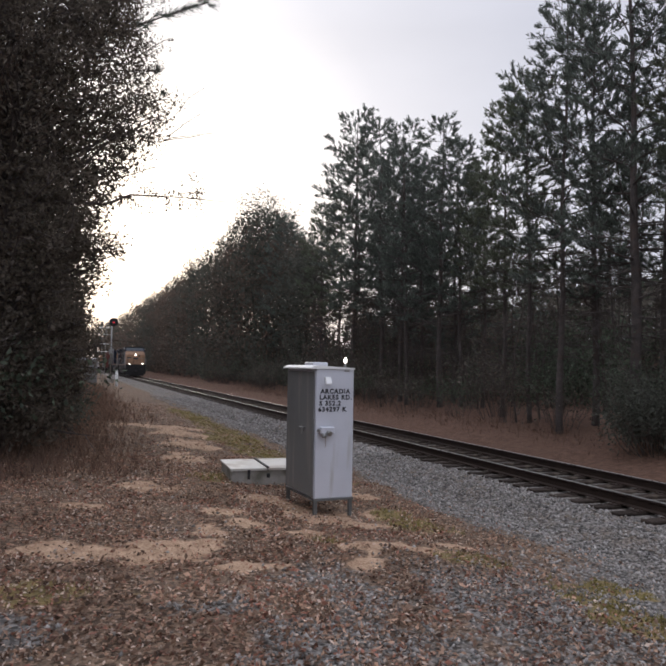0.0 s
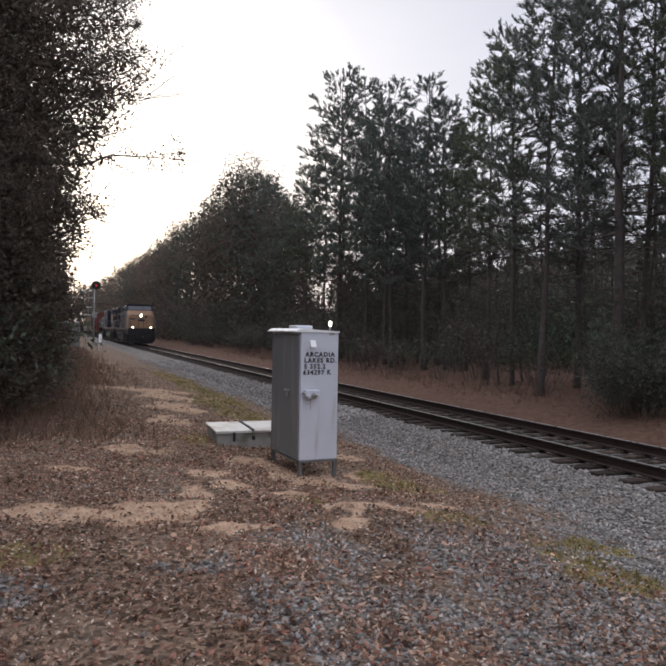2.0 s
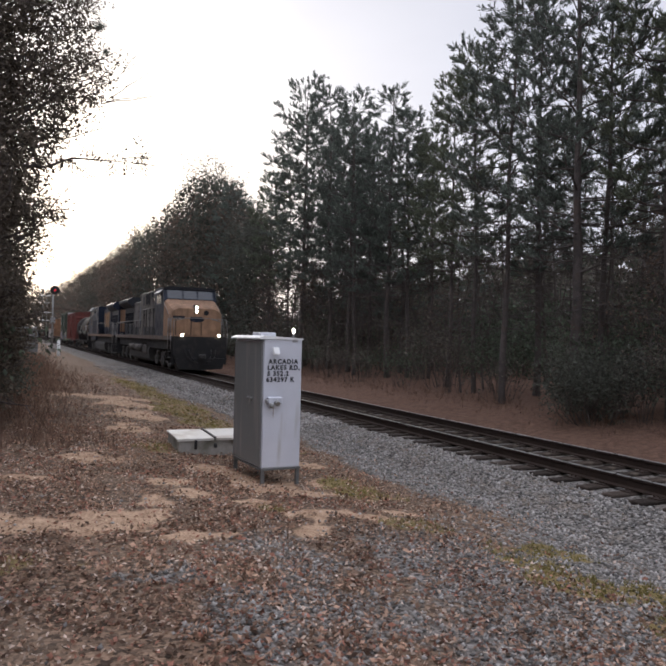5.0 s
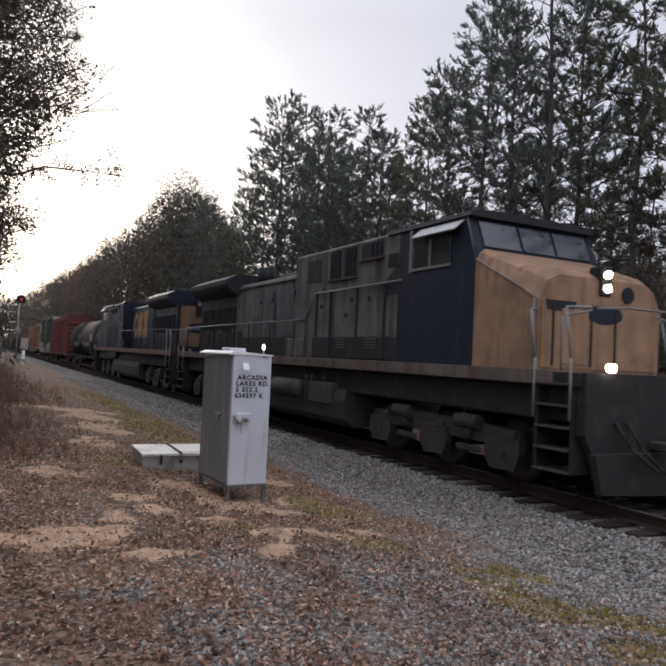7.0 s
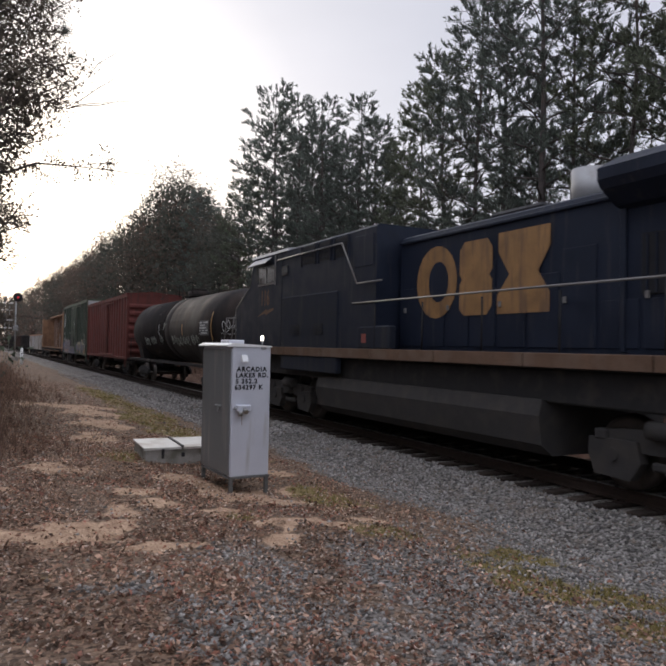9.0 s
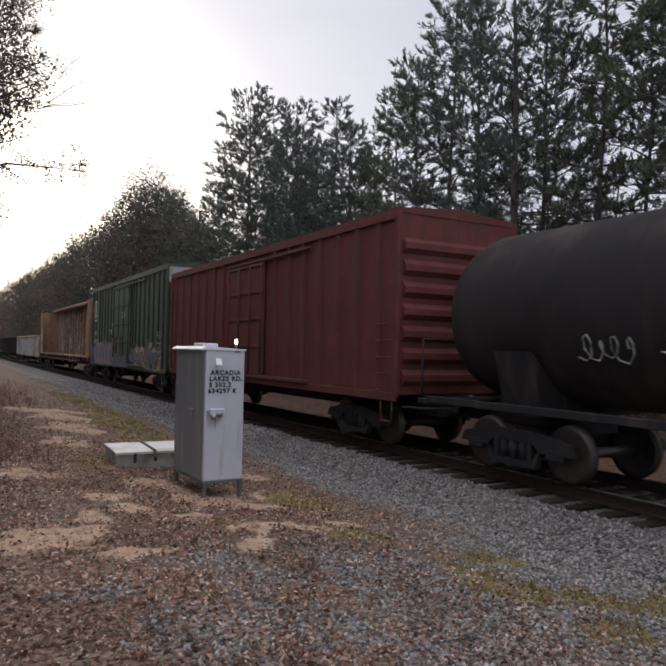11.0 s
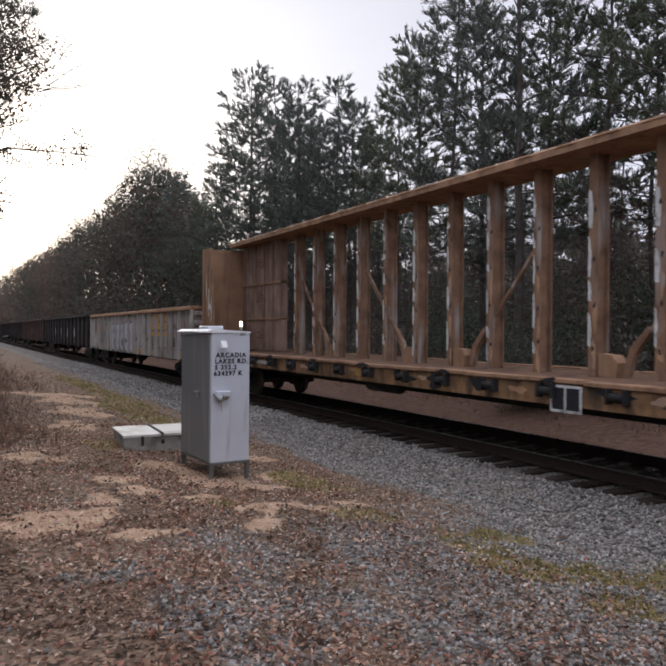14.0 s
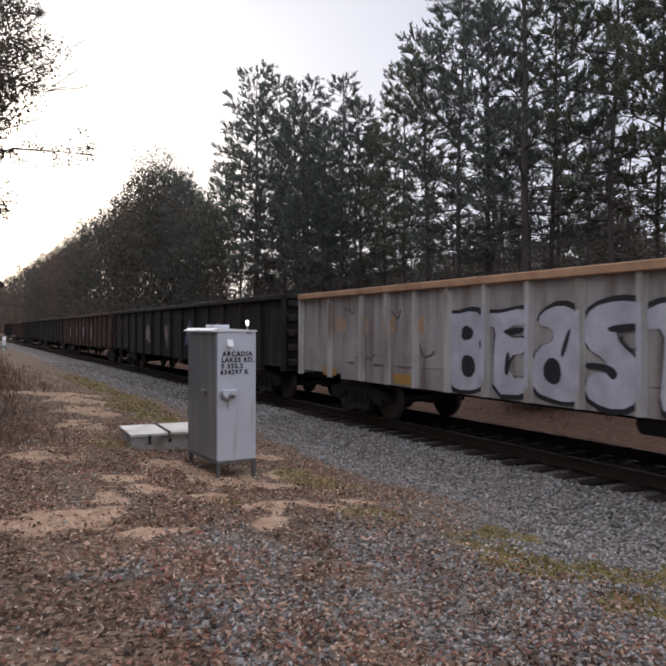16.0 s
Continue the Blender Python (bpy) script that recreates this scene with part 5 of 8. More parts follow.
M_SPRAYMIST = mat("thin_blue_spray", (0.062, 0.070, 0.105), 0.6, 0, 0.4, 5, (0.055, 0.066, 0.05), 0.5)
M_SPRAYBROWN = mat("brown_spray", (0.078, 0.064, 0.055), 0.6, 0, 0.5, 6, (0.20, 0.17, 0.14), 0.4)
M_SPRAYRED = mat("dull_red_spray", (0.24, 0.07, 0.05), 0.6, 0, 0.3, 5)
M_SPRAYDUN = mat("dun_spray", (0.24, 0.22, 0.20), 0.6, 0, 0.3, 5)
M_SPRAYWHITE = mat("white_spray", (0.43, 0.42, 0.46), 0.7, 0, 0.2, 3, (0.33, 0.32, 0.34), 0.35)


def car(name, label, category, s, turned=False):
    """A rail vehicle; its own y runs along the track, z up from the rail tops."""
    ob = thing(name, label, category, pose(CENTRE, s, 0, 0, 0, 180 if turned else 0), "the passing train")
    CARS.append((ob, s, turned))
    return ob


def wheel_mesh(r):
    m = Mesh()
    n = 20
    for x, o in ((-0.76, 1), (0.76, -1)):
        prof = [(x - 0.065 * o, 0.05), (x - 0.065 * o, r * 0.78), (x - 0.07 * o, r * 0.86), (x - 0.07 * o, r), (x + 0.03 * o, r), (x + 0.05 * o, r + 0.025), (x + 0.06 * o, r * 0.84), (x + 0.03 * o, r * 0.78), (x + 0.03 * o, 0.05)]
        m.loft([[(px, pr * math.cos(a), pr * math.sin(a)) for a in (2 * math.pi * i / n for i in range(n))] for px, pr in prof])
    m.cyl((-1.05, 0, 0), (1.05, 0, 0), 0.085)
    for x in (-1.06, 1.06):
        m.cyl((x - 0.04, 0, 0), (x + 0.04, 0, 0), 0.12, n=8)
        for k in range(3):
            a = k * 2.09
            m.cyl((x - 0.06, 0.07 * math.cos(a), 0.07 * math.sin(a)), (x + 0.06, 0.07 * math.cos(a), 0.07 * math.sin(a)), 0.02, n=5)
    return m.data("wheelset", M_TREAD)


WHEEL_BIG, WHEEL_SMALL = wheel_mesh(0.53), wheel_mesh(0.44)


def truck(parent, y, axles, r, data, material):
    """A bogie: side frames, springs, a bolster, and its turning wheelsets."""
    t = part("truck", Mesh().box(-1.0, 1.0, y - 0.22, y + 0.22, r * 0.7, r * 1.6, 0.03), M_UNDER, parent)
    half = axles[-1] + 0.35
    for sx in (-1, 1):
        x0, x1 = sx * 1.02, sx * 1.14
        f = Mesh()
        if len(axles) == 2:
            f.prism([(y - half, r * 1.05), (y - half + 0.1, r * 1.42), (y - 0.45, r * 1.72), (y + 0.45, r * 1.72), (y + half - 0.1, r * 1.42), (y + half, r * 1.05), (y + axles[1] - 0.28, r * 1.02), (y + 0.42, r * 1.32), (y - 0.42, r * 1.32), (y - axles[1] + 0.28, r * 1.02)], "x", x0, x1)
            f.prism([(y - axles[1] + 0.3, r * 1.1), (y - 0.5, r * 0.42), (y + 0.5, r * 0.42), (y + axles[1] - 0.3, r * 1.1), (y + 0.42, r * 0.66), (y - 0.42, r * 0.66)], "x", x0, x1)
            for a in (-0.36, 0.36):
                f.box(min(x0, x1), max(x0, x1), y + a - 0.05, y + a + 0.05, r * 0.6, r * 1.4, 0.01)
            for a in axles:
                f.box(min(x0, x1) - 0.02, max(x0, x1) + 0.02, y + a - 0.17, y + a + 0.17, r * 0.8, r * 1.22, 0.03)
            part("side_frame", f, material, t)
            sp = Mesh()
            for a in (-0.2, 0.0, 0.2):
                sp.cyl((sx * 1.08, y + a, r * 0.66), (sx * 1.08, y + a, r * 1.3), 0.075, n=8)
            part("spring_nest", sp, M_UNDER, t)
        else:
            f.prism([(y - half, r * 1.25), (y - half, r * 1.62), (y - 1.0, r * 1.78), (y + 1.0, r * 1.78), (y + half, r * 1.62), (y + half, r * 1.25), (y + axles[2] - 0.45, r * 1.12), (y - axles[2] + 0.45, r * 1.12)], "x", x0, x1)
            for a in axles:
                f.prism([(y + a - 0.40, r * 1.4), (y + a - 0.42, r * 0.95), (y + a - 0.30, r * 0.42), (y + a + 0.30, r * 0.38), (y + a + 0.46, r * 0.85), (y + a + 0.40, r * 1.4)], "x", x0 * 1.01, x1 * 1.05)
                f.cyl((sx * 1.1, y + a, r), (sx * 1.23, y + a, r), 0.11, n=10)
                f.box(*sorted((sx * 1.12, sx * 1.22)), y + a - 0.30, y + a - 0.10, r * 1.35, r * 1.62, 0.02)
            for a in (-1.0, 1.0):
                f.cyl((sx * 1.12, y + a, r * 1.15), (sx * 1.12, y + a, r * 1.6), 0.14, n=8)
                f.box(*sorted((sx * 1.10, sx * 1.17)), y + a - 0.35, y + a + 0.35, r * 0.72, r * 0.95, 0.03)
            part("side_frame", f, material, t)
            for a in (axles[0] + 0.9, axles[2] - 0.9):
                part("brake_cylinder", Mesh().cyl((sx * 1.2, y + a - 0.3, r * 1.75), (sx * 1.2, y + a + 0.3, r * 1.75), 0.13, n=10), material, t)
    for a in axles:
        w = part("wheelset", data, None, t, "worn steel wheels on an axle", at=pose(0, y + a, r))
        WHEELS.append((w, y + a, r))


def coupler(parent, y, o):
    part("coupler", Mesh().box(-0.08, 0.08, min(y, y + o * 0.55), max(y, y + o * 0.55), 0.78, 0.92, 0.02).box(-0.17, 0.17, min(y + o * 0.45, y + o * 0.75), max(y + o * 0.45, y + o * 0.75), 0.72, 0.98, 0.05), M_TRUCK, parent)


def blob(mesh, cx, cz, rx, rz, x, seed, thick=0.003, n=18, wob=0.22, tilt=0.0):
    """A rounded flat patch on a wall that faces along x."""
    rnd = random.Random(seed)
    ph = [rnd.uniform(0, 6.3) for _ in range(3)]
    pts = []
    for i in range(n):
        a = 2 * math.pi * i / n
        k = 1 + wob * (math.sin(2 * a + ph[0]) * 0.5 + math.sin(3 * a + ph[1]) * 0.5 + 0.4 * math.sin(5 * a + ph[2]))
        py, pz = rx * k * math.cos(a), rz * k * math.sin(a)
        pts.append((cx + py + tilt * pz, cz + pz))
    mesh.prism(pts, "x", x, x + math.copysign(thick, x))
    return mesh


def bars(mesh, y0, y1, z0, z1, x, rows, seed, fill=0.6):
    """Rows of short bars: small writing too faint to read."""
    rnd = random.Random(seed)
    dz = (z1 - z0) / rows
    for k in range(rows):
        y = y0
        while y < y1 - 0.02:
            w = min(rnd.uniform(0.05, 0.16), y1 - y)
            if rnd.random() < fill + 0.2:
                lo, hi = sorted((x, x + math.copysign(0.003, x)))
                mesh.box(lo, hi, y, y + w, z0 + k * dz + dz * 0.2, z0 + k * dz + dz * 0.75)
            y += w + 0.035
    return mesh


# -- locomotives --
def locomotive(s, turned, body, label, patch):
    L = car("locomotive", label, "locomotive", s, turned)
    grey = body is M_GREYLOCO
    v = 1 if turned else -1
    H, hw = 10.85, 0.98
    face = lambda px, py, pz: pose(v * px, py, pz, 90, 0, 90 * v)
    # frame, side sill stripe, walkway
    part("frame", Mesh().box(-1.3, 1.3, -H, H, 1.15, 1.68, 0.03), M_UNDER, L)
    for sx in (-1, 1):
        for k in range(9):
            y0 = -H + 0.5 + k * 2.33
            part("sill_panel", Mesh().box(min(sx * 1.5, sx * 1.54), max(sx * 1.5, sx * 1.54), y0, y0 + 2.31, 1.70, 1.92, 0.008), M_STRIPEGREY if grey else M_STRIPE, L)
    part("walkway", Mesh().box(-1.5, 1.5, -H, H, 1.68, 1.90, 0.015), M_UNDER, L)
    # fuel tank and air reservoirs
    tank = Mesh().prism([(-1.38, 1.2), (1.38, 1.2), (1.45, 0.95), (1.38, 0.5), (1.15, 0.32), (-1.15, 0.32), (-1.38, 0.5), (-1.45, 0.95)], "y", -3.8, 3.9)
    part("fuel_tank", tank, M_TRUCK, L, "dusty grey fuel tank")
    if grey:
        # solid black block that draws the shade behind the air tanks
        part("tank_recess", Mesh().box(*sorted((v * 1.30, v * 1.455)), -1.55, 3.05, 0.86, 1.22, 0.01), M_GRILLE, L, "black block standing in for shade behind the air tanks")
        for y0, y1 in ((-1.45, 0.55), (0.95, 2.85)):
            tank = part("air_reservoir", Mesh().loft([[(v * 1.44 + q * math.cos(a), y, 1.10 + q * math.sin(a)) for a in (2 * math.pi * i / 18 for i in range(18))] for y, q in ((y0, 0.05), (y0 + 0.03, 0.17), (y0 + 0.12, 0.235), (y1 - 0.12, 0.235), (y1 - 0.03, 0.17), (y1, 0.05))]), M_TANKGREY, L, "round grimy air tank")
            for y in (y0 + 0.35, y1 - 0.35):
                part("strap", Mesh().cyl((v * 1.44, y - 0.03, 1.10), (v * 1.44, y + 0.03, 1.10), 0.242, n=18), M_UNDER, tank)
        part("side_box", Mesh().box(*sorted((v * 1.22, v * 1.49)), -3.22, -1.95, 0.80, 1.33, 0.03), M_TANKGREY, L, "dusty grey side box")
        part("side_box", Mesh().box(*sorted((v * 1.22, v * 1.47)), -1.92, -1.58, 0.80, 1.36, 0.02), M_UNDER, L, "small dark side box")
        part("side_box", Mesh().box(*sorted((v * 1.22, v * 1.48)), 3.12, 4.05, 0.90, 1.30, 0.02), M_TANKGREY, L, "dusty grey side box")
        for y in (-2.05, -1.72, -2.75):
            part("drain_valve", Mesh().cyl((v * 1.45, y, 1.34), (v * 1.45, y, 1.48), 0.05, n=8), M_TANKGREY, L)
        # darker lower band of the hood, a seam post between the panels
        part("kick_panel", Mesh().box(*sorted((v * hw, v * (hw + 0.034))), -0.7, 5.0, 1.92, 2.50, 0.008), M_NAVYGREY, L, "dark lower hood band")
        for y, z0, z1 in ((-2.25, 2.45, 3.56), (-3.02, 1.95, 3.56), (-4.32, 1.95, 3.56), (-5.5, 1.95, 3.56)):
            part("seam_post", Mesh().box(*sorted((v * 1.49, v * 1.53)), y - 0.04, y + 0.03, z0, z1, 0.006), M_UNDER, L, "dark post between the panels")
        for y, z in ((-2.60, 3.62), (-4.05, 3.30), (-3.80, 2.95), (-2.5, 3.2), (-4.85, 3.28), (0.2, 3.75), (2.9, 3.6)):
            x = hw + 0.03 if y > -0.6 else 1.49
            part("grab_latch", Mesh().box(*sorted((v * x, v * (x + 0.03))), y - 0.05, y + 0.05, z - 0.05, z + 0.05, 0.006), M_UNDER, L)
    # hood, doors and roof
    part("hood", Mesh().prism([(-hw, 1.9), (hw, 1.9), (hw, 4.22), (hw - 0.03, 4.30), (hw - 0.14, 4.35), (-hw + 0.14, 4.35), (-hw + 0.03, 4.30), (-hw, 4.22)], "y", -0.7, 5.1), body, L)
    rear = body if turned else M_DARKHOOD
    part("rear_hood", Mesh().prism([(-hw, 1.9), (hw, 1.9), (hw, 4.22), (hw - 0.03, 4.30), (hw - 0.14, 4.35), (-hw + 0.14, 4.35), (-hw + 0.03, 4.30), (-hw, 4.22)], "y", 5.1, 9.55), rear, L)
    for sx in (-1, 1):
        part("hood_frame", Mesh().box(*sorted((sx * hw, sx * (hw + 0.05))), -0.7, 5.0, 4.16, 4.22, 0.01).box(*sorted((sx * hw, sx * (hw + 0.05))), 5.0, 5.1, 1.95, 4.0, 0.01), body, L)
        for k in range(5):
            y0 = 5.35 + k * 0.82
            vent = part("radiator_screen", Mesh().box(*sorted((sx * hw, sx * (hw + 0.03))), y0, y0 + 0.62, 2.75, 3.6, 0.008), M_GRILLE, L)
            for j in range(4):
                part("slat", Mesh().box(*sorted((sx * (hw + 0.03), sx * (hw + 0.045))), y0 + 0.08 + j * 0.15, y0 + 0.11 + j * 0.15, 2.77, 3.58), rear, vent)
    for k in range(13):
        y0 = -0.55 + k * 0.74
        for sx in (-1, 1):
            d = part("hood_door", Mesh().box(min(sx * hw, sx * (hw + 0.025)), max(sx * hw, sx * (hw + 0.025)), y0 + 0.02, y0 + 0.68, 2.0, (3.55 if k % 5 else 3.2) if y0 < 4.5 else 2.7, 0.008), body if y0 < 4.5 else rear, L)
            if k % 2 == 0:
                part("latch", Mesh().box(min(sx * (hw + 0.02), sx * (hw + 0.06)), max(sx * (hw + 0.02), sx * (hw + 0.06)), y0 + 0.06, y0 + 0.12, 2.7, 2.8), M_RAILING, d)
    # wide equipment cabinet behind the cab, flush with it, with small grilles along its top
    part("equipment_cabinet", Mesh().prism([(-1.49, 1.92), (1.49, 1.92), (1.49, 4.58), (1.42, 4.64), (-1.42, 4.64), (-1.49, 4.58)], "y", -6.0, -0.9), body, L)
    low = M_DUSTNAVY if turned else body
    for sx in (-1, 1):
        for y0, y1 in ((-5.35, -4.42), (-4.20, -3.60), (-3.45, -2.88)) if grey else ((-4.65, -3.90), (-3.67, -3.06), (-2.80, -2.17)):
            z0 = (4.20 if y0 < -5 else 3.86) if grey else 4.08
            gr = part("grille", Mesh().box(*sorted((sx * 1.49, sx * 1.50)), y0, y1, z0, 4.54, 0.004), M_GRILLE, L, "dark louvred grille")
            for j in range(3):
                if grey:
                    y = y0 + 0.10 + j * 0.17
                    part("slat", Mesh().box(*sorted((sx * 1.50, sx * 1.53)), y, y + 0.045, z0 + 0.02, 4.52), M_NAVYGREY, gr)
                else:
                    part("slat", Mesh().box(*sorted((sx * 1.50, sx * 1.515)), y0 + 0.03, y1 - 0.03, 4.16 + j * 0.13, 4.18 + j * 0.13), low, gr)
            if grey:
                part("grille_sill", Mesh().box(*sorted((sx * 1.49, sx * 1.55)), y0 - 0.06, y1 + 0.06, z0 - 0.07, z0 - 0.015, 0.006), M_TANKGREY, gr)
                continue
            for y in (y0 - 0.05, y1 + 0.01):
                part("grille_bar", Mesh().box(*sorted((sx * 1.49, sx * 1.525)), y, y + 0.035, 4.04, 4.57), low, gr)
        if grey:
            part("access_panel", Mesh().box(*sorted((sx * 1.49, sx * 1.502)), -2.42, -1.62, 3.84, 4.42, 0.006), M_GRILLE, L, "dark square screen")
        else:
            part("access_panel", Mesh().box(*sorted((sx * 1.49, sx * 1.502)), -1.85, -1.0, 3.75, 4.45, 0.006), body, L)
        part("lower_cabinet", Mesh().box(*sorted((sx * 1.36, sx * 1.512)), -5.98, -2.05 if grey else -2.62, 1.93 if grey else 1.30, 2.46 if grey else 3.30, 0.03), M_NAVYGREY if grey else low, L, "dusty lower equipment cabinet")
        part("lower_box", Mesh().box(*sorted((sx * 1.30, sx * 1.508)), -1.62, -0.35, 1.92, 2.42, 0.03), low, L)
        for k in range(2):
            lou = part("louvre", Mesh().box(*sorted((sx * 1.512, sx * 1.518)), (-5.27 if grey else -5.3) + k * 1.4, -4.75 + k * 1.4, 2.16 if grey else 2.25, 2.42 if grey else 2.52), M_GRILLE, L)
            for j in range(4):
                part("slat", Mesh().box(*sorted((sx * 1.518, sx * 1.53)), -5.25 + k * 1.4, -4.77 + k * 1.4, (2.18 if grey else 2.27) + j * 0.065, (2.205 if grey else 2.295) + j * 0.065), low, lou)
    if turned:
        part("side_marker", Mesh().box(1.508, 1.514, -1.46, -1.26, 2.05, 2.25), mat("red_marker", (0.26, 0.065, 0.05), 0.6), L, "red square marker")
    # radiator wings and exhaust
    part("radiator_wing", Mesh().prism([(-hw, 3.98), (hw, 3.98), (1.12, 4.02), (1.42, 4.22), (1.5, 4.34), (1.5, 4.50), (1.1, 4.72), (-1.1, 4.72), (-1.5, 4.50), (-1.5, 4.34), (-1.42, 4.22), (-1.12, 4.02)], "y", 5.0, 9.55), body if turned else M_NAVYGREY, L, "overhanging radiator housing")
    part("exhaust_pipe", Mesh().box(-0.45, 0.45, 1.5, 2.9, 4.3, 4.56, 0.06), M_GRILLE, L)
    part("roof_fan", Mesh().cyl((v * 0.45, 3.95, 4.30), (v * 0.45, 3.95, 4.86), 0.30, n=18), M_ROOF if turned else M_GRILLE, L, "round roof housing")
    # rear face
    part("rear_face", Mesh().box(-0.86, 0.86, 9.55, 9.60, 2.15, 4.05, 0.06), M_YELLOW, L, "golden yellow rear panel")
    bl = part("rear_emblem", blob(Mesh(), 0, 3.0, 0.5, 0.26, 9.60, 3, wob=0.1), M_NAVY, L, "dark blue emblem")
    bl.matrix_basis = Matrix.Rotation(radians(90), 4, "Z")
    part("rear_headlight_box", Mesh().box(-0.16, 0.16, 9.55, 9.66, 3.55, 4.42, 0.02), M_GRILLE, L)
    for z in (4.12, 4.32):
        part("rear_headlight", Mesh().cyl((0, 9.64, z), (0, 9.69, z), 0.085, n=12), M_RAILING, L, "unlit headlight lens")
    # cab, with the full-width nose sloping down before it
    part("cab", Mesh().prism([(-8.46, 1.9), (-6.0, 1.9), (-6.0, 4.60), (-8.17, 4.60), (-8.46, 3.92)], "x", -1.5, 1.5), M_NAVY, L, "navy driver's cab")
    shape = lambda top, w, cut: [(-w, 1.9), (w, 1.9), (w, top - cut), (w - cut * 0.35, top - cut * 0.3), (w - cut, top), (-w + cut, top), (-w + cut * 0.35, top - cut * 0.3), (-w, top - cut)]
    part("nose", Mesh().loft([[(a, yy, b) for a, b in shape(top, w, cut)] for yy, top, w, cut in ((-8.44, 3.98, 1.5, 0.22), (-9.72, 3.56, 1.48, 0.42), (-9.90, 3.44, 1.40, 0.42))], smooth=False), M_NOSE if grey else M_NAVY, L, "sloping full-width nose")
    part("cab_roof", Mesh().prism([(-1.54, 4.58), (1.54, 4.58), (1.50, 4.66), (1.1, 4.72), (-1.1, 4.72), (-1.50, 4.66)], "y", -8.30, -5.55), M_ROOF if turned else M_NAVYGREY, L, "pale cab roof")
    for sx in (-1, 1):
        part("edge_strip", Mesh().tube([(sx * 1.46, -9.86, 2.0), (sx * 1.46, -9.86, 3.04), (sx * 1.5, -9.70, 3.16), (sx * 1.5, -8.46, 3.78), (sx * 1.5, -8.18, 4.56)], 0.014), M_RAILING, L, "pale edge of the nose")
    for sx in (-1, 1):
        w = part("side_window", Mesh().box(min(sx * 1.5, sx * 1.512), max(sx * 1.5, sx * 1.512), -7.75, -6.5, 3.78, 4.30, 0.02), M_GLASS, L, "dark cab side window")
        part("small_window", Mesh().box(*sorted((sx * 1.5, sx * 1.512)), -5.98, -5.58, 3.90, 4.18, 0.01), M_GLASS, L, "small dark side window")
        part("window_frame", Mesh().box(*sorted((sx * 1.5, sx * 1.53)), -6.48, -6.41, 3.70, 4.55).box(*sorted((sx * 1.5, sx * 1.53)), -7.75, -6.48, 3.73, 3.78).box(*sorted((sx * 1.5, sx * 1.53)), -7.12, -7.08, 3.78, 4.30), M_RAILING, w)
        part("sunshade", Mesh().prism([(sx * 1.5, 4.54), (sx * 1.74, 4.34), (sx * 1.73, 4.32), (sx * 1.5, 4.51)], "y", -8.1, -6.75), M_ROOF, L, "pale sunshade over the window")
    for x0, x1 in ((-1.3, -0.45), (-0.38, 0.38), (0.45, 1.3)):
        part("windshield", Mesh().loft([[(x0, -8.42, 4.02), (x1, -8.42, 4.02), (x1, -8.445, 4.03), (x0, -8.445, 4.03)], [(x0, -8.22, 4.50), (x1, -8.22, 4.50), (x1, -8.245, 4.51), (x0, -8.245, 4.51)]], smooth=False), M_WINDSHIELD, L, "windshield pane with sky reflection put into its colour")
    # nose
    part("nose_front", Mesh().prism([(-1.36, 1.95), (1.36, 1.95), (1.36, 3.00), (1.22, 3.28), (0.96, 3.41), (-0.96, 3.41), (-1.22, 3.28), (-1.36, 3.00)], "y", -9.93, -9.895), M_NOSE, L, "golden yellow nose front")
    part("nose_emblem", blob(Mesh(), 0, 2.85, 0.45, 0.16, -9.93, 4, wob=0.1), M_NAVY, L, "dark blue emblem").matrix_basis = Matrix.Rotation(radians(90), 4, "Z")
    part("headlight_plate", Mesh().box(-0.13, 0.13, -9.98, -9.70, 3.16, 3.66, 0.03), M_GRILLE, L)
    lit = M_HEADLIGHT if not turned else M_RAILING
    for z in (3.29, 3.51):
        part("headlight", Mesh().cyl((0, -9.96, z), (0, -10.02, z), 0.068, n=12), lit, L, "round headlight")
    part("number_disc", Mesh().cyl((0.55, -9.92, 3.22), (0.55, -9.96, 3.22), 0.14, n=14), M_GRILLE, L)
    for sx in (-1, 1):
        part("nose_handrail", Mesh().tube([(sx * 1.30, -10.3, 1.92), (sx * 1.30, -10.3, 2.75), (sx * 0.75, -10.35, 2.86)], 0.020), M_RAILING, L)
    part("plow", Mesh().prism([(-1.35, 0.75), (1.35, 0.75), (1.2, 0.18), (0.0, 0.12), (-1.2, 0.18)], "y", -11.05, -10.92), M_UNDER, L, "dark snow plow blade")
    part("nose_door", Mesh().box(-0.95, -0.35, -9.95, -9.92, 2.0, 2.9, 0.02), M_NOSE, L)
    for x in (-1.12, -0.28, 0.28):
        part("nose_seam", Mesh().box(x - 0.02, x + 0.02, -9.945, -9.92, 1.98, 3.0), M_UNDER, L, "dark grab iron on the nose")
    part("nose_stain", Mesh().prism([(-1.30, 3.02), (-0.62, 3.02), (-0.68, 2.84), (-1.25, 2.86)], "y", -9.936, -9.925), M_DARKHOOD, L, "dark plate on the nose")
    # pilots, steps and railings at both ends
    for o, yy in ((-1, -H), (1, H)):
        part("pilot", Mesh().prism([(-1.45, 1.9), (1.45, 1.9), (1.45, 1.0), (0.9, 0.16), (-0.9, 0.16), (-1.45, 1.0)], "y", yy - 0.08, yy + 0.08), M_UNDER, L)
        coupler(L, yy, o)
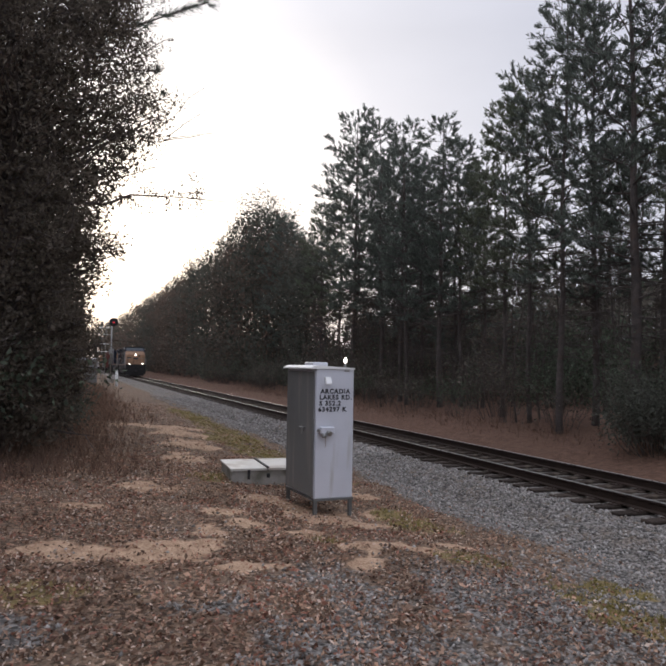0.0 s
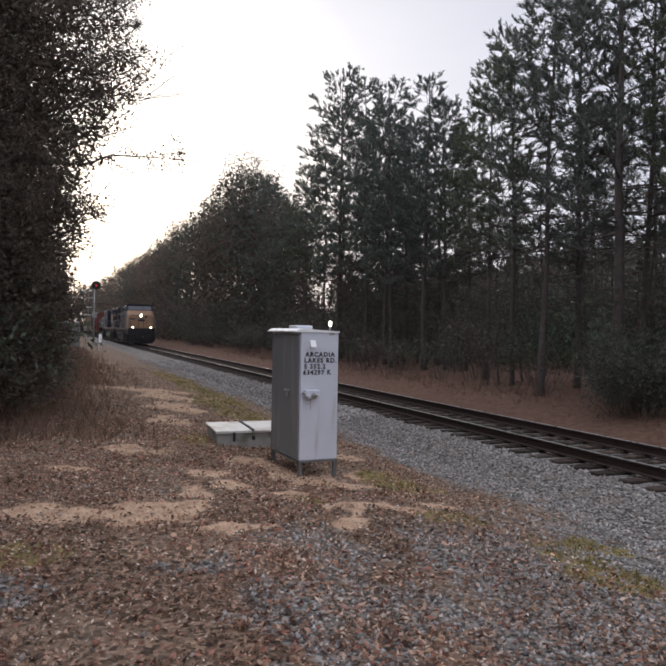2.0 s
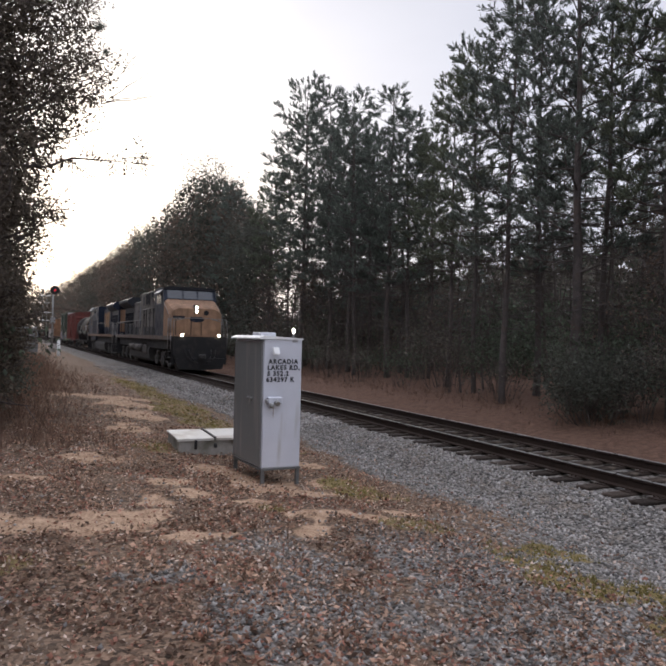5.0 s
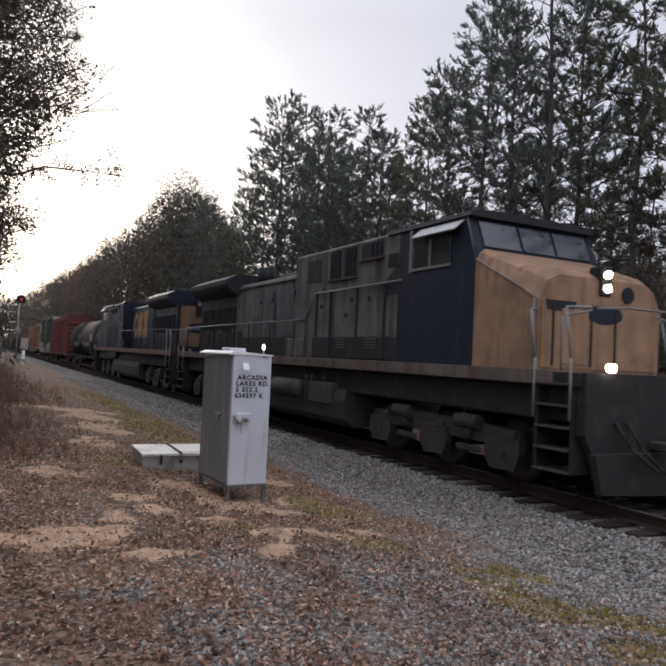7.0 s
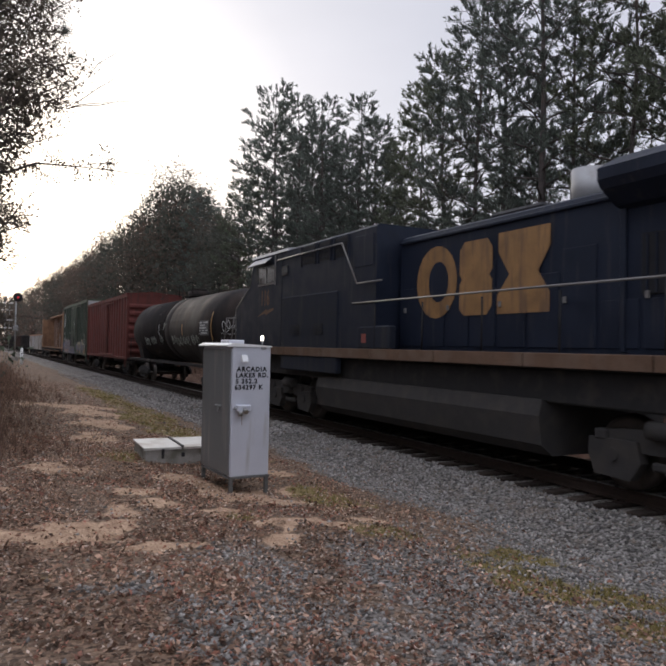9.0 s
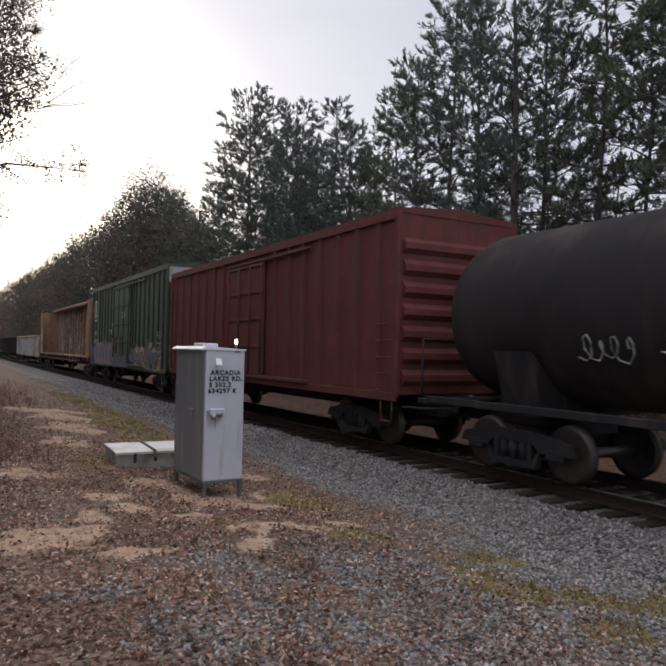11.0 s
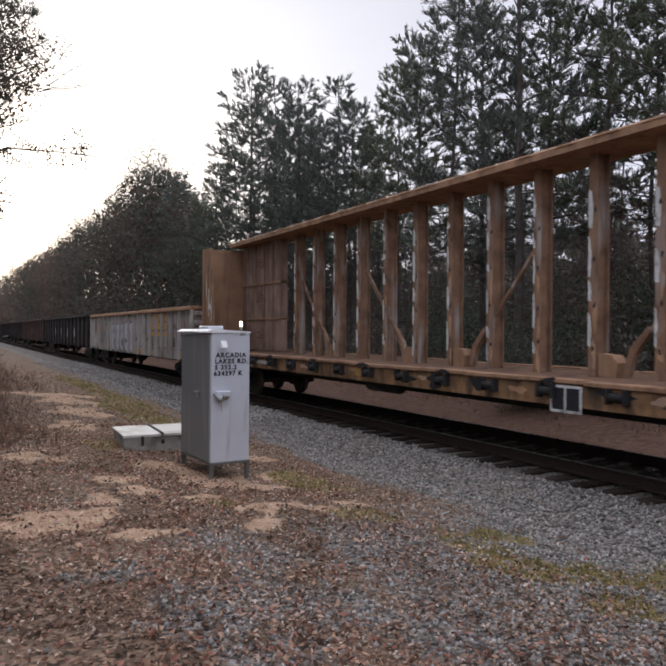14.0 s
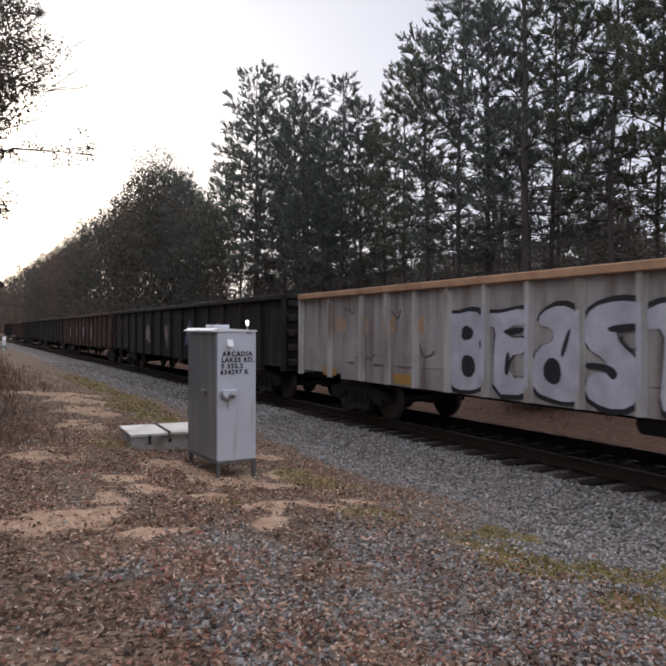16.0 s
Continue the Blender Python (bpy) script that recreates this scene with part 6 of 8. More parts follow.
        for x in (-0.85, -0.6, 0.6, 0.85):
            part("air_hose", Mesh().tube([(x, yy + o * 0.1, 1.2), (x * 0.9, yy + o * 0.3, 0.85), (x * 0.6, yy + o * 0.45, 0.6), (x * 0.3, yy + o * 0.42, 0.5)], 0.025), M_UNDER, L)
        for x in (-1.0, 1.0):
            part("ditch_light", Mesh().cyl((x, yy + o * 0.08, 1.98), (x, yy + o * 0.16, 1.98), 0.068, n=12), lit if o < 0 else M_RAILING, L, "round ditch light")
        for sx in (-1, 1):
            st = part("step_well", Mesh().box(min(sx * 0.85, sx * 1.5), max(sx * 0.85, sx * 1.5), min(yy - o * 0.10, yy - o * 0.16), max(yy - o * 0.10, yy - o * 0.16), 0.42, 1.9, 0.01).box(min(sx * 0.8, sx * 1.5), max(sx * 0.8, sx * 1.5), min(yy - o * 0.8, yy - o * 0.86), max(yy - o * 0.8, yy - o * 0.86), 0.42, 1.9, 0.01), M_UNDER, L)
            for k in range(5):
                part("step", Mesh().box(min(sx * 1.15, sx * 1.56), max(sx * 1.15, sx * 1.56), min(yy - o * 0.14, yy - o * 0.82), max(yy - o * 0.14, yy - o * 0.82), 0.42 + k * 0.32, 0.455 + k * 0.32, 0.008), M_TRUCK, st)
            for dy in (0.12, 0.84):
                part("step_rail", Mesh().tube([(sx * 1.55, yy - o * dy, 1.2), (sx * 1.55, yy - o * dy, 2.1), (sx * 1.52, yy - o * (dy + 0.15), 2.85), (sx * 1.0, yy - o * (dy + 0.15), 2.88)], 0.022), M_RAILING, L)
        part("end_rail", Mesh().tube([(-1.0, yy - o * 0.15, 2.86), (-0.4, yy - o * 0.1, 2.9), (0.4, yy - o * 0.1, 2.9), (1.0, yy - o * 0.15, 2.86)], 0.02), M_RAILING, L)
    for sx in (-1, 1):
        if grey:
            part("handrail", Mesh().tube([(sx * 1.5, 9.95, 1.95), (sx * 1.5, 9.75, 2.89), (sx * 1.52, -1.64, 2.91), (sx * 1.56, -2.17, 3.55), (sx * 1.56, -6.2, 3.58)], 0.02), M_RAILING, L, "long pale handrail stepping up along the cabinet")
        else:
            part("handrail", Mesh().tube([(sx * 1.5, 9.95, 1.95), (sx * 1.5, 9.75, 2.90), (sx * 1.5, -1.9, 2.95)], 0.02), M_RAILING, L, "long pale handrail")
            part("upper_handrail", Mesh().tube([(sx * 1.53, -6.3, 4.38), (sx * 1.56, -2.35, 4.38), (sx * 1.56, -1.62, 3.38), (sx * 1.53, -0.6, 3.38)], 0.022), M_RAILING, L, "pale handrail on the cabinet side")
        for k in range(7):
            part("stanchion", Mesh().cyl((sx * 1.5, -0.9 + k * 1.75, 1.9), (sx * 1.5, -0.9 + k * 1.75, 2.85), 0.018, n=6), M_UNDER, L)
    # markings on the side that is seen
    if patch == "yellow":
        X0, X1 = v * (hw + 0.03), v * (hw + 0.036)
        oval = lambda cy, cz, ry, rz: [(cy + ry * math.cos(a), cz + rz * math.sin(a)) for a in (2 * math.pi * i / 24 for i in range(24))]
        part("logo_patch", Mesh().prism(oval(0.62, 3.27, 0.66, 0.72), "x", X0, X1), M_GOLDDULL, L, "rounded golden emblem block")
        part("logo_gap", Mesh().prism(oval(0.70, 3.27, 0.32, 0.40), "x", X1, v * (hw + 0.039)), M_NAVY, L)
        part("logo_patch", Mesh().prism([(1.36, 2.70), (1.50, 2.58), (2.14, 2.58), (2.28, 2.74), (2.28, 3.20), (2.20, 3.30), (2.28, 3.40), (2.28, 3.80), (2.14, 3.96), (1.50, 3.96), (1.36, 3.80), (1.36, 3.36), (1.44, 3.26), (1.36, 3.16)], "x", X0, X1), M_GOLDDULL, L, "notched golden emblem block")
        part("logo_patch", Mesh().prism([(2.42, 2.58), (3.66, 2.58), (3.66, 2.90), (3.40, 3.26), (3.66, 3.66), (3.66, 4.0), (2.44, 4.0), (2.44, 3.66), (2.72, 3.26), (2.42, 2.90)], "x", X0, X1), M_GOLDDULL, L, "waisted golden emblem block")
        lettering("116", 0.64, M_YELLOW, L, face(1.503, -7.56, 3.14) @ Matrix.Diagonal((0.72, 1, 1, 1)), "number", "dull gold painted number", spacing=1.0)
        part("lightning_bolt", Mesh().prism([(-7.75, 2.82), (-7.2, 2.9), (-7.15, 2.84), (-6.55, 2.98), (-6.6, 3.04), (-7.05, 2.98), (-7.1, 3.03)], "x", v * 1.5, v * 1.506), M_YELLOW, L, "golden lightning stripe")
    else:
        X0, X1 = v * (hw + 0.03), v * (hw + 0.036)
        part("logo_patch", Mesh().prism([(2.48, 2.95), (2.30, 2.62), (1.86, 2.56), (1.86, 2.95), (2.12, 3.05), (2.12, 3.60), (1.86, 3.66), (1.86, 3.96), (2.30, 3.94), (2.48, 3.66)], "x", X0, X1), M_BLUEPATCH, L, "faded blue emblem block, worn through")
        part("logo_patch", Mesh().prism([(1.40, 2.70), (1.24, 2.54), (0.42, 2.54), (0.30, 2.74), (0.30, 3.16), (0.46, 3.32), (0.30, 3.46), (0.30, 3.86), (0.44, 4.02), (1.24, 4.02), (1.40, 3.84), (1.40, 3.40), (1.26, 3.26), (1.40, 3.10)], "x", X0, X1), M_BLUEPATCH, L, "notched faded blue emblem block")
        part("logo_gap", Mesh().prism([(1.12, 3.40), (1.12, 3.72), (0.40, 3.70), (0.62, 3.50)], "x", X1, v * (hw + 0.039)), body, L)
        part("logo_gap", Mesh().prism([(0.60, 2.82), (0.60, 3.10), (1.36, 3.02), (1.18, 2.84)], "x", X1, v * (hw + 0.039)), body, L)
        part("logo_patch", Mesh().prism([(0.08, 2.54), (-0.48, 2.54), (-0.52, 2.75), (-0.58, 2.54), (-0.68, 2.54), (-0.68, 4.02), (-0.28, 4.02), (-0.22, 3.75), (-0.12, 4.04), (0.08, 4.04), (0.08, 3.72), (-0.08, 3.28), (0.08, 2.86)], "x", X0, X1), M_BLUEPATCH, L, "waisted faded blue emblem block")
        part("cab_flash", Mesh().prism([(-6.0, 3.32), (-5.4, 3.32), (-5.3, 3.5), (-6.0, 3.95)], "x", v * 1.49, v * 1.497), M_NAVYGREY, L, "dark blue slanting flash")
    truck(L, -7.0, (-1.95, 0.0, 1.95), 0.53, WHEEL_BIG, M_TRUCK)
    truck(L, 7.0, (-1.95, 0.0, 1.95), 0.53, WHEEL_BIG, M_TRUCK)
    return L


# -- freight cars --
def ends(c, h, sill=1.0):
    """Couplers, uncoupling levers, bogies of a freight car of half length h."""
    for o in (-1, 1):
        coupler(c, o * h, o)
        part("draft_sill", Mesh().box(-0.3, 0.3, min(o * h, o * (h - 3)), max(o * h, o * (h - 3)), 0.72, sill, 0.03), M_UNDER, c)
        truck(c, o * (h - 2.1), (-0.87, 0.87), 0.44, WHEEL_SMALL, M_UNDER)
        part("uncoupling_lever", Mesh().tube([(-1.4, o * (h + 0.05), 0.9), (-0.5, o * (h + 0.2), 0.85), (0, o * (h + 0.3), 0.95)], 0.02), M_TRUCK, c)


def ladder(c, x, y, z0, z1, n, material, wide=0.45, flat=False):
    ld = Mesh()
    for k in range(n):
        z = z0 + (z1 - z0) * k / (n - 1)
        o = math.copysign(0.07, x)
        ld.tube([(x, y - wide / 2, z), (x + o, y - wide / 2, z), (x + o, y + wide / 2, z), (x, y + wide / 2, z)], 0.013, 5)
    part("ladder", ld, material, c)


def tank_car(s0, s1):
    s, h = (s0 + s1) / 2, (s1 - s0) / 2
    c = car("tank_car", "long black tank car with white and yellow markings", "tank car", s)
    R, zc, n = 1.48, 2.62, 30
    prof = [(-h + 0.35, 0.25), (-h + 0.42, 0.75), (-h + 0.60, 1.15), (-h + 0.85, 1.38), (-h + 1.15, R), (-0.75, R)]
    prof2 = [(-0.75, R), (-0.7, R + 0.02), (0.0, R + 0.02), (0.05, R)]
    prof3 = [(0.05, R), (h - 1.15, R), (h - 0.85, 1.38), (h - 0.6, 1.15), (h - 0.42, 0.75), (h - 0.35, 0.25)]
    for nm, pr, m in (("shell", prof, M_TANK), ("belly_band", prof2, M_BLACKCAR), ("shell", prof3, M_TANK)):
        part(nm, Mesh().loft([[(r * math.cos(a), y, zc + r * math.sin(a)) for a in (2 * math.pi * i / n for i in range(n))] for y, r in pr], caps=nm == "shell"), m, c)
    part("dome", Mesh().cyl((0, -0.3, 4.05), (0, -0.3, 4.38), 0.5, n=16).cyl((0, -0.3, 4.38), (0, -0.3, 4.48), 0.36, n=16), M_TANK, c)
    part("roof_walk", Mesh().box(-0.5, 0.5, -1.3, 0.9, 4.12, 4.16).tube([(-0.6, -1.3, 4.15), (-0.6, -1.3, 4.7), (-0.6, 0.9, 4.7), (-0.6, 0.9, 4.15)], 0.02).tube([(0.6, -1.3, 4.15), (0.6, -1.3, 4.7), (0.6, 0.9, 4.7), (0.6, 0.9, 4.15)], 0.02), M_TANK, c)
    for o in (-1, 1):
        part("saddle", Mesh().prism([(-1.2, 1.0), (1.2, 1.0), (1.45, 2.0), (1.1, 1.65), (0.5, 1.3), (-0.5, 1.3), (-1.1, 1.65), (-1.45, 2.0)], "y", o * (h - 2.4) - 0.4, o * (h - 2.4) + 0.4), M_BLACKCAR, c)
        part("end_platform", Mesh().box(-1.45, 1.45, min(o * (h - 0.9), o * h), max(o * (h - 0.9), o * h), 1.02, 1.12, 0.01), M_BLACKCAR, c)
        part("end_rail", Mesh().tube([(-1.4, o * (h - 0.08), 1.1), (-1.4, o * (h - 0.08), 2.2), (1.4, o * (h - 0.08), 2.2), (1.4, o * (h - 0.08), 1.1)], 0.022), M_BLACKCAR, c)
    for sx in (-1, 1):
        part("side_sill", Mesh().box(min(sx * 1.42, sx * 1.5), max(sx * 1.42, sx * 1.5), -h + 0.3, h - 0.3, 1.06, 1.18, 0.01), M_BLACKCAR, c)
        ladder(c, sx * 1.44, 0.6, 1.2, 4.0, 9, M_BLACKCAR)
    # markings: a reflective yellow band, a data panel, lettering and scrawls on the curved side
    def curved(name, y0, y1, z0, z1, m, label=""):
        k = 6
        pts = [(-(math.sqrt(max(R * R - (z - zc) ** 2, 0.01)) + 0.006), z) for z in (z0 + (z1 - z0) * i / k for i in range(k + 1))]
        q = Mesh()
        q.loft([[(x, y, z) for x, z in pts] + [(x + 0.01, y, z) for x, z in reversed(pts)] for y in (y0, y1)], smooth=False)
        part(name, q, m, c, label)
    curved("yellow_stripe", -h + 1.05, -h + 1.13, 2.1, 3.15, M_REFLECT, "yellow reflective stripe")
    curved("yellow_stripe", -2.9, -2.84, 2.3, 2.75, M_REFLECT, "yellow reflective stripe")
    curved("white_stripe", 1.1, 1.15, 2.3, 2.85, M_CHALK)
    curved("data_panel", -h + 1.4, -h + 2.5, 2.28, 2.85, mat("dull_grey_panel", (0.09, 0.09, 0.088), 0.7), "grey data panel")
    bm = Mesh()
    bars(bm, -h + 1.45, -h + 2.45, 2.32, 2.82, -R - 0.012, 5, 31)
    tagged(part("faint_writing", bm, M_CHALK, c), kind="stuff")
    def loops(y, z, n, r, seed):
        """A looping chalk scrawl that follows the curved side."""
        q = random.Random(seed)
        pts = []
        for i in range(n * 7):
            a = i * 0.9
            f = 0.75 + 0.25 * math.sin(i * 0.37 + seed)
            zz = z + r * f * math.sin(a) + q.uniform(-0.012, 0.012)
            pts.append((-(math.sqrt(R * R - (zz - zc) ** 2) + 0.012), y + i * r * 0.16 + r * 0.62 * f * math.cos(a), zz))
        return Mesh().cord(pts, 0.014)

    for k, (y, z, n) in enumerate(((-h + 2.75, 2.12, 5), (-h + 4.1, 2.10, 5), (-h + 5.3, 2.06, 4), (-h + 6.2, 2.12, 3), (-0.1, 2.75, 2), (0.5, 2.15, 3), (1.9, 2.1, 5), (3.4, 2.05, 4), (-h + 1.7, 1.78, 3))):
        part("scrawl", loops(y, z, n, 0.20, 30 + k), M_WORNCHALK, c, "white chalk scrawl")
    on_head = lambda px, pz: (px, -h - 0.015 + float(np.interp(math.hypot(px, pz - zc), (0.25, 0.75, 1.15, 1.38), (0.35, 0.42, 0.60, 0.85))), pz)
    q = random.Random(58)
    sweep = [(-1.18 + i * 0.021 + 0.09 * math.cos(i * 0.95), 2.62 + (0.13 + 0.10 * math.sin(i * 0.31)) * math.sin(i * 0.95) + q.uniform(-0.03, 0.03)) for i in range(40)]
    hd = Mesh().tube([on_head(px, pz) for px, pz in sweep], 0.012, 4).tube([on_head(px, pz) for px, pz in ((-1.22, 2.36), (-0.9, 2.33), (-0.62, 2.39), (-0.42, 2.35))], 0.012, 4)
    tagged(part("faint_writing", bars(Mesh(), -0.5, 0.15, 2.85, 3.1, 0, 3, 37), M_CHALK, c), kind="stuff").matrix_basis = pose(0.0, -h + 0.33, 0, 0, 0, 90)
    part("end_scrawl", hd, M_CHALK, c, "white scrawl on the tank head")
    ends(c, h, 1.1)


def boxcar(name_label, s0, s1, z0, z1, m, roof_m, ribs, door, end_pale):
    s, h = (s0 + s1) / 2, (s1 - s0) / 2
    c = car("boxcar", name_label, "boxcar", s)
    W = 1.52
    part("body", Mesh().box(-W + 0.03, W - 0.03, -h, h, z0 + 0.12, z1 - 0.1, 0.02), m, c)
    part("roof", Mesh().prism([(-W - 0.03, z1 - 0.12), (W + 0.03, z1 - 0.12), (W + 0.03, z1 - 0.03), (0, z1 + 0.1), (-W - 0.03, z1 - 0.03)], "y", -h - 0.03, h + 0.03), roof_m, c, "shallow ribbed roof")
    for k in range(int(2 * h / 1.2)):
        part("roof_rib", Mesh().prism([(-W, z1 - 0.03), (0, z1 + 0.1), (W, z1 - 0.03), (W, z1 + 0.0), (0, z1 + 0.13), (-W, z1 + 0.0)], "y", -h + 0.3 + k * 1.2, -h + 0.38 + k * 1.2), roof_m, c)
    for sx in (-1, 1):
        part("side_sill", Mesh().box(*sorted((sx * (W - 0.04), sx * (W + 0.02))), -h, h, z0, z0 + 0.16, 0.01), m, c)
        part("top_chord", Mesh().box(*sorted((sx * (W - 0.03), sx * (W + 0.035))), -h, h, z1 - 0.24, z1 - 0.11, 0.01), m, c)
        for y in ribs:
            y -= s
            part("side_rib", Mesh().prism([(y - 0.075, sx * (W - 0.03)), (y - 0.04, sx * (W + 0.03)), (y + 0.04, sx * (W + 0.03)), (y + 0.075, sx * (W - 0.03))], "z", z0 + 0.16, z1 - 0.24), M_GREENRIB if m is M_GREEN else m, c).data.transform(Matrix(((0, 1, 0, 0), (1, 0, 0, 0), (0, 0, 1, 0), (0, 0, 0, 1))))
        for y in (-h + 0.03, h - 0.03):
            part("corner_post", Mesh().box(*sorted((sx * (W - 0.05), sx * (W + 0.025))), y - 0.07, y + 0.07, z0 + 0.1, z1 - 0.1, 0.012), m, c)
        if door:
            a, b = door[0] - s, door[1] - s
            d = part("door", Mesh().box(*sorted((sx * W, sx * (W + 0.05))), a, b, z0 + 0.25, z1 - 0.42, 0.015), m, c, "sliding plug door")
            for z in np.linspace(z0 + 0.3, z1 - 0.5, 5):
                part("door_rib", Mesh().box(*sorted((sx * (W + 0.05), sx * (W + 0.085))), a + 0.03, b - 0.03, z - 0.035, z + 0.035, 0.01), M_GREENRIB if m is M_GREEN else m, d)
            for y in np.linspace(a + 0.1, b - 0.1, 4):
                part("lock_rod", Mesh().cyl((sx * (W + 0.09), y, z0 + 0.3), (sx * (W + 0.09), y, z1 - 0.5), 0.022, n=6), M_GREENRIB if m is M_GREEN else m, d)
            part("door_track", Mesh().box(*sorted((sx * W, sx * (W + 0.10))), a - 2.6, b + 0.1, z0 + 0.16, z0 + 0.25, 0.01), m, c)
            part("door_track", Mesh().box(*sorted((sx * W, sx * (W + 0.08))), a - 2.6, b + 0.1, z1 - 0.42, z1 - 0.36, 0.01), m, c)
        ladder(c, sx * (W + 0.01), -h + 0.4, z0 + 0.2, z0 + 1.5, 5, m)
        ladder(c, sx * (W + 0.01), h - 0.4, z0 + 0.2, z0 + 1.5, 5, m)
        for y in (-h + 0.35, h - 0.35):
            part("stirrup", Mesh().tube([(sx * (W - 0.02), y - 0.2, z0 + 0.05), (sx * (W - 0.02), y - 0.18, z0 - 0.4), (sx * (W - 0.02), y + 0.18, z0 - 0.4), (sx * (W - 0.02), y + 0.2, z0 + 0.05)], 0.02), m, c)
    for o in (-1, 1):
        n = 7
        for k in range(n):
            z = z0 + 0.45 + k * (z1 - z0 - 1.2) / (n - 1)
            part("end_rib", Mesh().prism([(o * h, z - 0.16), (o * (h + 0.09), z - 0.06), (o * (h + 0.09), z + 0.06), (o * h, z + 0.16)], "x", -W + 0.12, W - 0.12), m, c)
        part("end_top", Mesh().box(-W + 0.02, W - 0.02, *sorted((o * h, o * (h + 0.012))), z1 - 0.75, z1 - 0.12, 0.004), end_pale, c, "pale band across the end")
    part("centre_sill", Mesh().box(-0.35, 0.35, -h, h, 0.65, z0 + 0.1, 0.02), M_UNDER, c)
    part("brake_reservoir", Mesh().cyl((-0.9, 1.0, 0.78), (-0.9, 2.0, 0.78), 0.2, n=10), M_UNDER, c)
    ends(c, h, z0)
    return c, s, W


def green_markings(c, s, W):
    x = -W - 0.032
    L = lambda q: q - s
    # round white emblem, plain
    ring = Mesh()
    n, cy, cz, ry, rz = 28, L(83.34), 3.9, 0.56, 0.60
    ring.loft([[(x, cy + ry * f * math.cos(a), cz + rz * f * math.sin(a)) for a in (2 * math.pi * i / n for i in range(n))] for f in (1.0, 0.86)], smooth=False, caps=False)
    part("emblem_ring", ring, M_CHALK, c, "white oval emblem")
    for k, (hw, z) in enumerate(((0.24, -0.36), (0.20, -0.12), (0.15, 0.12))):
        part("emblem_mark", Mesh().prism([(cy - hw, cz + z), (cy - 0.06, cz + z + 0.06), (cy, cz + z - 0.02), (cy + 0.06, cz + z + 0.06), (cy + hw, cz + z), (cy, cz + z + 0.34)], "x", x, x - 0.003), M_CHALK, c)
    # two lines of reporting marks as bars, data block, labels
    for z, n in ((2.12, 6), (2.55, 3)):
        for k in range(n):
            part("mark_bar", Mesh().box(x - 0.004, x, L(83.62) - k * 0.21 - 0.12, L(83.62) - k * 0.21, z, z + 0.24), M_WORNCHALK, c)
    tagged(part("faint_writing", bars(Mesh(), L(70.05), L(70.75), 1.75, 2.6, x, 8, 50), M_WORNCHALK, c), kind="stuff")
    tagged(part("faint_writing", bars(Mesh(), L(76.2), L(76.65), 3.3, 3.6, x - 0.05, 4, 51, 0.9), M_CHALK, c), kind="stuff")
    part("stencil_frame", Mesh().box(x - 0.004, x, L(70.1), L(70.62), 1.48, 1.76), M_CHALK, c)
    part("stencil_field", Mesh().box(x - 0.007, x - 0.004, L(70.13), L(70.34), 1.51, 1.73).box(x - 0.007, x - 0.004, L(70.38), L(70.59), 1.51, 1.73), M_BLACK, c)
    part("orange_patch", Mesh().box(x - 0.003, x, L(70.12), L(70.62), 1.22, 1.46), M_SPRAYORANGE, c)
    part("yellow_patch", Mesh().box(x - 0.003, x, L(70.12), L(70.62), 1.02, 1.20), M_REFLECT, c)
    # sprayed shapes along the lower side
    def fig(y, z, ry, rz, m, seed, lift, tilt=0.0, wob=0.2, edge=None):
        if edge:
            part("paint_outline", blob(Mesh(), L(y), z, ry * 1.13, rz * 1.10, x - lift, seed, tilt=tilt, wob=wob), edge, c)
        part("paint_shape", blob(Mesh(), L(y), z, ry, rz, x - lift - 0.004, seed, tilt=tilt, wob=wob), m, c, "sprayed graffiti shape")
    for k, y in enumerate((71.0, 71.6, 72.2, 72.9, 73.5, 74.2, 74.8)):
        fig(y, 1.52 + 0.06 * (k % 3), 0.50, 0.36, (M_SPRAYMIST, M_SPRAYBLUE)[k in (1, 5)], 60 + k, 0.0004 * k, wob=0.35)

    def letter(pts, fill, lift):
        """A sprayed letter: a pale edge with a darker field on it."""
        my, mz = sum(p[0] for p in pts) / len(pts), sum(p[1] for p in pts) / len(pts)
        grow = lambda f, d: [(L(my + (p[0] - my) * f), mz + (p[1] - mz) * d) for p in pts][::-1]
        part("paint_outline", Mesh().prism(grow(1.0, 1.0), "x", x - lift, x - lift - 0.003), M_SPRAYCREAM, c, "cream edge of a sprayed letter")
        part("paint_shape", Mesh().prism(grow(0.87, 0.92), "x", x - lift - 0.004, x - lift - 0.007), fill, c, "dark sprayed letter")

    arch = lambda y, z, ry, rz, n, a0, a1: [(y + ry * math.cos(a), z + rz * math.sin(a)) for a in (a0 + (a1 - a0) * i / (n - 1) for i in range(n))]
    letter(arch(73.78, 1.62, 0.38, 0.36, 10, -0.5, 3.6) + [(73.75, 1.36), (73.62, 1.06), (73.42, 1.1)], M_SPRAYBROWN, 0.008)
    letter(arch(72.95, 1.56, 0.36, 0.42, 16, -1.45, 4.6), M_SPRAYBROWN, 0.009)
    letter([(72.52, 1.05), (72.46, 1.45), (72.28, 1.72), (72.13, 1.95), (72.03, 2.34), (71.93, 1.98), (71.80, 1.70), (71.66, 1.30), (71.60, 1.0)], M_SPRAYTEAL, 0.016)
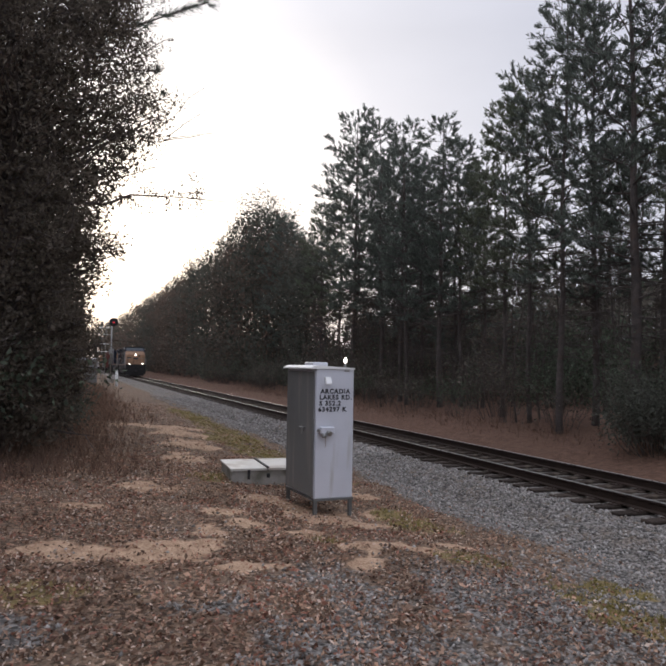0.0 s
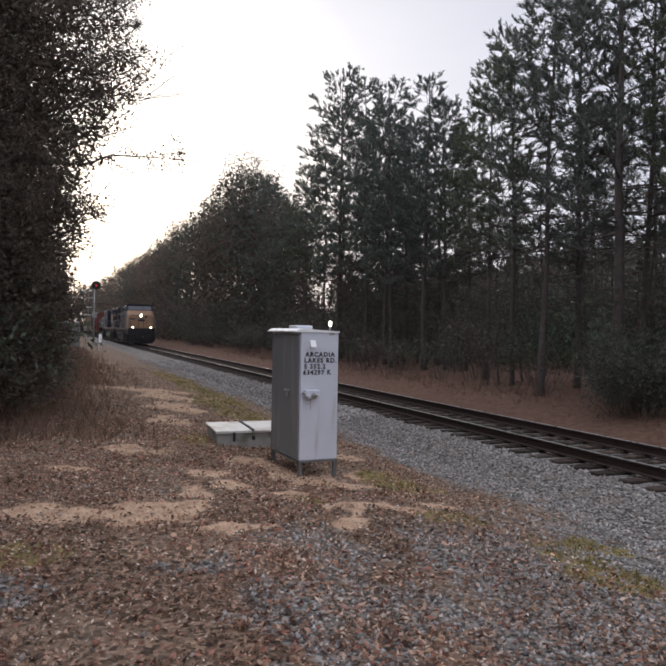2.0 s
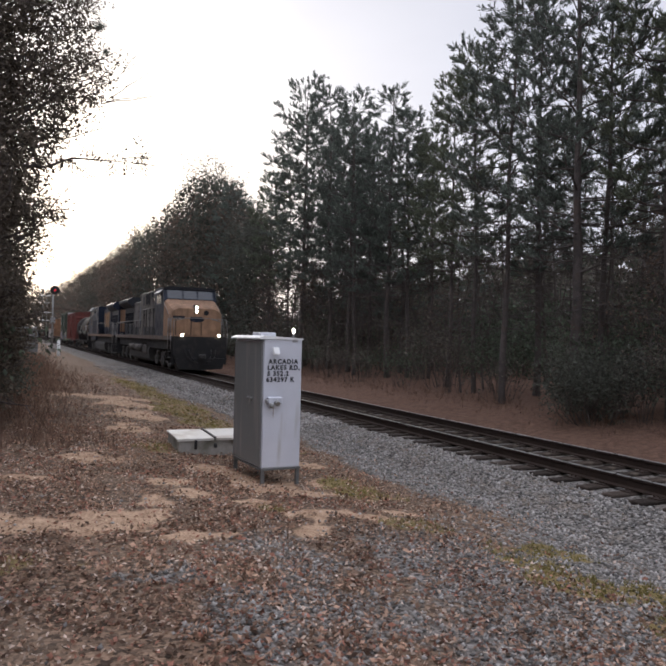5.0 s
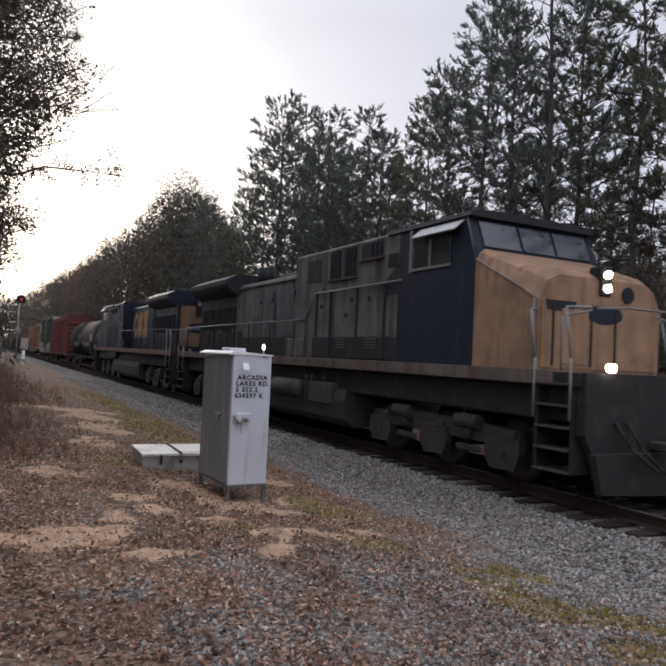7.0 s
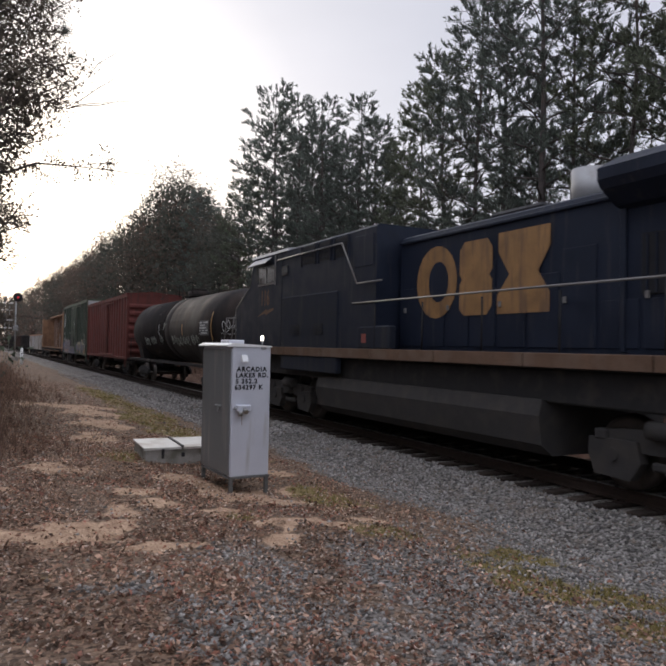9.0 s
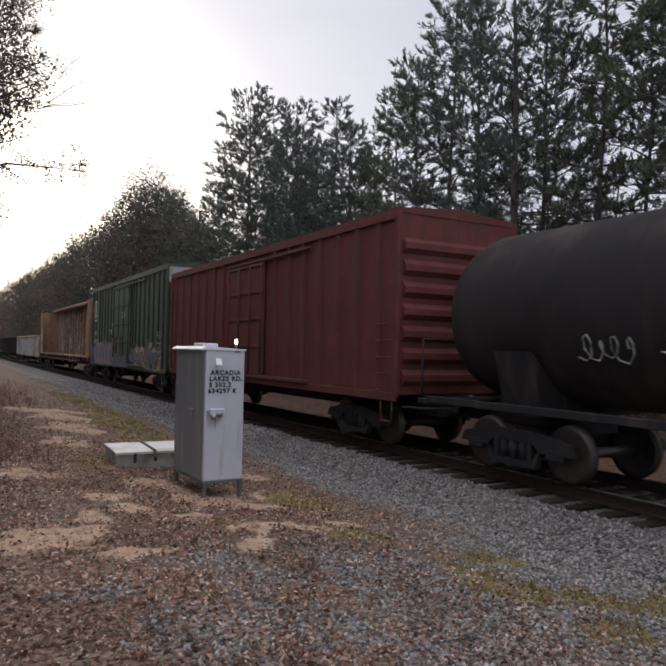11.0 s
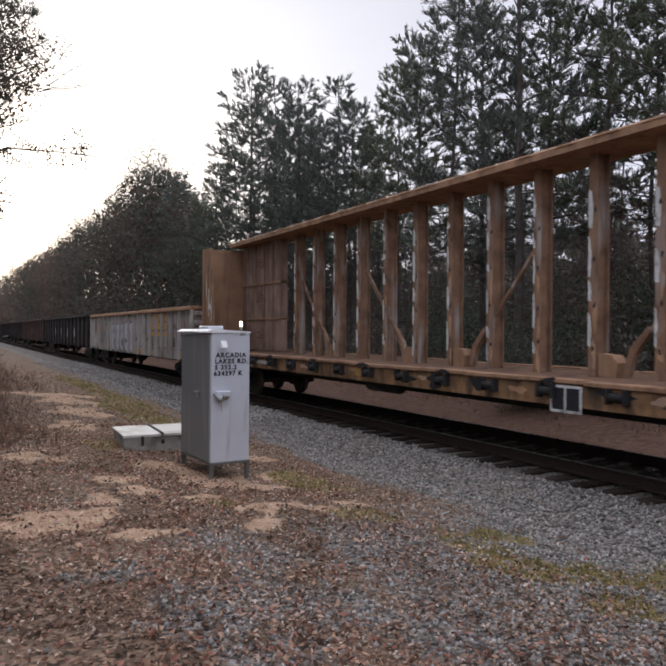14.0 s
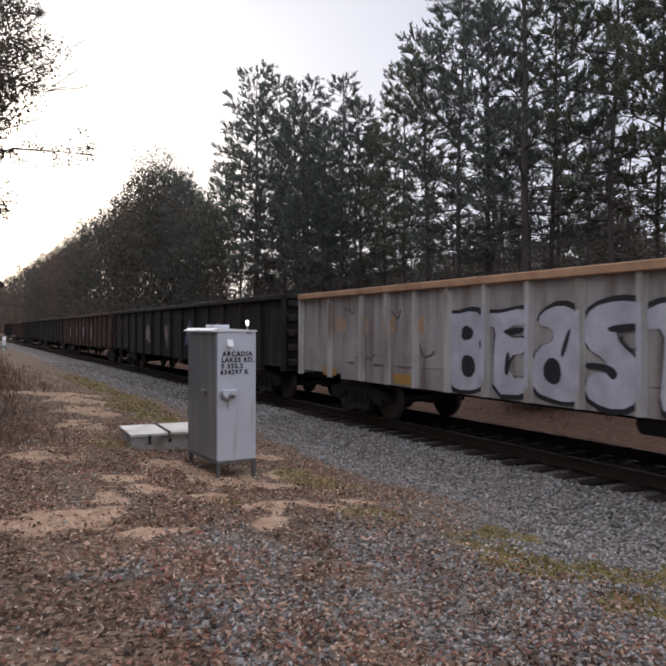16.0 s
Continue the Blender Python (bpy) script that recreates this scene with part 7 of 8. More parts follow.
    letter([(71.85, 2.12), (71.28, 2.14), (71.30, 1.92), (70.90, 1.95), (70.72, 1.72), (70.74, 1.52), (71.05, 1.38), (70.82, 1.22), (70.62, 0.98), (71.25, 0.98), (71.35, 1.25), (71.25, 1.55), (71.45, 1.72), (71.78, 1.86)], M_SPRAYBROWN, 0.010)
    letter(arch(72.95, 1.34, 0.17, 0.24, 14, -1.5, 4.7), M_SPRAYBLUE, 0.018)
    for k, (y, z, ry, rz, m) in enumerate(((73.8, 1.80, 0.22, 0.12, M_SPRAYCREAM), (72.97, 1.84, 0.22, 0.11, M_SPRAYCREAM), (71.55, 2.02, 0.20, 0.08, M_SPRAYCREAM), (71.0, 1.80, 0.2, 0.09, M_SPRAYCREAM), (73.65, 1.58, 0.10, 0.12, M_SPRAYGREY), (71.05, 1.15, 0.18, 0.11, M_SPRAYGREY), (72.1, 1.60, 0.12, 0.15, M_SPRAYGREY),
                                          (71.62, 1.35, 0.11, 0.25, M_SPRAYMIST), (73.25, 1.12, 0.15, 0.09, M_SPRAYGREY))):
        fig(y, z, ry, rz, m, 70 + k, 0.026 + 0.0005 * k, 0.1, 0.25)
    for k, (ya, yb) in enumerate(((74.15, 73.85), (72.7, 72.45))):
        part("orange_patch", Mesh().box(x - 0.038, x - 0.034, L(yb), L(ya), 1.08, 1.26), M_SPRAYORANGE, c)
    part("paint_band", Mesh().box(x - 0.028, x - 0.025, L(71.68), L(72.5), 1.24, 1.30), M_SPRAYSHADE, c)
    part("paint_foot", Mesh().box(x - 0.003, x, L(84.6), L(84.2), 0.95, 1.95), M_SPRAYBLUE, c)
    for k in range(9):
        fig(78.9 + k * 0.55, 1.5 + 0.1 * math.sin(k * 2), 0.48, 0.50, (M_SPRAYSHADE, M_SPRAYGREY, M_SPRAYBLUE)[k % 3], 100 + k, 0.001 + 0.0004 * k, 0.1, 0.3)
    chunks = (((0.42, 1.02), (0.46, 2.05), (0.20, 2.18), (0.05, 1.75), (-0.12, 2.12), (-0.40, 2.05), (-0.36, 1.62), (-0.22, 1.40), (-0.40, 1.05), (-0.15, 0.98), (0.05, 1.30), (0.16, 1.0)),
              ((0.42, 1.0), (0.40, 1.55), (0.46, 2.10), (-0.38, 2.18), (-0.44, 1.92), (-0.05, 1.82), (-0.30, 1.66), (-0.28, 1.48), (0.02, 1.42), (-0.44, 1.22), (-0.40, 0.98)),
              ((0.40, 0.98), (0.30, 1.60), (0.10, 2.05), (-0.10, 2.40), (-0.22, 1.95), (-0.32, 1.50), (-0.44, 1.0), (-0.18, 1.0), (-0.10, 1.28), (0.12, 1.26), (0.18, 0.98)),
              ((0.44, 1.02), (0.42, 2.22), (0.16, 2.18), (-0.16, 1.72), (-0.12, 2.14), (-0.42, 2.10), (-0.40, 1.0), (-0.14, 1.0), (0.10, 1.42), (0.16, 1.02)),
              ((0.42, 1.35), (0.40, 1.85), (0.10, 2.0), (-0.20, 1.85), (-0.30, 2.30), (-0.46, 2.32), (-0.42, 1.30), (-0.30, 1.02), (0.20, 0.98)))
    for k, pts in enumerate(chunks):
        y0 = 82.72 - k * 0.86
        lift = 0.010 + k * 0.0006
        pl = [(L(y0) + a, b) for a, b in pts]
        my, mz = sum(p[0] for p in pl) / len(pl), sum(p[1] for p in pl) / len(pl)
        part("paint_outline", Mesh().prism(pl, "x", x - lift, x - lift - 0.003), M_SPRAYPINK, c, "pale edge of a sprayed letter")
        part("paint_shape", Mesh().prism([(my + (a - my) * 0.86, mz + (b - mz) * 0.91) for a, b in pl], "x", x - lift - 0.004, x - lift - 0.007), M_SPRAYGREY, c, "mauve sprayed letter")
        fig(y0 + 0.12, 1.62, 0.09, 0.20, M_SPRAYSHADE, 150 + k, lift + 0.006, 0.2)
        fig(y0 - 0.15, 1.12, 0.17, 0.08, M_SPRAYPINK, 156 + k, lift + 0.008, 0.3, 0.3)
        if k in (0, 2, 3):
            fig(y0 + 0.36, 1.22, 0.10, 0.15, M_SPRAYORANGE, 160 + k, lift + 0.010, 0.2, 0.3)
    for k, (ya, yb, za, zb, m) in enumerate(((75.35, 78.6, 0.98, 1.10, M_SPRAYBLUE), (75.5, 78.5, 1.14, 1.20, M_SPRAYMIST), (77.45, 78.05, 1.62, 2.10, M_GRILLE), (77.4, 78.3, 2.2, 2.42, M_GREENRIB), (77.1, 77.35, 1.5, 2.45, M_SPRAYBROWN), (76.3, 76.9, 2.2, 2.42, M_GREENRIB), (76.6, 76.95, 1.02, 1.10, M_SPRAYORANGE))):
        part("paint_band", Mesh().box(x - 0.094 - 0.001 * k, x - 0.090, L(ya), L(yb), za, zb), m, c, "sprayed band on the door")
    for k in range(9):
        fig(75.7 + 0.36 * k, 1.32 + 0.12 * math.sin(2.3 * k), 0.28, 0.16, (M_SPRAYMIST, M_SPRAYBROWN, M_SPRAYBLUE)[k % 3], 180 + k, 0.098 + 0.0006 * k, 0.1, 0.35)
    for k, (y, z, ry, rz) in enumerate(((79.0, 3.05, 0.16, 0.06), (78.8, 2.85, 0.05, 0.22), (79.3, 2.75, 0.20, 0.07), (79.3, 2.62, 0.18, 0.04))):
        fig(y, z, ry, rz, M_WORNCHALK, 170 + k, 0.002 + 0.001 * k, 0.2, 0.25)


def lumber_car(s0, s1):
    """A centre-beam flat car: deck, end bulkheads, a row of posts down the middle under a wide top chord."""
    s, h = (s0 + s1) / 2, (s1 - s0) / 2
    c = car("lumber_car", "rusty orange centre-beam lumber car, empty, with open posts", "flat car", s)
    rnd = random.Random(17)
    part("deck", Mesh().box(-1.45, 1.45, -h, h, 1.20, 1.275, 0.01), M_DECK, c)
    for sx in (-1, 1):
        for k in range(18):
            y0, y1 = -h + 2 * h * k / 18, -h + 2 * h * (k + 1) / 18
            dz = rnd.uniform(-0.012, 0.012)
            part("deck_edge", Mesh().box(*sorted((sx * 1.30, sx * (1.53 + rnd.uniform(-0.015, 0.015)))), y0 + 0.006, y1 - 0.006, 1.235 + dz, 1.305 + dz, 0.012), M_ORANGE, c)
        part("side_sill", Mesh().prism([(-h, 1.04), (-h + 3.0, 1.04), (-h + 4.0, 0.92), (h - 4.0, 0.92), (h - 3.0, 1.04), (h, 1.04), (h, 1.235), (-h, 1.235)], "x", sx * 1.42, sx * 1.48), M_SILL, c, "greasy orange side sill")
        for k in range(18):
            y = -h + 0.8 + k * 1.21
            w = part("winch", Mesh().cyl((sx * 1.54, y - 0.12, 1.12), (sx * 1.54, y + 0.12, 1.12), 0.055, n=8).box(*sorted((sx * 1.47, sx * 1.60)), y - 0.16, y - 0.12, 1.02, 1.23, 0.006).box(*sorted((sx * 1.47, sx * 1.60)), y + 0.12, y + 0.16, 1.02, 1.23, 0.006), M_UNDER, c, "greasy strap winch")
            part("grease_stain", blob(Mesh(), y + rnd.uniform(-0.05, 0.35), 1.09 + rnd.uniform(-0.03, 0.04), rnd.uniform(0.16, 0.32), rnd.uniform(0.06, 0.11), sx * 1.481, 600 + k, wob=0.45), M_UNDER, c)
            if k % 2:
                part("paint_patch", blob(Mesh(), y + 0.62, 1.12 + rnd.uniform(-0.05, 0.03), rnd.uniform(0.10, 0.2), rnd.uniform(0.03, 0.07), sx * 1.481, 640 + k, wob=0.4), M_CAPRUST if k % 4 == 1 else M_FADEDORANGE, c)
                part("deck_stain", blob(Mesh(), y + rnd.uniform(-0.2, 0.3), 1.27, rnd.uniform(0.12, 0.25), 0.045, sx * 1.547, 660 + k, wob=0.4), M_UNDER, c)
        for y in (-h + 2.3, 0.9, h - 2.6):
            part("reflector", Mesh().box(*sorted((sx * 1.48, sx * 1.486)), y - 0.22, y + 0.22, 1.02, 1.17), M_REFLECT, c, "dull yellow reflector plate")
    part("brake_reservoir", Mesh().cyl((-0.95, 0.2, 0.84), (-0.95, 1.3, 0.84), 0.17, n=10), M_UNDER, c)
    tagged(part("faint_writing", bars(Mesh(), h - 5.6, h - 3.2, 1.02, 1.18, -1.506, 1, 61, 0.9), M_CHALK, c), kind="stuff")
    part("stencil_frame", Mesh().box(-1.51, -1.503, 92.13 - s, 92.70 - s, 0.83, 1.22), M_CHALK, c, "white framed stencil")
    part("stencil_field", Mesh().box(-1.515, -1.51, 92.17 - s, 92.40 - s, 0.87, 1.18).box(-1.515, -1.51, 92.44 - s, 92.66 - s, 0.87, 1.18), M_BLACK, c)
    part("top_chord", Mesh().prism([(-0.55, 4.84), (0.55, 4.84), (0.55, 4.96), (0.42, 5.03), (-0.42, 5.03), (-0.55, 4.96)], "y", -h, h), M_ORANGE, c, "wide rusty top beam")
    for k in range(26):
        y = -h + 0.3 + k * (2 * h - 0.6) / 25
        part("chord_chip", Mesh().prism([(y, 4.945), (y + rnd.uniform(0.3, 0.75), 4.95), (y + 0.3, 4.985), (y + 0.05, 4.975)], "x", -0.553, -0.57), rnd.choice((M_CAPRUST, M_FADEDORANGE)), c)
    posts = [90.72 + k * 1.19 for k in range(12)]
    for k, y in enumerate(posts):
        y -= s
        part("post", Mesh().box(-0.15, -0.125, y - 0.082, y + 0.082, 1.275, 4.86, 0.006).box(0.125, 0.15, y - 0.082, y + 0.082, 1.275, 4.86, 0.006).box(-0.125, 0.125, y - 0.015, y + 0.015, 1.275, 4.86), M_ORANGEWORN, c, "scuffed upright post")
        z = 1.4 + rnd.uniform(0, 0.4)
        while z < 4.1:
            ln = rnd.uniform(0.15, 0.7)
            w = rnd.uniform(0.025, 0.075)
            e = y + 0.085 - w
            part("scuff", Mesh().prism([(e, z), (y + 0.087, z + 0.03), (y + 0.087, z + ln), (e + 0.01, z + ln - 0.05), (e - 0.02, z + ln * 0.5)], "x", -0.15, -0.153), M_CHALK, c, "bare white scuff")
            z += ln + rnd.uniform(0.02, 0.35)
        for j in range(3):
            part("paint_patch", blob(Mesh(), y - 0.03 + rnd.uniform(-0.02, 0.02), 1.55 + j * 0.62 + rnd.uniform(-0.2, 0.2), rnd.uniform(0.025, 0.045), rnd.uniform(0.10, 0.30), -0.1505, 800 + 3 * k + j, wob=0.35), rnd.choice((M_FADEDORANGE, M_CAPRUST, M_WEBFADE)), c)
        for j in range(4):
            part("strap_hole", blob(Mesh(), y - 0.02 + rnd.uniform(-0.03, 0.03), 1.75 + j * 0.7 + rnd.uniform(-0.1, 0.1), 0.022, 0.045, -0.151, 700 + 4 * k + j), M_UNDER, c)
    # knee plates with thin tie rods, rising away from the middle of the car
    for yp, o in ((96.67, -1), (93.10, -1), (97.86, 1), (101.43, 1)):
        yp -= s
        g = part("gusset", Mesh().prism([(yp + o * 0.10, 1.275), (yp + o * 0.44, 1.275), (yp + o * 0.46, 1.50), (yp + o * 0.36, 1.62), (yp + o * 0.10, 1.64)], "x", -0.13, 0.13), M_ORANGE, c, "orange knee plate")
        part("knee_arm", Mesh().prism([(yp + o * 0.50, 1.30), (yp + o * 0.60, 1.30), (yp + o * 0.70, 1.64), (yp + o * 0.96, 1.98), (yp + o * 0.91, 2.06), (yp + o * 0.60, 1.72)], "x", -0.05, 0.05), M_ORANGEWORN, g)
        part("tie_rod", Mesh().prism([(yp + o * 0.92, 2.02), (yp + o * 0.98, 2.0), (yp + o * 2.25, 3.44), (yp + o * 2.19, 3.47)], "x", -0.03, 0.03), M_ORANGEWORN, c)
    for o in (-1, 1):
        a, b = sorted((o * (h - 0.15), o * (h - 3.3)))
        web = part("end_web", Mesh().box(-0.12, 0.12, a, b, 1.34, 4.86, 0.01), M_WEBFADE, c, "riveted faded orange end panel")
        for j in range(4):
            y = a + 0.55 + j * 0.7
            part("web_rib", Mesh().box(-0.17, 0.17, y - 0.04, y + 0.04, 1.34, 4.82, 0.008), M_WEBFADE, web)
        for z in (2.35, 3.5):
            part("web_rib", Mesh().box(-0.16, 0.16, a, b, z - 0.03, z + 0.03, 0.006), M_ORANGE, web)
        for k, z in enumerate((1.7, 2.9, 4.0)):
            tagged(part("faint_writing", bars(Mesh(), o * h - o * 1.9 - 0.35, o * h - o * 1.9 + 0.35, z, z + 0.35, -0.18, 4, 65 + k), M_DECK, web), kind="stuff")
        # bulkhead: framed posts with horizontal members
        y = o * (h - 0.12)
        bulk = part("bulkhead", Mesh().box(-1.42, 1.42, y - 0.05, y + 0.05, 1.3, 4.72, 0.01) if o > 0 else Mesh().box(-1.42, 1.42, y - 0.03, y + 0.03, 3.2, 4.72, 0.01).box(-1.42, 1.42, y - 0.03, y + 0.03, 1.3, 2.4, 0.01), M_ORANGE, c, "end bulkhead")
        for x in (-1.42, -0.5, 0.5, 1.42):
            part("bulkhead_post", Mesh().box(x - 0.08, x + 0.08, *sorted((y - o * 0.02, y + o * 0.20)), 1.3, 4.74, 0.012), M_ORANGE, bulk)
        for z in (2.45, 3.4, 4.66):
            part("bulkhead_beam", Mesh().box(-1.46, 1.46, *sorted((y, y + o * 0.14)), z - 0.07, z + 0.07, 0.012), M_ORANGE, bulk)
        part("side_gusset", Mesh().prism([(y, 1.34), (y - o * 0.9, 1.34), (y - o * 0.75, 3.0), (y - o * 0.5, 4.72), (y, 4.72)], "x", -1.46, -1.40).box(-1.48, -1.46, *sorted((y - o * 0.2, y - o * 0.28)), 1.7, 3.9), M_ORANGE, bulk)
        for dy, z0, z1 in ((0.28, 3.35, 4.15), (0.55, 1.5, 2.2), (0.62, 3.5, 4.0)):
            part("slot", Mesh().prism([(y - o * dy - 0.03, z0), (y - o * dy + 0.03, z0), (y - o * dy + 0.035, z1), (y - o * dy - 0.02, z1)], "x", -1.461, -1.464), M_UNDER, bulk)
        if o < 0:
            part("soot_panel", Mesh().box(-1.33, 1.33, y - 0.155, y - 0.145, 1.32, 3.30, 0.004), M_UNDER, bulk, "dark lower half of the bulkhead")
            continue
        part("scuff", blob(Mesh(), y - o * 0.15, 3.4, 0.06, 0.5, -1.462, 79), M_CHALK, bulk, "bare white scuff")
        part("scuff", blob(Mesh(), y - o * 0.42, 2.75, 0.16, 0.12, -1.463, 80), M_CHALK, bulk, "bare white scuff")
        part("scuff", blob(Mesh(), y - o * 0.35, 2.9, 0.05, 0.45, -1.462, 77), M_CHALK, bulk, "bare white scuff")
        part("scuff", blob(Mesh(), y - o * 0.6, 2.5, 0.04, 0.55, -1.462, 78), M_CHALK, bulk, "bare white scuff")
    part("centre_sill", Mesh().box(-0.4, 0.4, -h, h, 0.68, 1.22, 0.02), M_UNDER, c)
    ends(c, h, 1.2)


def gondola(label, s0, s1, z0, z1, m, cap, pitch, grey):
    s, h = (s0 + s1) / 2, (s1 - s0) / 2
    c = car("gondola_car", label, "gondola car", s)
    W = 1.46
    part("floor", Mesh().box(-W + 0.06, W - 0.06, -h + 0.06, h - 0.06, z0 + 0.1, z0 + 0.25, 0.02), m, c)
    n = int(round(2 * h / pitch))
    for sx in (-1, 1):
        for k in range(n):
            y0, y1 = -h + 2 * h * k / n, -h + 2 * h * (k + 1) / n
            low = z0 + (-0.03 if 1 < k < n - 2 else 0.08)
            if grey:
                part("panel_seam", Mesh().box(*sorted((sx * W, sx * (W + 0.012))), y0 + 0.09, y1 - 0.09, 1.25, 1.275, 0.003), m, c)
            part("side_panel", Mesh().box(*sorted((sx * (W - 0.03), sx * W)), y0 + 0.004, y1 - 0.004, low, z1 - 0.12, 0.005), m, c)
        for k in [0, 1.55, *range(3, n - 2), n - 1.55, n] if grey else range(n + 1):
            y, b = -h + 2 * h * k / n, 0.062 if grey else 0.085
            part("side_post", Mesh().prism([(y - b, sx * W), (y - b + 0.02, sx * (W + 0.10)), (y + b - 0.02, sx * (W + 0.10)), (y + b, sx * W)], "z", z0 - 0.02, z1 - 0.12), M_GONDOLAPOST if grey else m, c).data.transform(Matrix(((0, 1, 0, 0), (1, 0, 0, 0), (0, 0, 1, 0), (0, 0, 0, 1))))
        part("top_cap", Mesh().box(*sorted((sx * (W - 0.06), sx * (W + 0.14))), -h - 0.02, h + 0.02, z1 - 0.13, z1, 0.012), cap, c, "rusty top rail" if grey else "")
        ladder(c, sx * (W + 0.02), -h + 0.35, z0 + 0.1, z1 - 0.2, 5, m)
    for o in (-1, 1):
        e = part("end_wall", Mesh().box(-W, W, *sorted((o * (h - 0.03), o * h)), z0, z1 - 0.1, 0.008), m, c)
        for k in range(5):
            z = z0 + 0.2 + k * (z1 - z0 - 0.45) / 4
            part("end_rib", Mesh().prism([(o * h, z - 0.11), (o * (h + 0.13), z - 0.06), (o * (h + 0.13), z + 0.06), (o * h, z + 0.11)], "x", -W + 0.05, W - 0.05), m, e)
        part("end_cap", Mesh().box(-W, W, *sorted((o * (h - 0.08), o * (h + 0.10))), z1 - 0.12, z1, 0.012), cap, c)
    part("centre_sill", Mesh().box(-0.4, 0.4, -h, h, 0.66, z0 + 0.12, 0.02), M_UNDER, c)
    part("brake_reservoir", Mesh().cyl((-0.9, -0.6, 0.72), (-0.9, 0.4, 0.72), 0.18, n=10), M_UNDER, c)
    ends(c, h, z0 + 0.1)
    return c, s, W, n


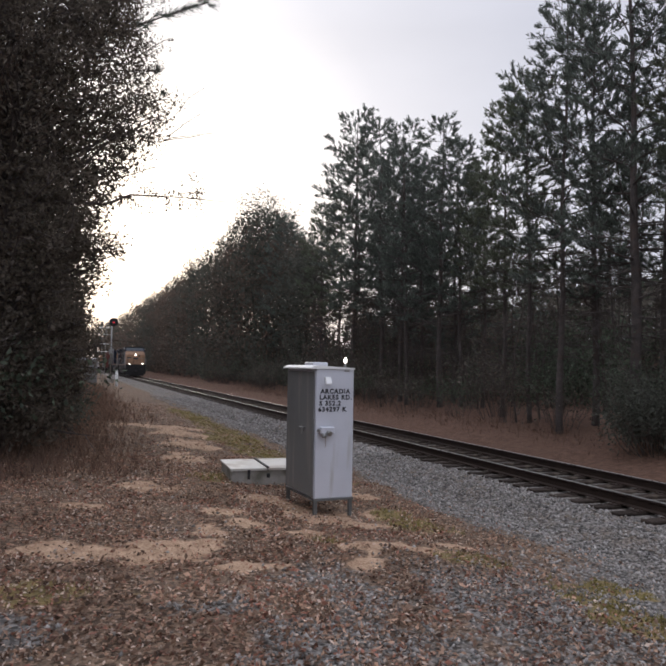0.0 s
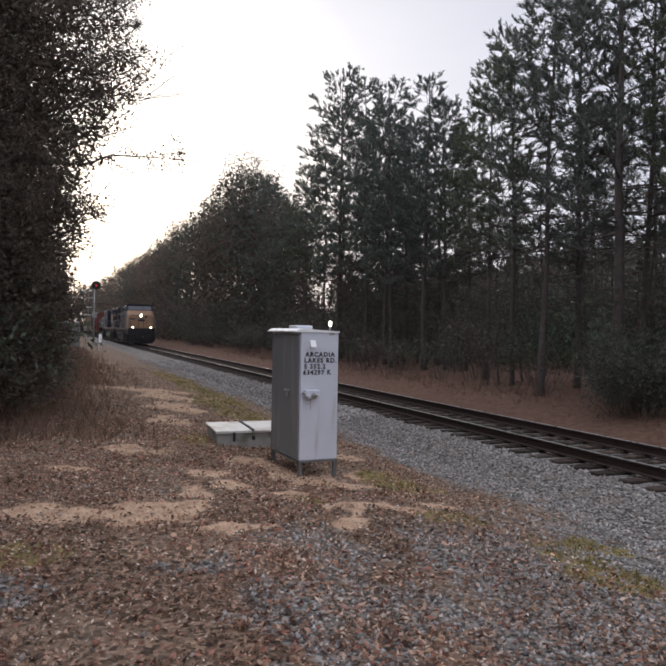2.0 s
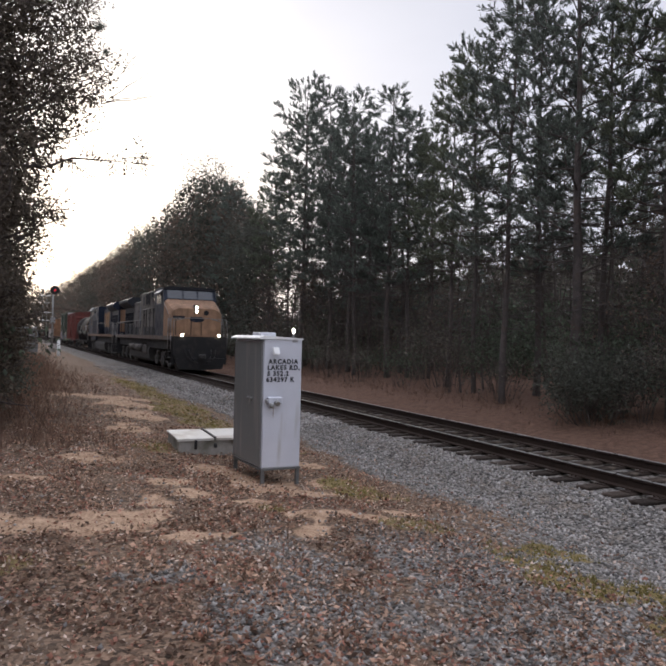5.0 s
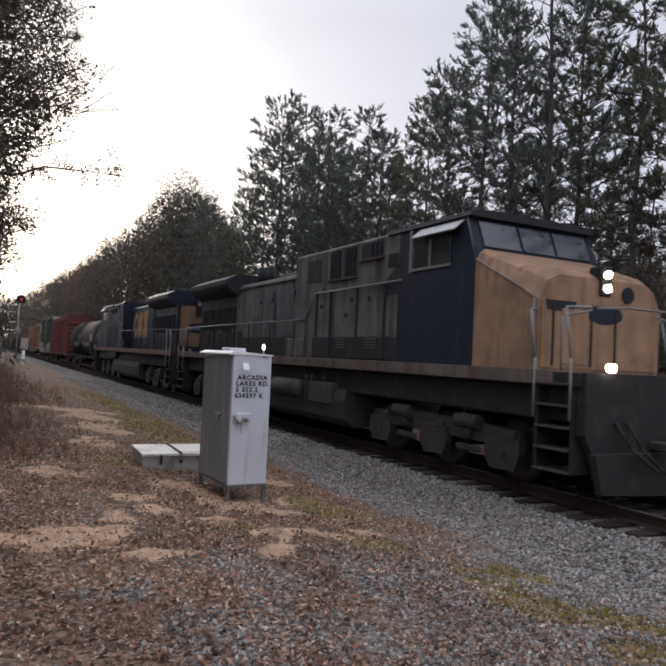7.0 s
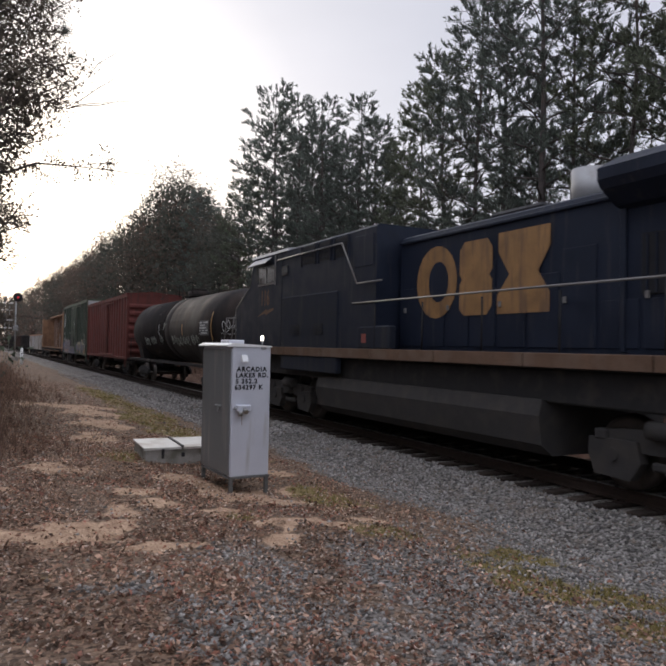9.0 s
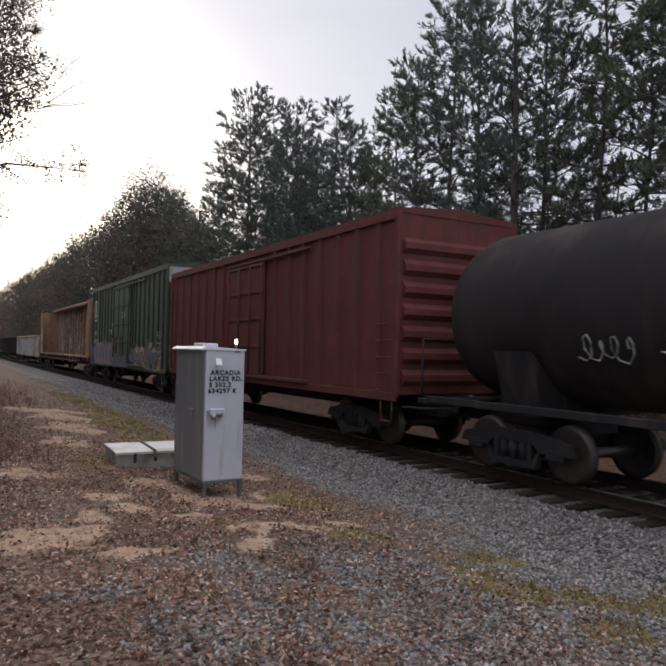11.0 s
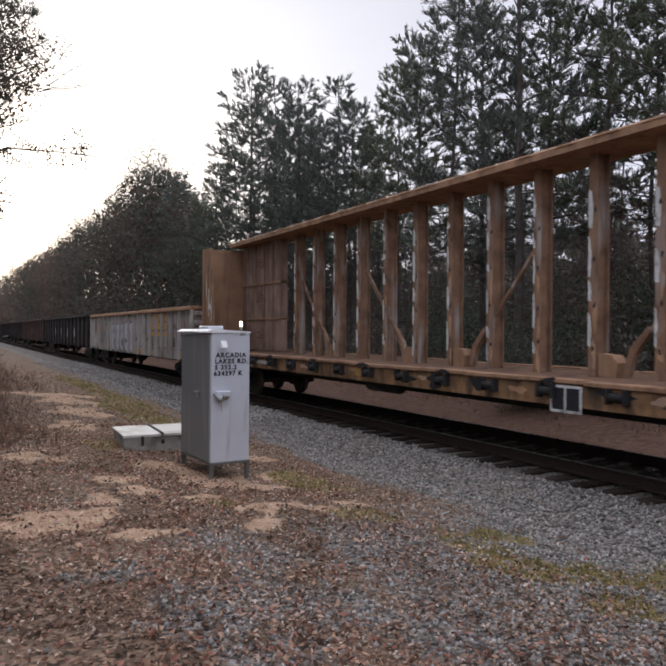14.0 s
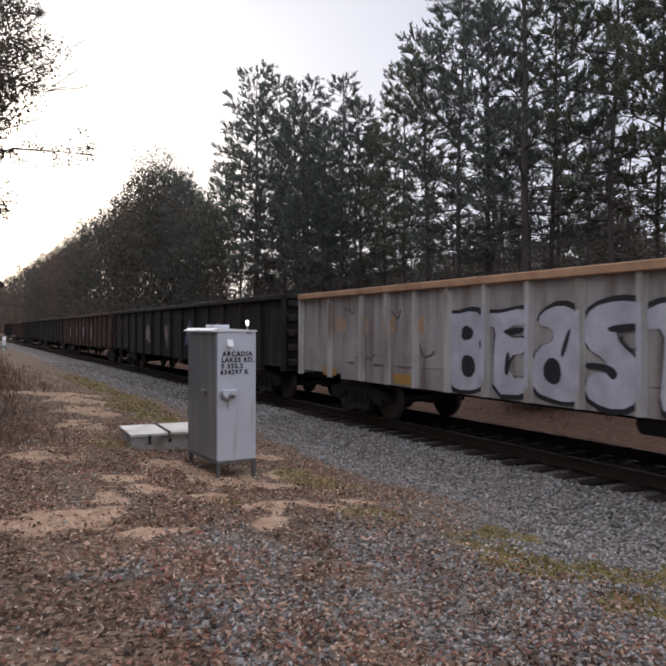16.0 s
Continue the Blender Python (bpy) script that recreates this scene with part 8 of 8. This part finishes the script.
def grey_gondola_markings(c, s, W, h, n):
    x = -W - 0.003
    panel = lambda k: (-h + 2 * h * (k + 0.5) / n)
    L = lambda q: q - s
    # yellow emblem blocks, plain
    for k, q in enumerate((112.85, 113.85, 114.85)):
        y = L(q)
        for g, e, m, nm in ((0.0, 0.035, M_BLACK, "emblem_edge"), (0.004, 0.0, M_GOLD, "emblem_block")):
            shape = (((-1, -1), (-0.5, -1), (0, -0.75), (0.5, -1), (1, -1), (0.5, 0.0), (1, 1), (0.5, 1), (0, 0.75), (-0.5, 1), (-1, 1), (-0.5, 0.0)),
                     ((-1, -0.7), (-0.7, -1), (0.7, -1), (1, -0.7), (1, -0.2), (0.75, 0.1), (1, 0.3), (1, 0.7), (0.7, 1), (-0.7, 1), (-1, 0.7), (-1, 0.2), (-0.75, -0.1), (-1, -0.3)),
                     ((-0.95, -0.5), (-0.55, -0.95), (0.55, -0.95), (0.95, -0.5), (0.95, 0.5), (0.55, 0.95), (-0.55, 0.95), (-0.95, 0.5)))[k]
            pts = [(y + a * (0.30 + e), 2.30 + b * (0.34 + e)) for a, b in shape]
            part(nm, Mesh().prism(pts, "x", x - g, x - g - 0.003), m, c, "golden yellow emblem block" if g else "")
        part("emblem_gap", Mesh().box(x - 0.010, x - 0.007, y - (0.11 if k == 2 else 0.20), y + (0.11 if k == 2 else 0.02), 2.30 - (0.14 if k == 2 else 0.03), 2.30 + (0.14 if k == 2 else 0.03)), M_BLACK if k < 2 else M_GONDOLA, c)
        part("emblem_bar", Mesh().box(x - 0.003, x, y - 0.36, y + 0.36, 1.72, 1.88), M_GOLD, c)
    for q in (126.98, 126.01, 125.03, 124.06):
        for d in (-0.13, 0.13):
            part("number_bar", Mesh().prism([(L(q) + d - 0.085, 1.90), (L(q) + d + 0.085, 1.90), (L(q) + d + 0.085, 2.22), (L(q) + d - 0.085, 2.22)], "x", x - 0.003, x), M_FADEDORANGE, c, "faded orange painted bar")
    for k in range(16):
        q, z = 109.92 + 0.975 * (k % 8) + 9.6 * (k > 7), 1.18
        tagged(part("faint_writing", bars(Mesh(), L(q) - 0.3, L(q) + 0.3, z, z + 0.10, x, 1, 80 + k, 0.3), M_DECK, c), kind="stuff")
    for q in (110.9, 114.79, 116.74, 117.72, 124.54, 127.5):
        part("reflector", Mesh().box(x - 0.005, x, L(q) - 0.3, L(q) + 0.3, 0.9, 1.1), M_REFLECT, c, "yellow reflector plate")
    part("stencil_frame", Mesh().box(x - 0.004, x, L(111.6), L(111.9), 1.3, 1.65), M_BLACK, c)
    # large sprayed letters, swollen white shapes with black edges and black marks in them
    glyphs = (
        ([(-0.52, 2.34), (-0.40, 2.24), (0.20, 2.32), (0.46, 2.16), (0.44, 1.90), (0.28, 1.72), (0.50, 1.50), (0.50, 1.10), (0.24, 0.92), (-0.34, 0.90), (-0.50, 1.04), (-0.46, 1.60), (-0.50, 2.0)],
         ([(-0.18, 1.78), (0.14, 1.80), (0.18, 1.98), (-0.12, 2.06)], [(-0.16, 1.20), (0.10, 1.14), (0.24, 1.30), (0.16, 1.52), (-0.14, 1.54)])),
        ([(-0.52, 2.36), (-0.44, 2.22), (0.52, 2.34), (0.46, 2.06), (0.02, 2.04), (0.0, 1.84), (0.46, 1.86), (0.42, 1.60), (0.04, 1.56), (0.06, 1.20), (0.50, 1.20), (0.46, 0.94), (-0.36, 0.90), (-0.34, 1.60), (-0.28, 2.02), (-0.52, 2.04)],
         ([(-0.12, 1.96), (0.40, 2.02), (0.40, 1.93), (-0.02, 1.88)], [(-0.08, 1.26), (-0.02, 1.62), (0.06, 1.60), (0.04, 1.24)])),
        ([(-0.30, 2.24), (0.10, 2.36), (0.46, 2.24), (0.40, 1.90), (0.52, 1.40), (0.50, 0.96), (0.22, 0.90), (-0.10, 0.94), (-0.44, 1.02), (-0.52, 1.40), (-0.34, 1.72), (-0.02, 1.80), (-0.06, 2.02), (-0.36, 2.04)],
         ([(-0.22, 1.24), (0.0, 1.14), (0.14, 1.26), (0.10, 1.50), (-0.08, 1.58), (-0.24, 1.44)], [(0.10, 1.60), (0.26, 1.98), (0.33, 1.97), (0.18, 1.56)])),
        ([(0.50, 2.34), (0.10, 2.38), (-0.34, 2.30), (-0.50, 2.06), (-0.44, 1.72), (-0.10, 1.56), (0.02, 1.40), (-0.40, 1.36), (-0.48, 1.04), (-0.10, 0.88), (0.34, 0.92), (0.52, 1.18), (0.48, 1.56), (0.14, 1.80), (0.08, 1.98), (0.48, 2.00)],
         ([(-0.06, 2.02), (0.50, 2.06), (0.50, 1.96), (-0.02, 1.92)], [(-0.44, 1.52), (0.0, 1.50), (0.14, 1.38), (0.04, 1.28), (-0.10, 1.42), (-0.44, 1.43)])),
        ([(-0.54, 2.30), (0.54, 2.36), (0.50, 2.06), (0.16, 2.02), (0.22, 1.40), (0.28, 0.98), (-0.06, 0.86), (-0.28, 1.00), (-0.22, 1.50), (-0.20, 2.00), (-0.52, 1.98)],
         ([(0.30, 1.70), (0.46, 1.80), (0.50, 1.60), (0.40, 1.52)],)))
    smooth = lambda pts: [((a[0] * 3 + b[0]) / 4, (a[1] * 3 + b[1]) / 4) if e == 0 else ((a[0] + b[0] * 3) / 4, (a[1] + b[1] * 3) / 4) for a, b in zip(pts, pts[1:] + pts[:1]) for e in (0, 1)]
    for k, (outer, marks) in enumerate(glyphs):
        q = L((122.59, 121.62, 120.64, 119.67, 118.69)[k])
        body = smooth([(q - a * 0.92, 1.62 + (b - 1.62) * 0.97) for a, b in outer])
        edge = smooth([(q - a * 1.05 - 0.02 * math.sin(9 * b), 1.62 + (b - 1.62) * 1.07 + 0.02 * math.sin(7 * a)) for a, b in outer])
        part("letter_edge", Mesh().prism(edge, "x", x - 0.001 - 0.0008 * k, x - 0.004 - 0.0008 * k), M_BLACK, c, "black edge of a sprayed letter")
        part("letter", Mesh().prism(body, "x", x - 0.010, x - 0.013), M_SPRAYWHITE, c, "swollen white graffiti letter")
        for mk in marks:
            part("letter_mark", Mesh().prism(smooth([(q - a * 0.94, b) for a, b in mk]), "x", x - 0.014, x - 0.017), M_BLACK, c)
    # sticker-like painted figure on the end panel
    for k, (q, z, ry, rz, m) in enumerate(((110.35, 2.15, 0.10, 0.16, M_SPRAYRED), (110.35, 1.80, 0.20, 0.20, M_SPRAYSHADE), (110.30, 1.50, 0.22, 0.16, M_SPRAYDUN), (110.42, 1.62, 0.10, 0.14, M_SPRAYTEAL))):
        part("paint_shape", blob(Mesh(), L(q), z, ry, rz, x - 0.002 - 0.003 * k, 500 + k, wob=0.35), m, c, "small sprayed figure")
    for k in range(10, 14):
        q = L(109.43 + 0.975 * k)
        part("paint_on_post", Mesh().box(x - 0.102, x - 0.098, q - 0.038, q + 0.038, 1.08 + 0.04 * (k % 2), 2.38 - 0.07 * (k % 3)), M_SPRAYWHITE, c, "white spray carried over a side post")
    rnd = random.Random(4)
    for k in range(12):
        q, z = rnd.uniform(110.5, 127.5), rnd.uniform(1.3, 2.5)
        pts = [(x - 0.004, L(q) + j * 0.09, z + rnd.uniform(-0.14, 0.14)) for j in range(6)]
        part("scrawl", Mesh().cord(pts, 0.010), M_BLACK if k % 3 else M_STRIPE, c, "thin dark scrawl")


locomotive(3.3, False, M_GREYLOCO, "weathered grey diesel locomotive with yellow nose, headlights lit", "blue")
locomotive(26.2, True, M_NAVY, "dark navy diesel locomotive running backwards with yellow emblem", "yellow")
tank_car(37.6, 53.4)
boxcar("oxide red boxcar with ribbed sides and ends", 54.0, 68.9, 1.0, 4.78, M_RED, M_RED, [54.7 + 0.82 * k for k in range(7)] + [63.4 + 0.82 * k for k in range(7)], (60.2, 62.8), M_RED)
C, S, W = boxcar("tall olive green boxcar with graffiti along its lower side", 69.5, 84.62, 0.92, 5.25, M_GREEN, M_GREEN, [70.0, 70.7, 71.5, 72.2, 72.95, 73.7, 74.4, 74.9, 78.95, 79.6, 80.35, 81.1, 81.85, 82.45, 83.4, 84.1], (75.3, 78.6), M_ROOF)
green_markings(C, S, W)
lumber_car(85.9, 108.2)
C, S, W, N = gondola("long grey gondola car with rusty rim and sprayed letters", 109.43, 128.93, 0.88, 2.84, M_GONDOLA, M_CAPRUST, 0.975, True)
grey_gondola_markings(C, S, W, 9.75, N)
for k, (a, b, m, lab) in enumerate(((130.0, 151.6, M_BLACKCAR, "long black gondola car with rusty streaks"), (152.8, 171.9, M_BROWNCAR, "dark brown gondola car with rusty streaks"), (173.1, 190.0, M_BLACKCAR, "black gondola car far down the train"),
                                    (191.2, 209.0, M_BLACKCAR, "black gondola car far down the train"), (210.2, 228.0, M_BROWNCAR, "dark brown gondola car with rusty streaks"), (229.2, 247.0, M_BLACKCAR, "black gondola car far down the train"))):
    C, S, W, N = gondola(lab, a, b, 0.88, 2.9, m, m, 1.5, False)
    for j in range(4 if k < 2 else 0):
        y = -(b - a) / 2 + (b - a) * (3.5 + 2 * j + k) / N
        part("paint_shape", blob(Mesh(), y, 1.75, 0.42, 0.40, -W - 0.002, 400 + 9 * k + j, wob=0.4), (M_SPRAYGREY, M_SPRAYBLUE, M_SPRAYSHADE, M_SPRAYGREY)[j], C, "faded graffiti shape")
        part("paint_stroke", blob(Mesh(), y + 0.05, 1.8, 0.12, 0.34, -W - 0.006, 440 + 9 * k + j, wob=0.3, tilt=0.3), M_SPRAYPINK, C)


def motions():
    """The train rolls past; each wheelset turns with the way it goes."""
    times = [k * 0.5 for k in range(33)]
    for ob, s, turned in CARS:
        walk(ob, [(t, pose(CENTRE, s + train_shift(t), 0, 0, 0, 180 if turned else 0)) for t in times])
    back = {ob for ob, s, turned in CARS if turned}
    ticks = [k / 30 for k in range(481)]
    for ob, y, r in WHEELS:
        sign = -1 if ob.parent.parent in back else 1
        walk(ob, [(t, pose(0, y, r, sign * math.degrees(-train_shift(t) / r), 0, 0)) for t in ticks])


motions()
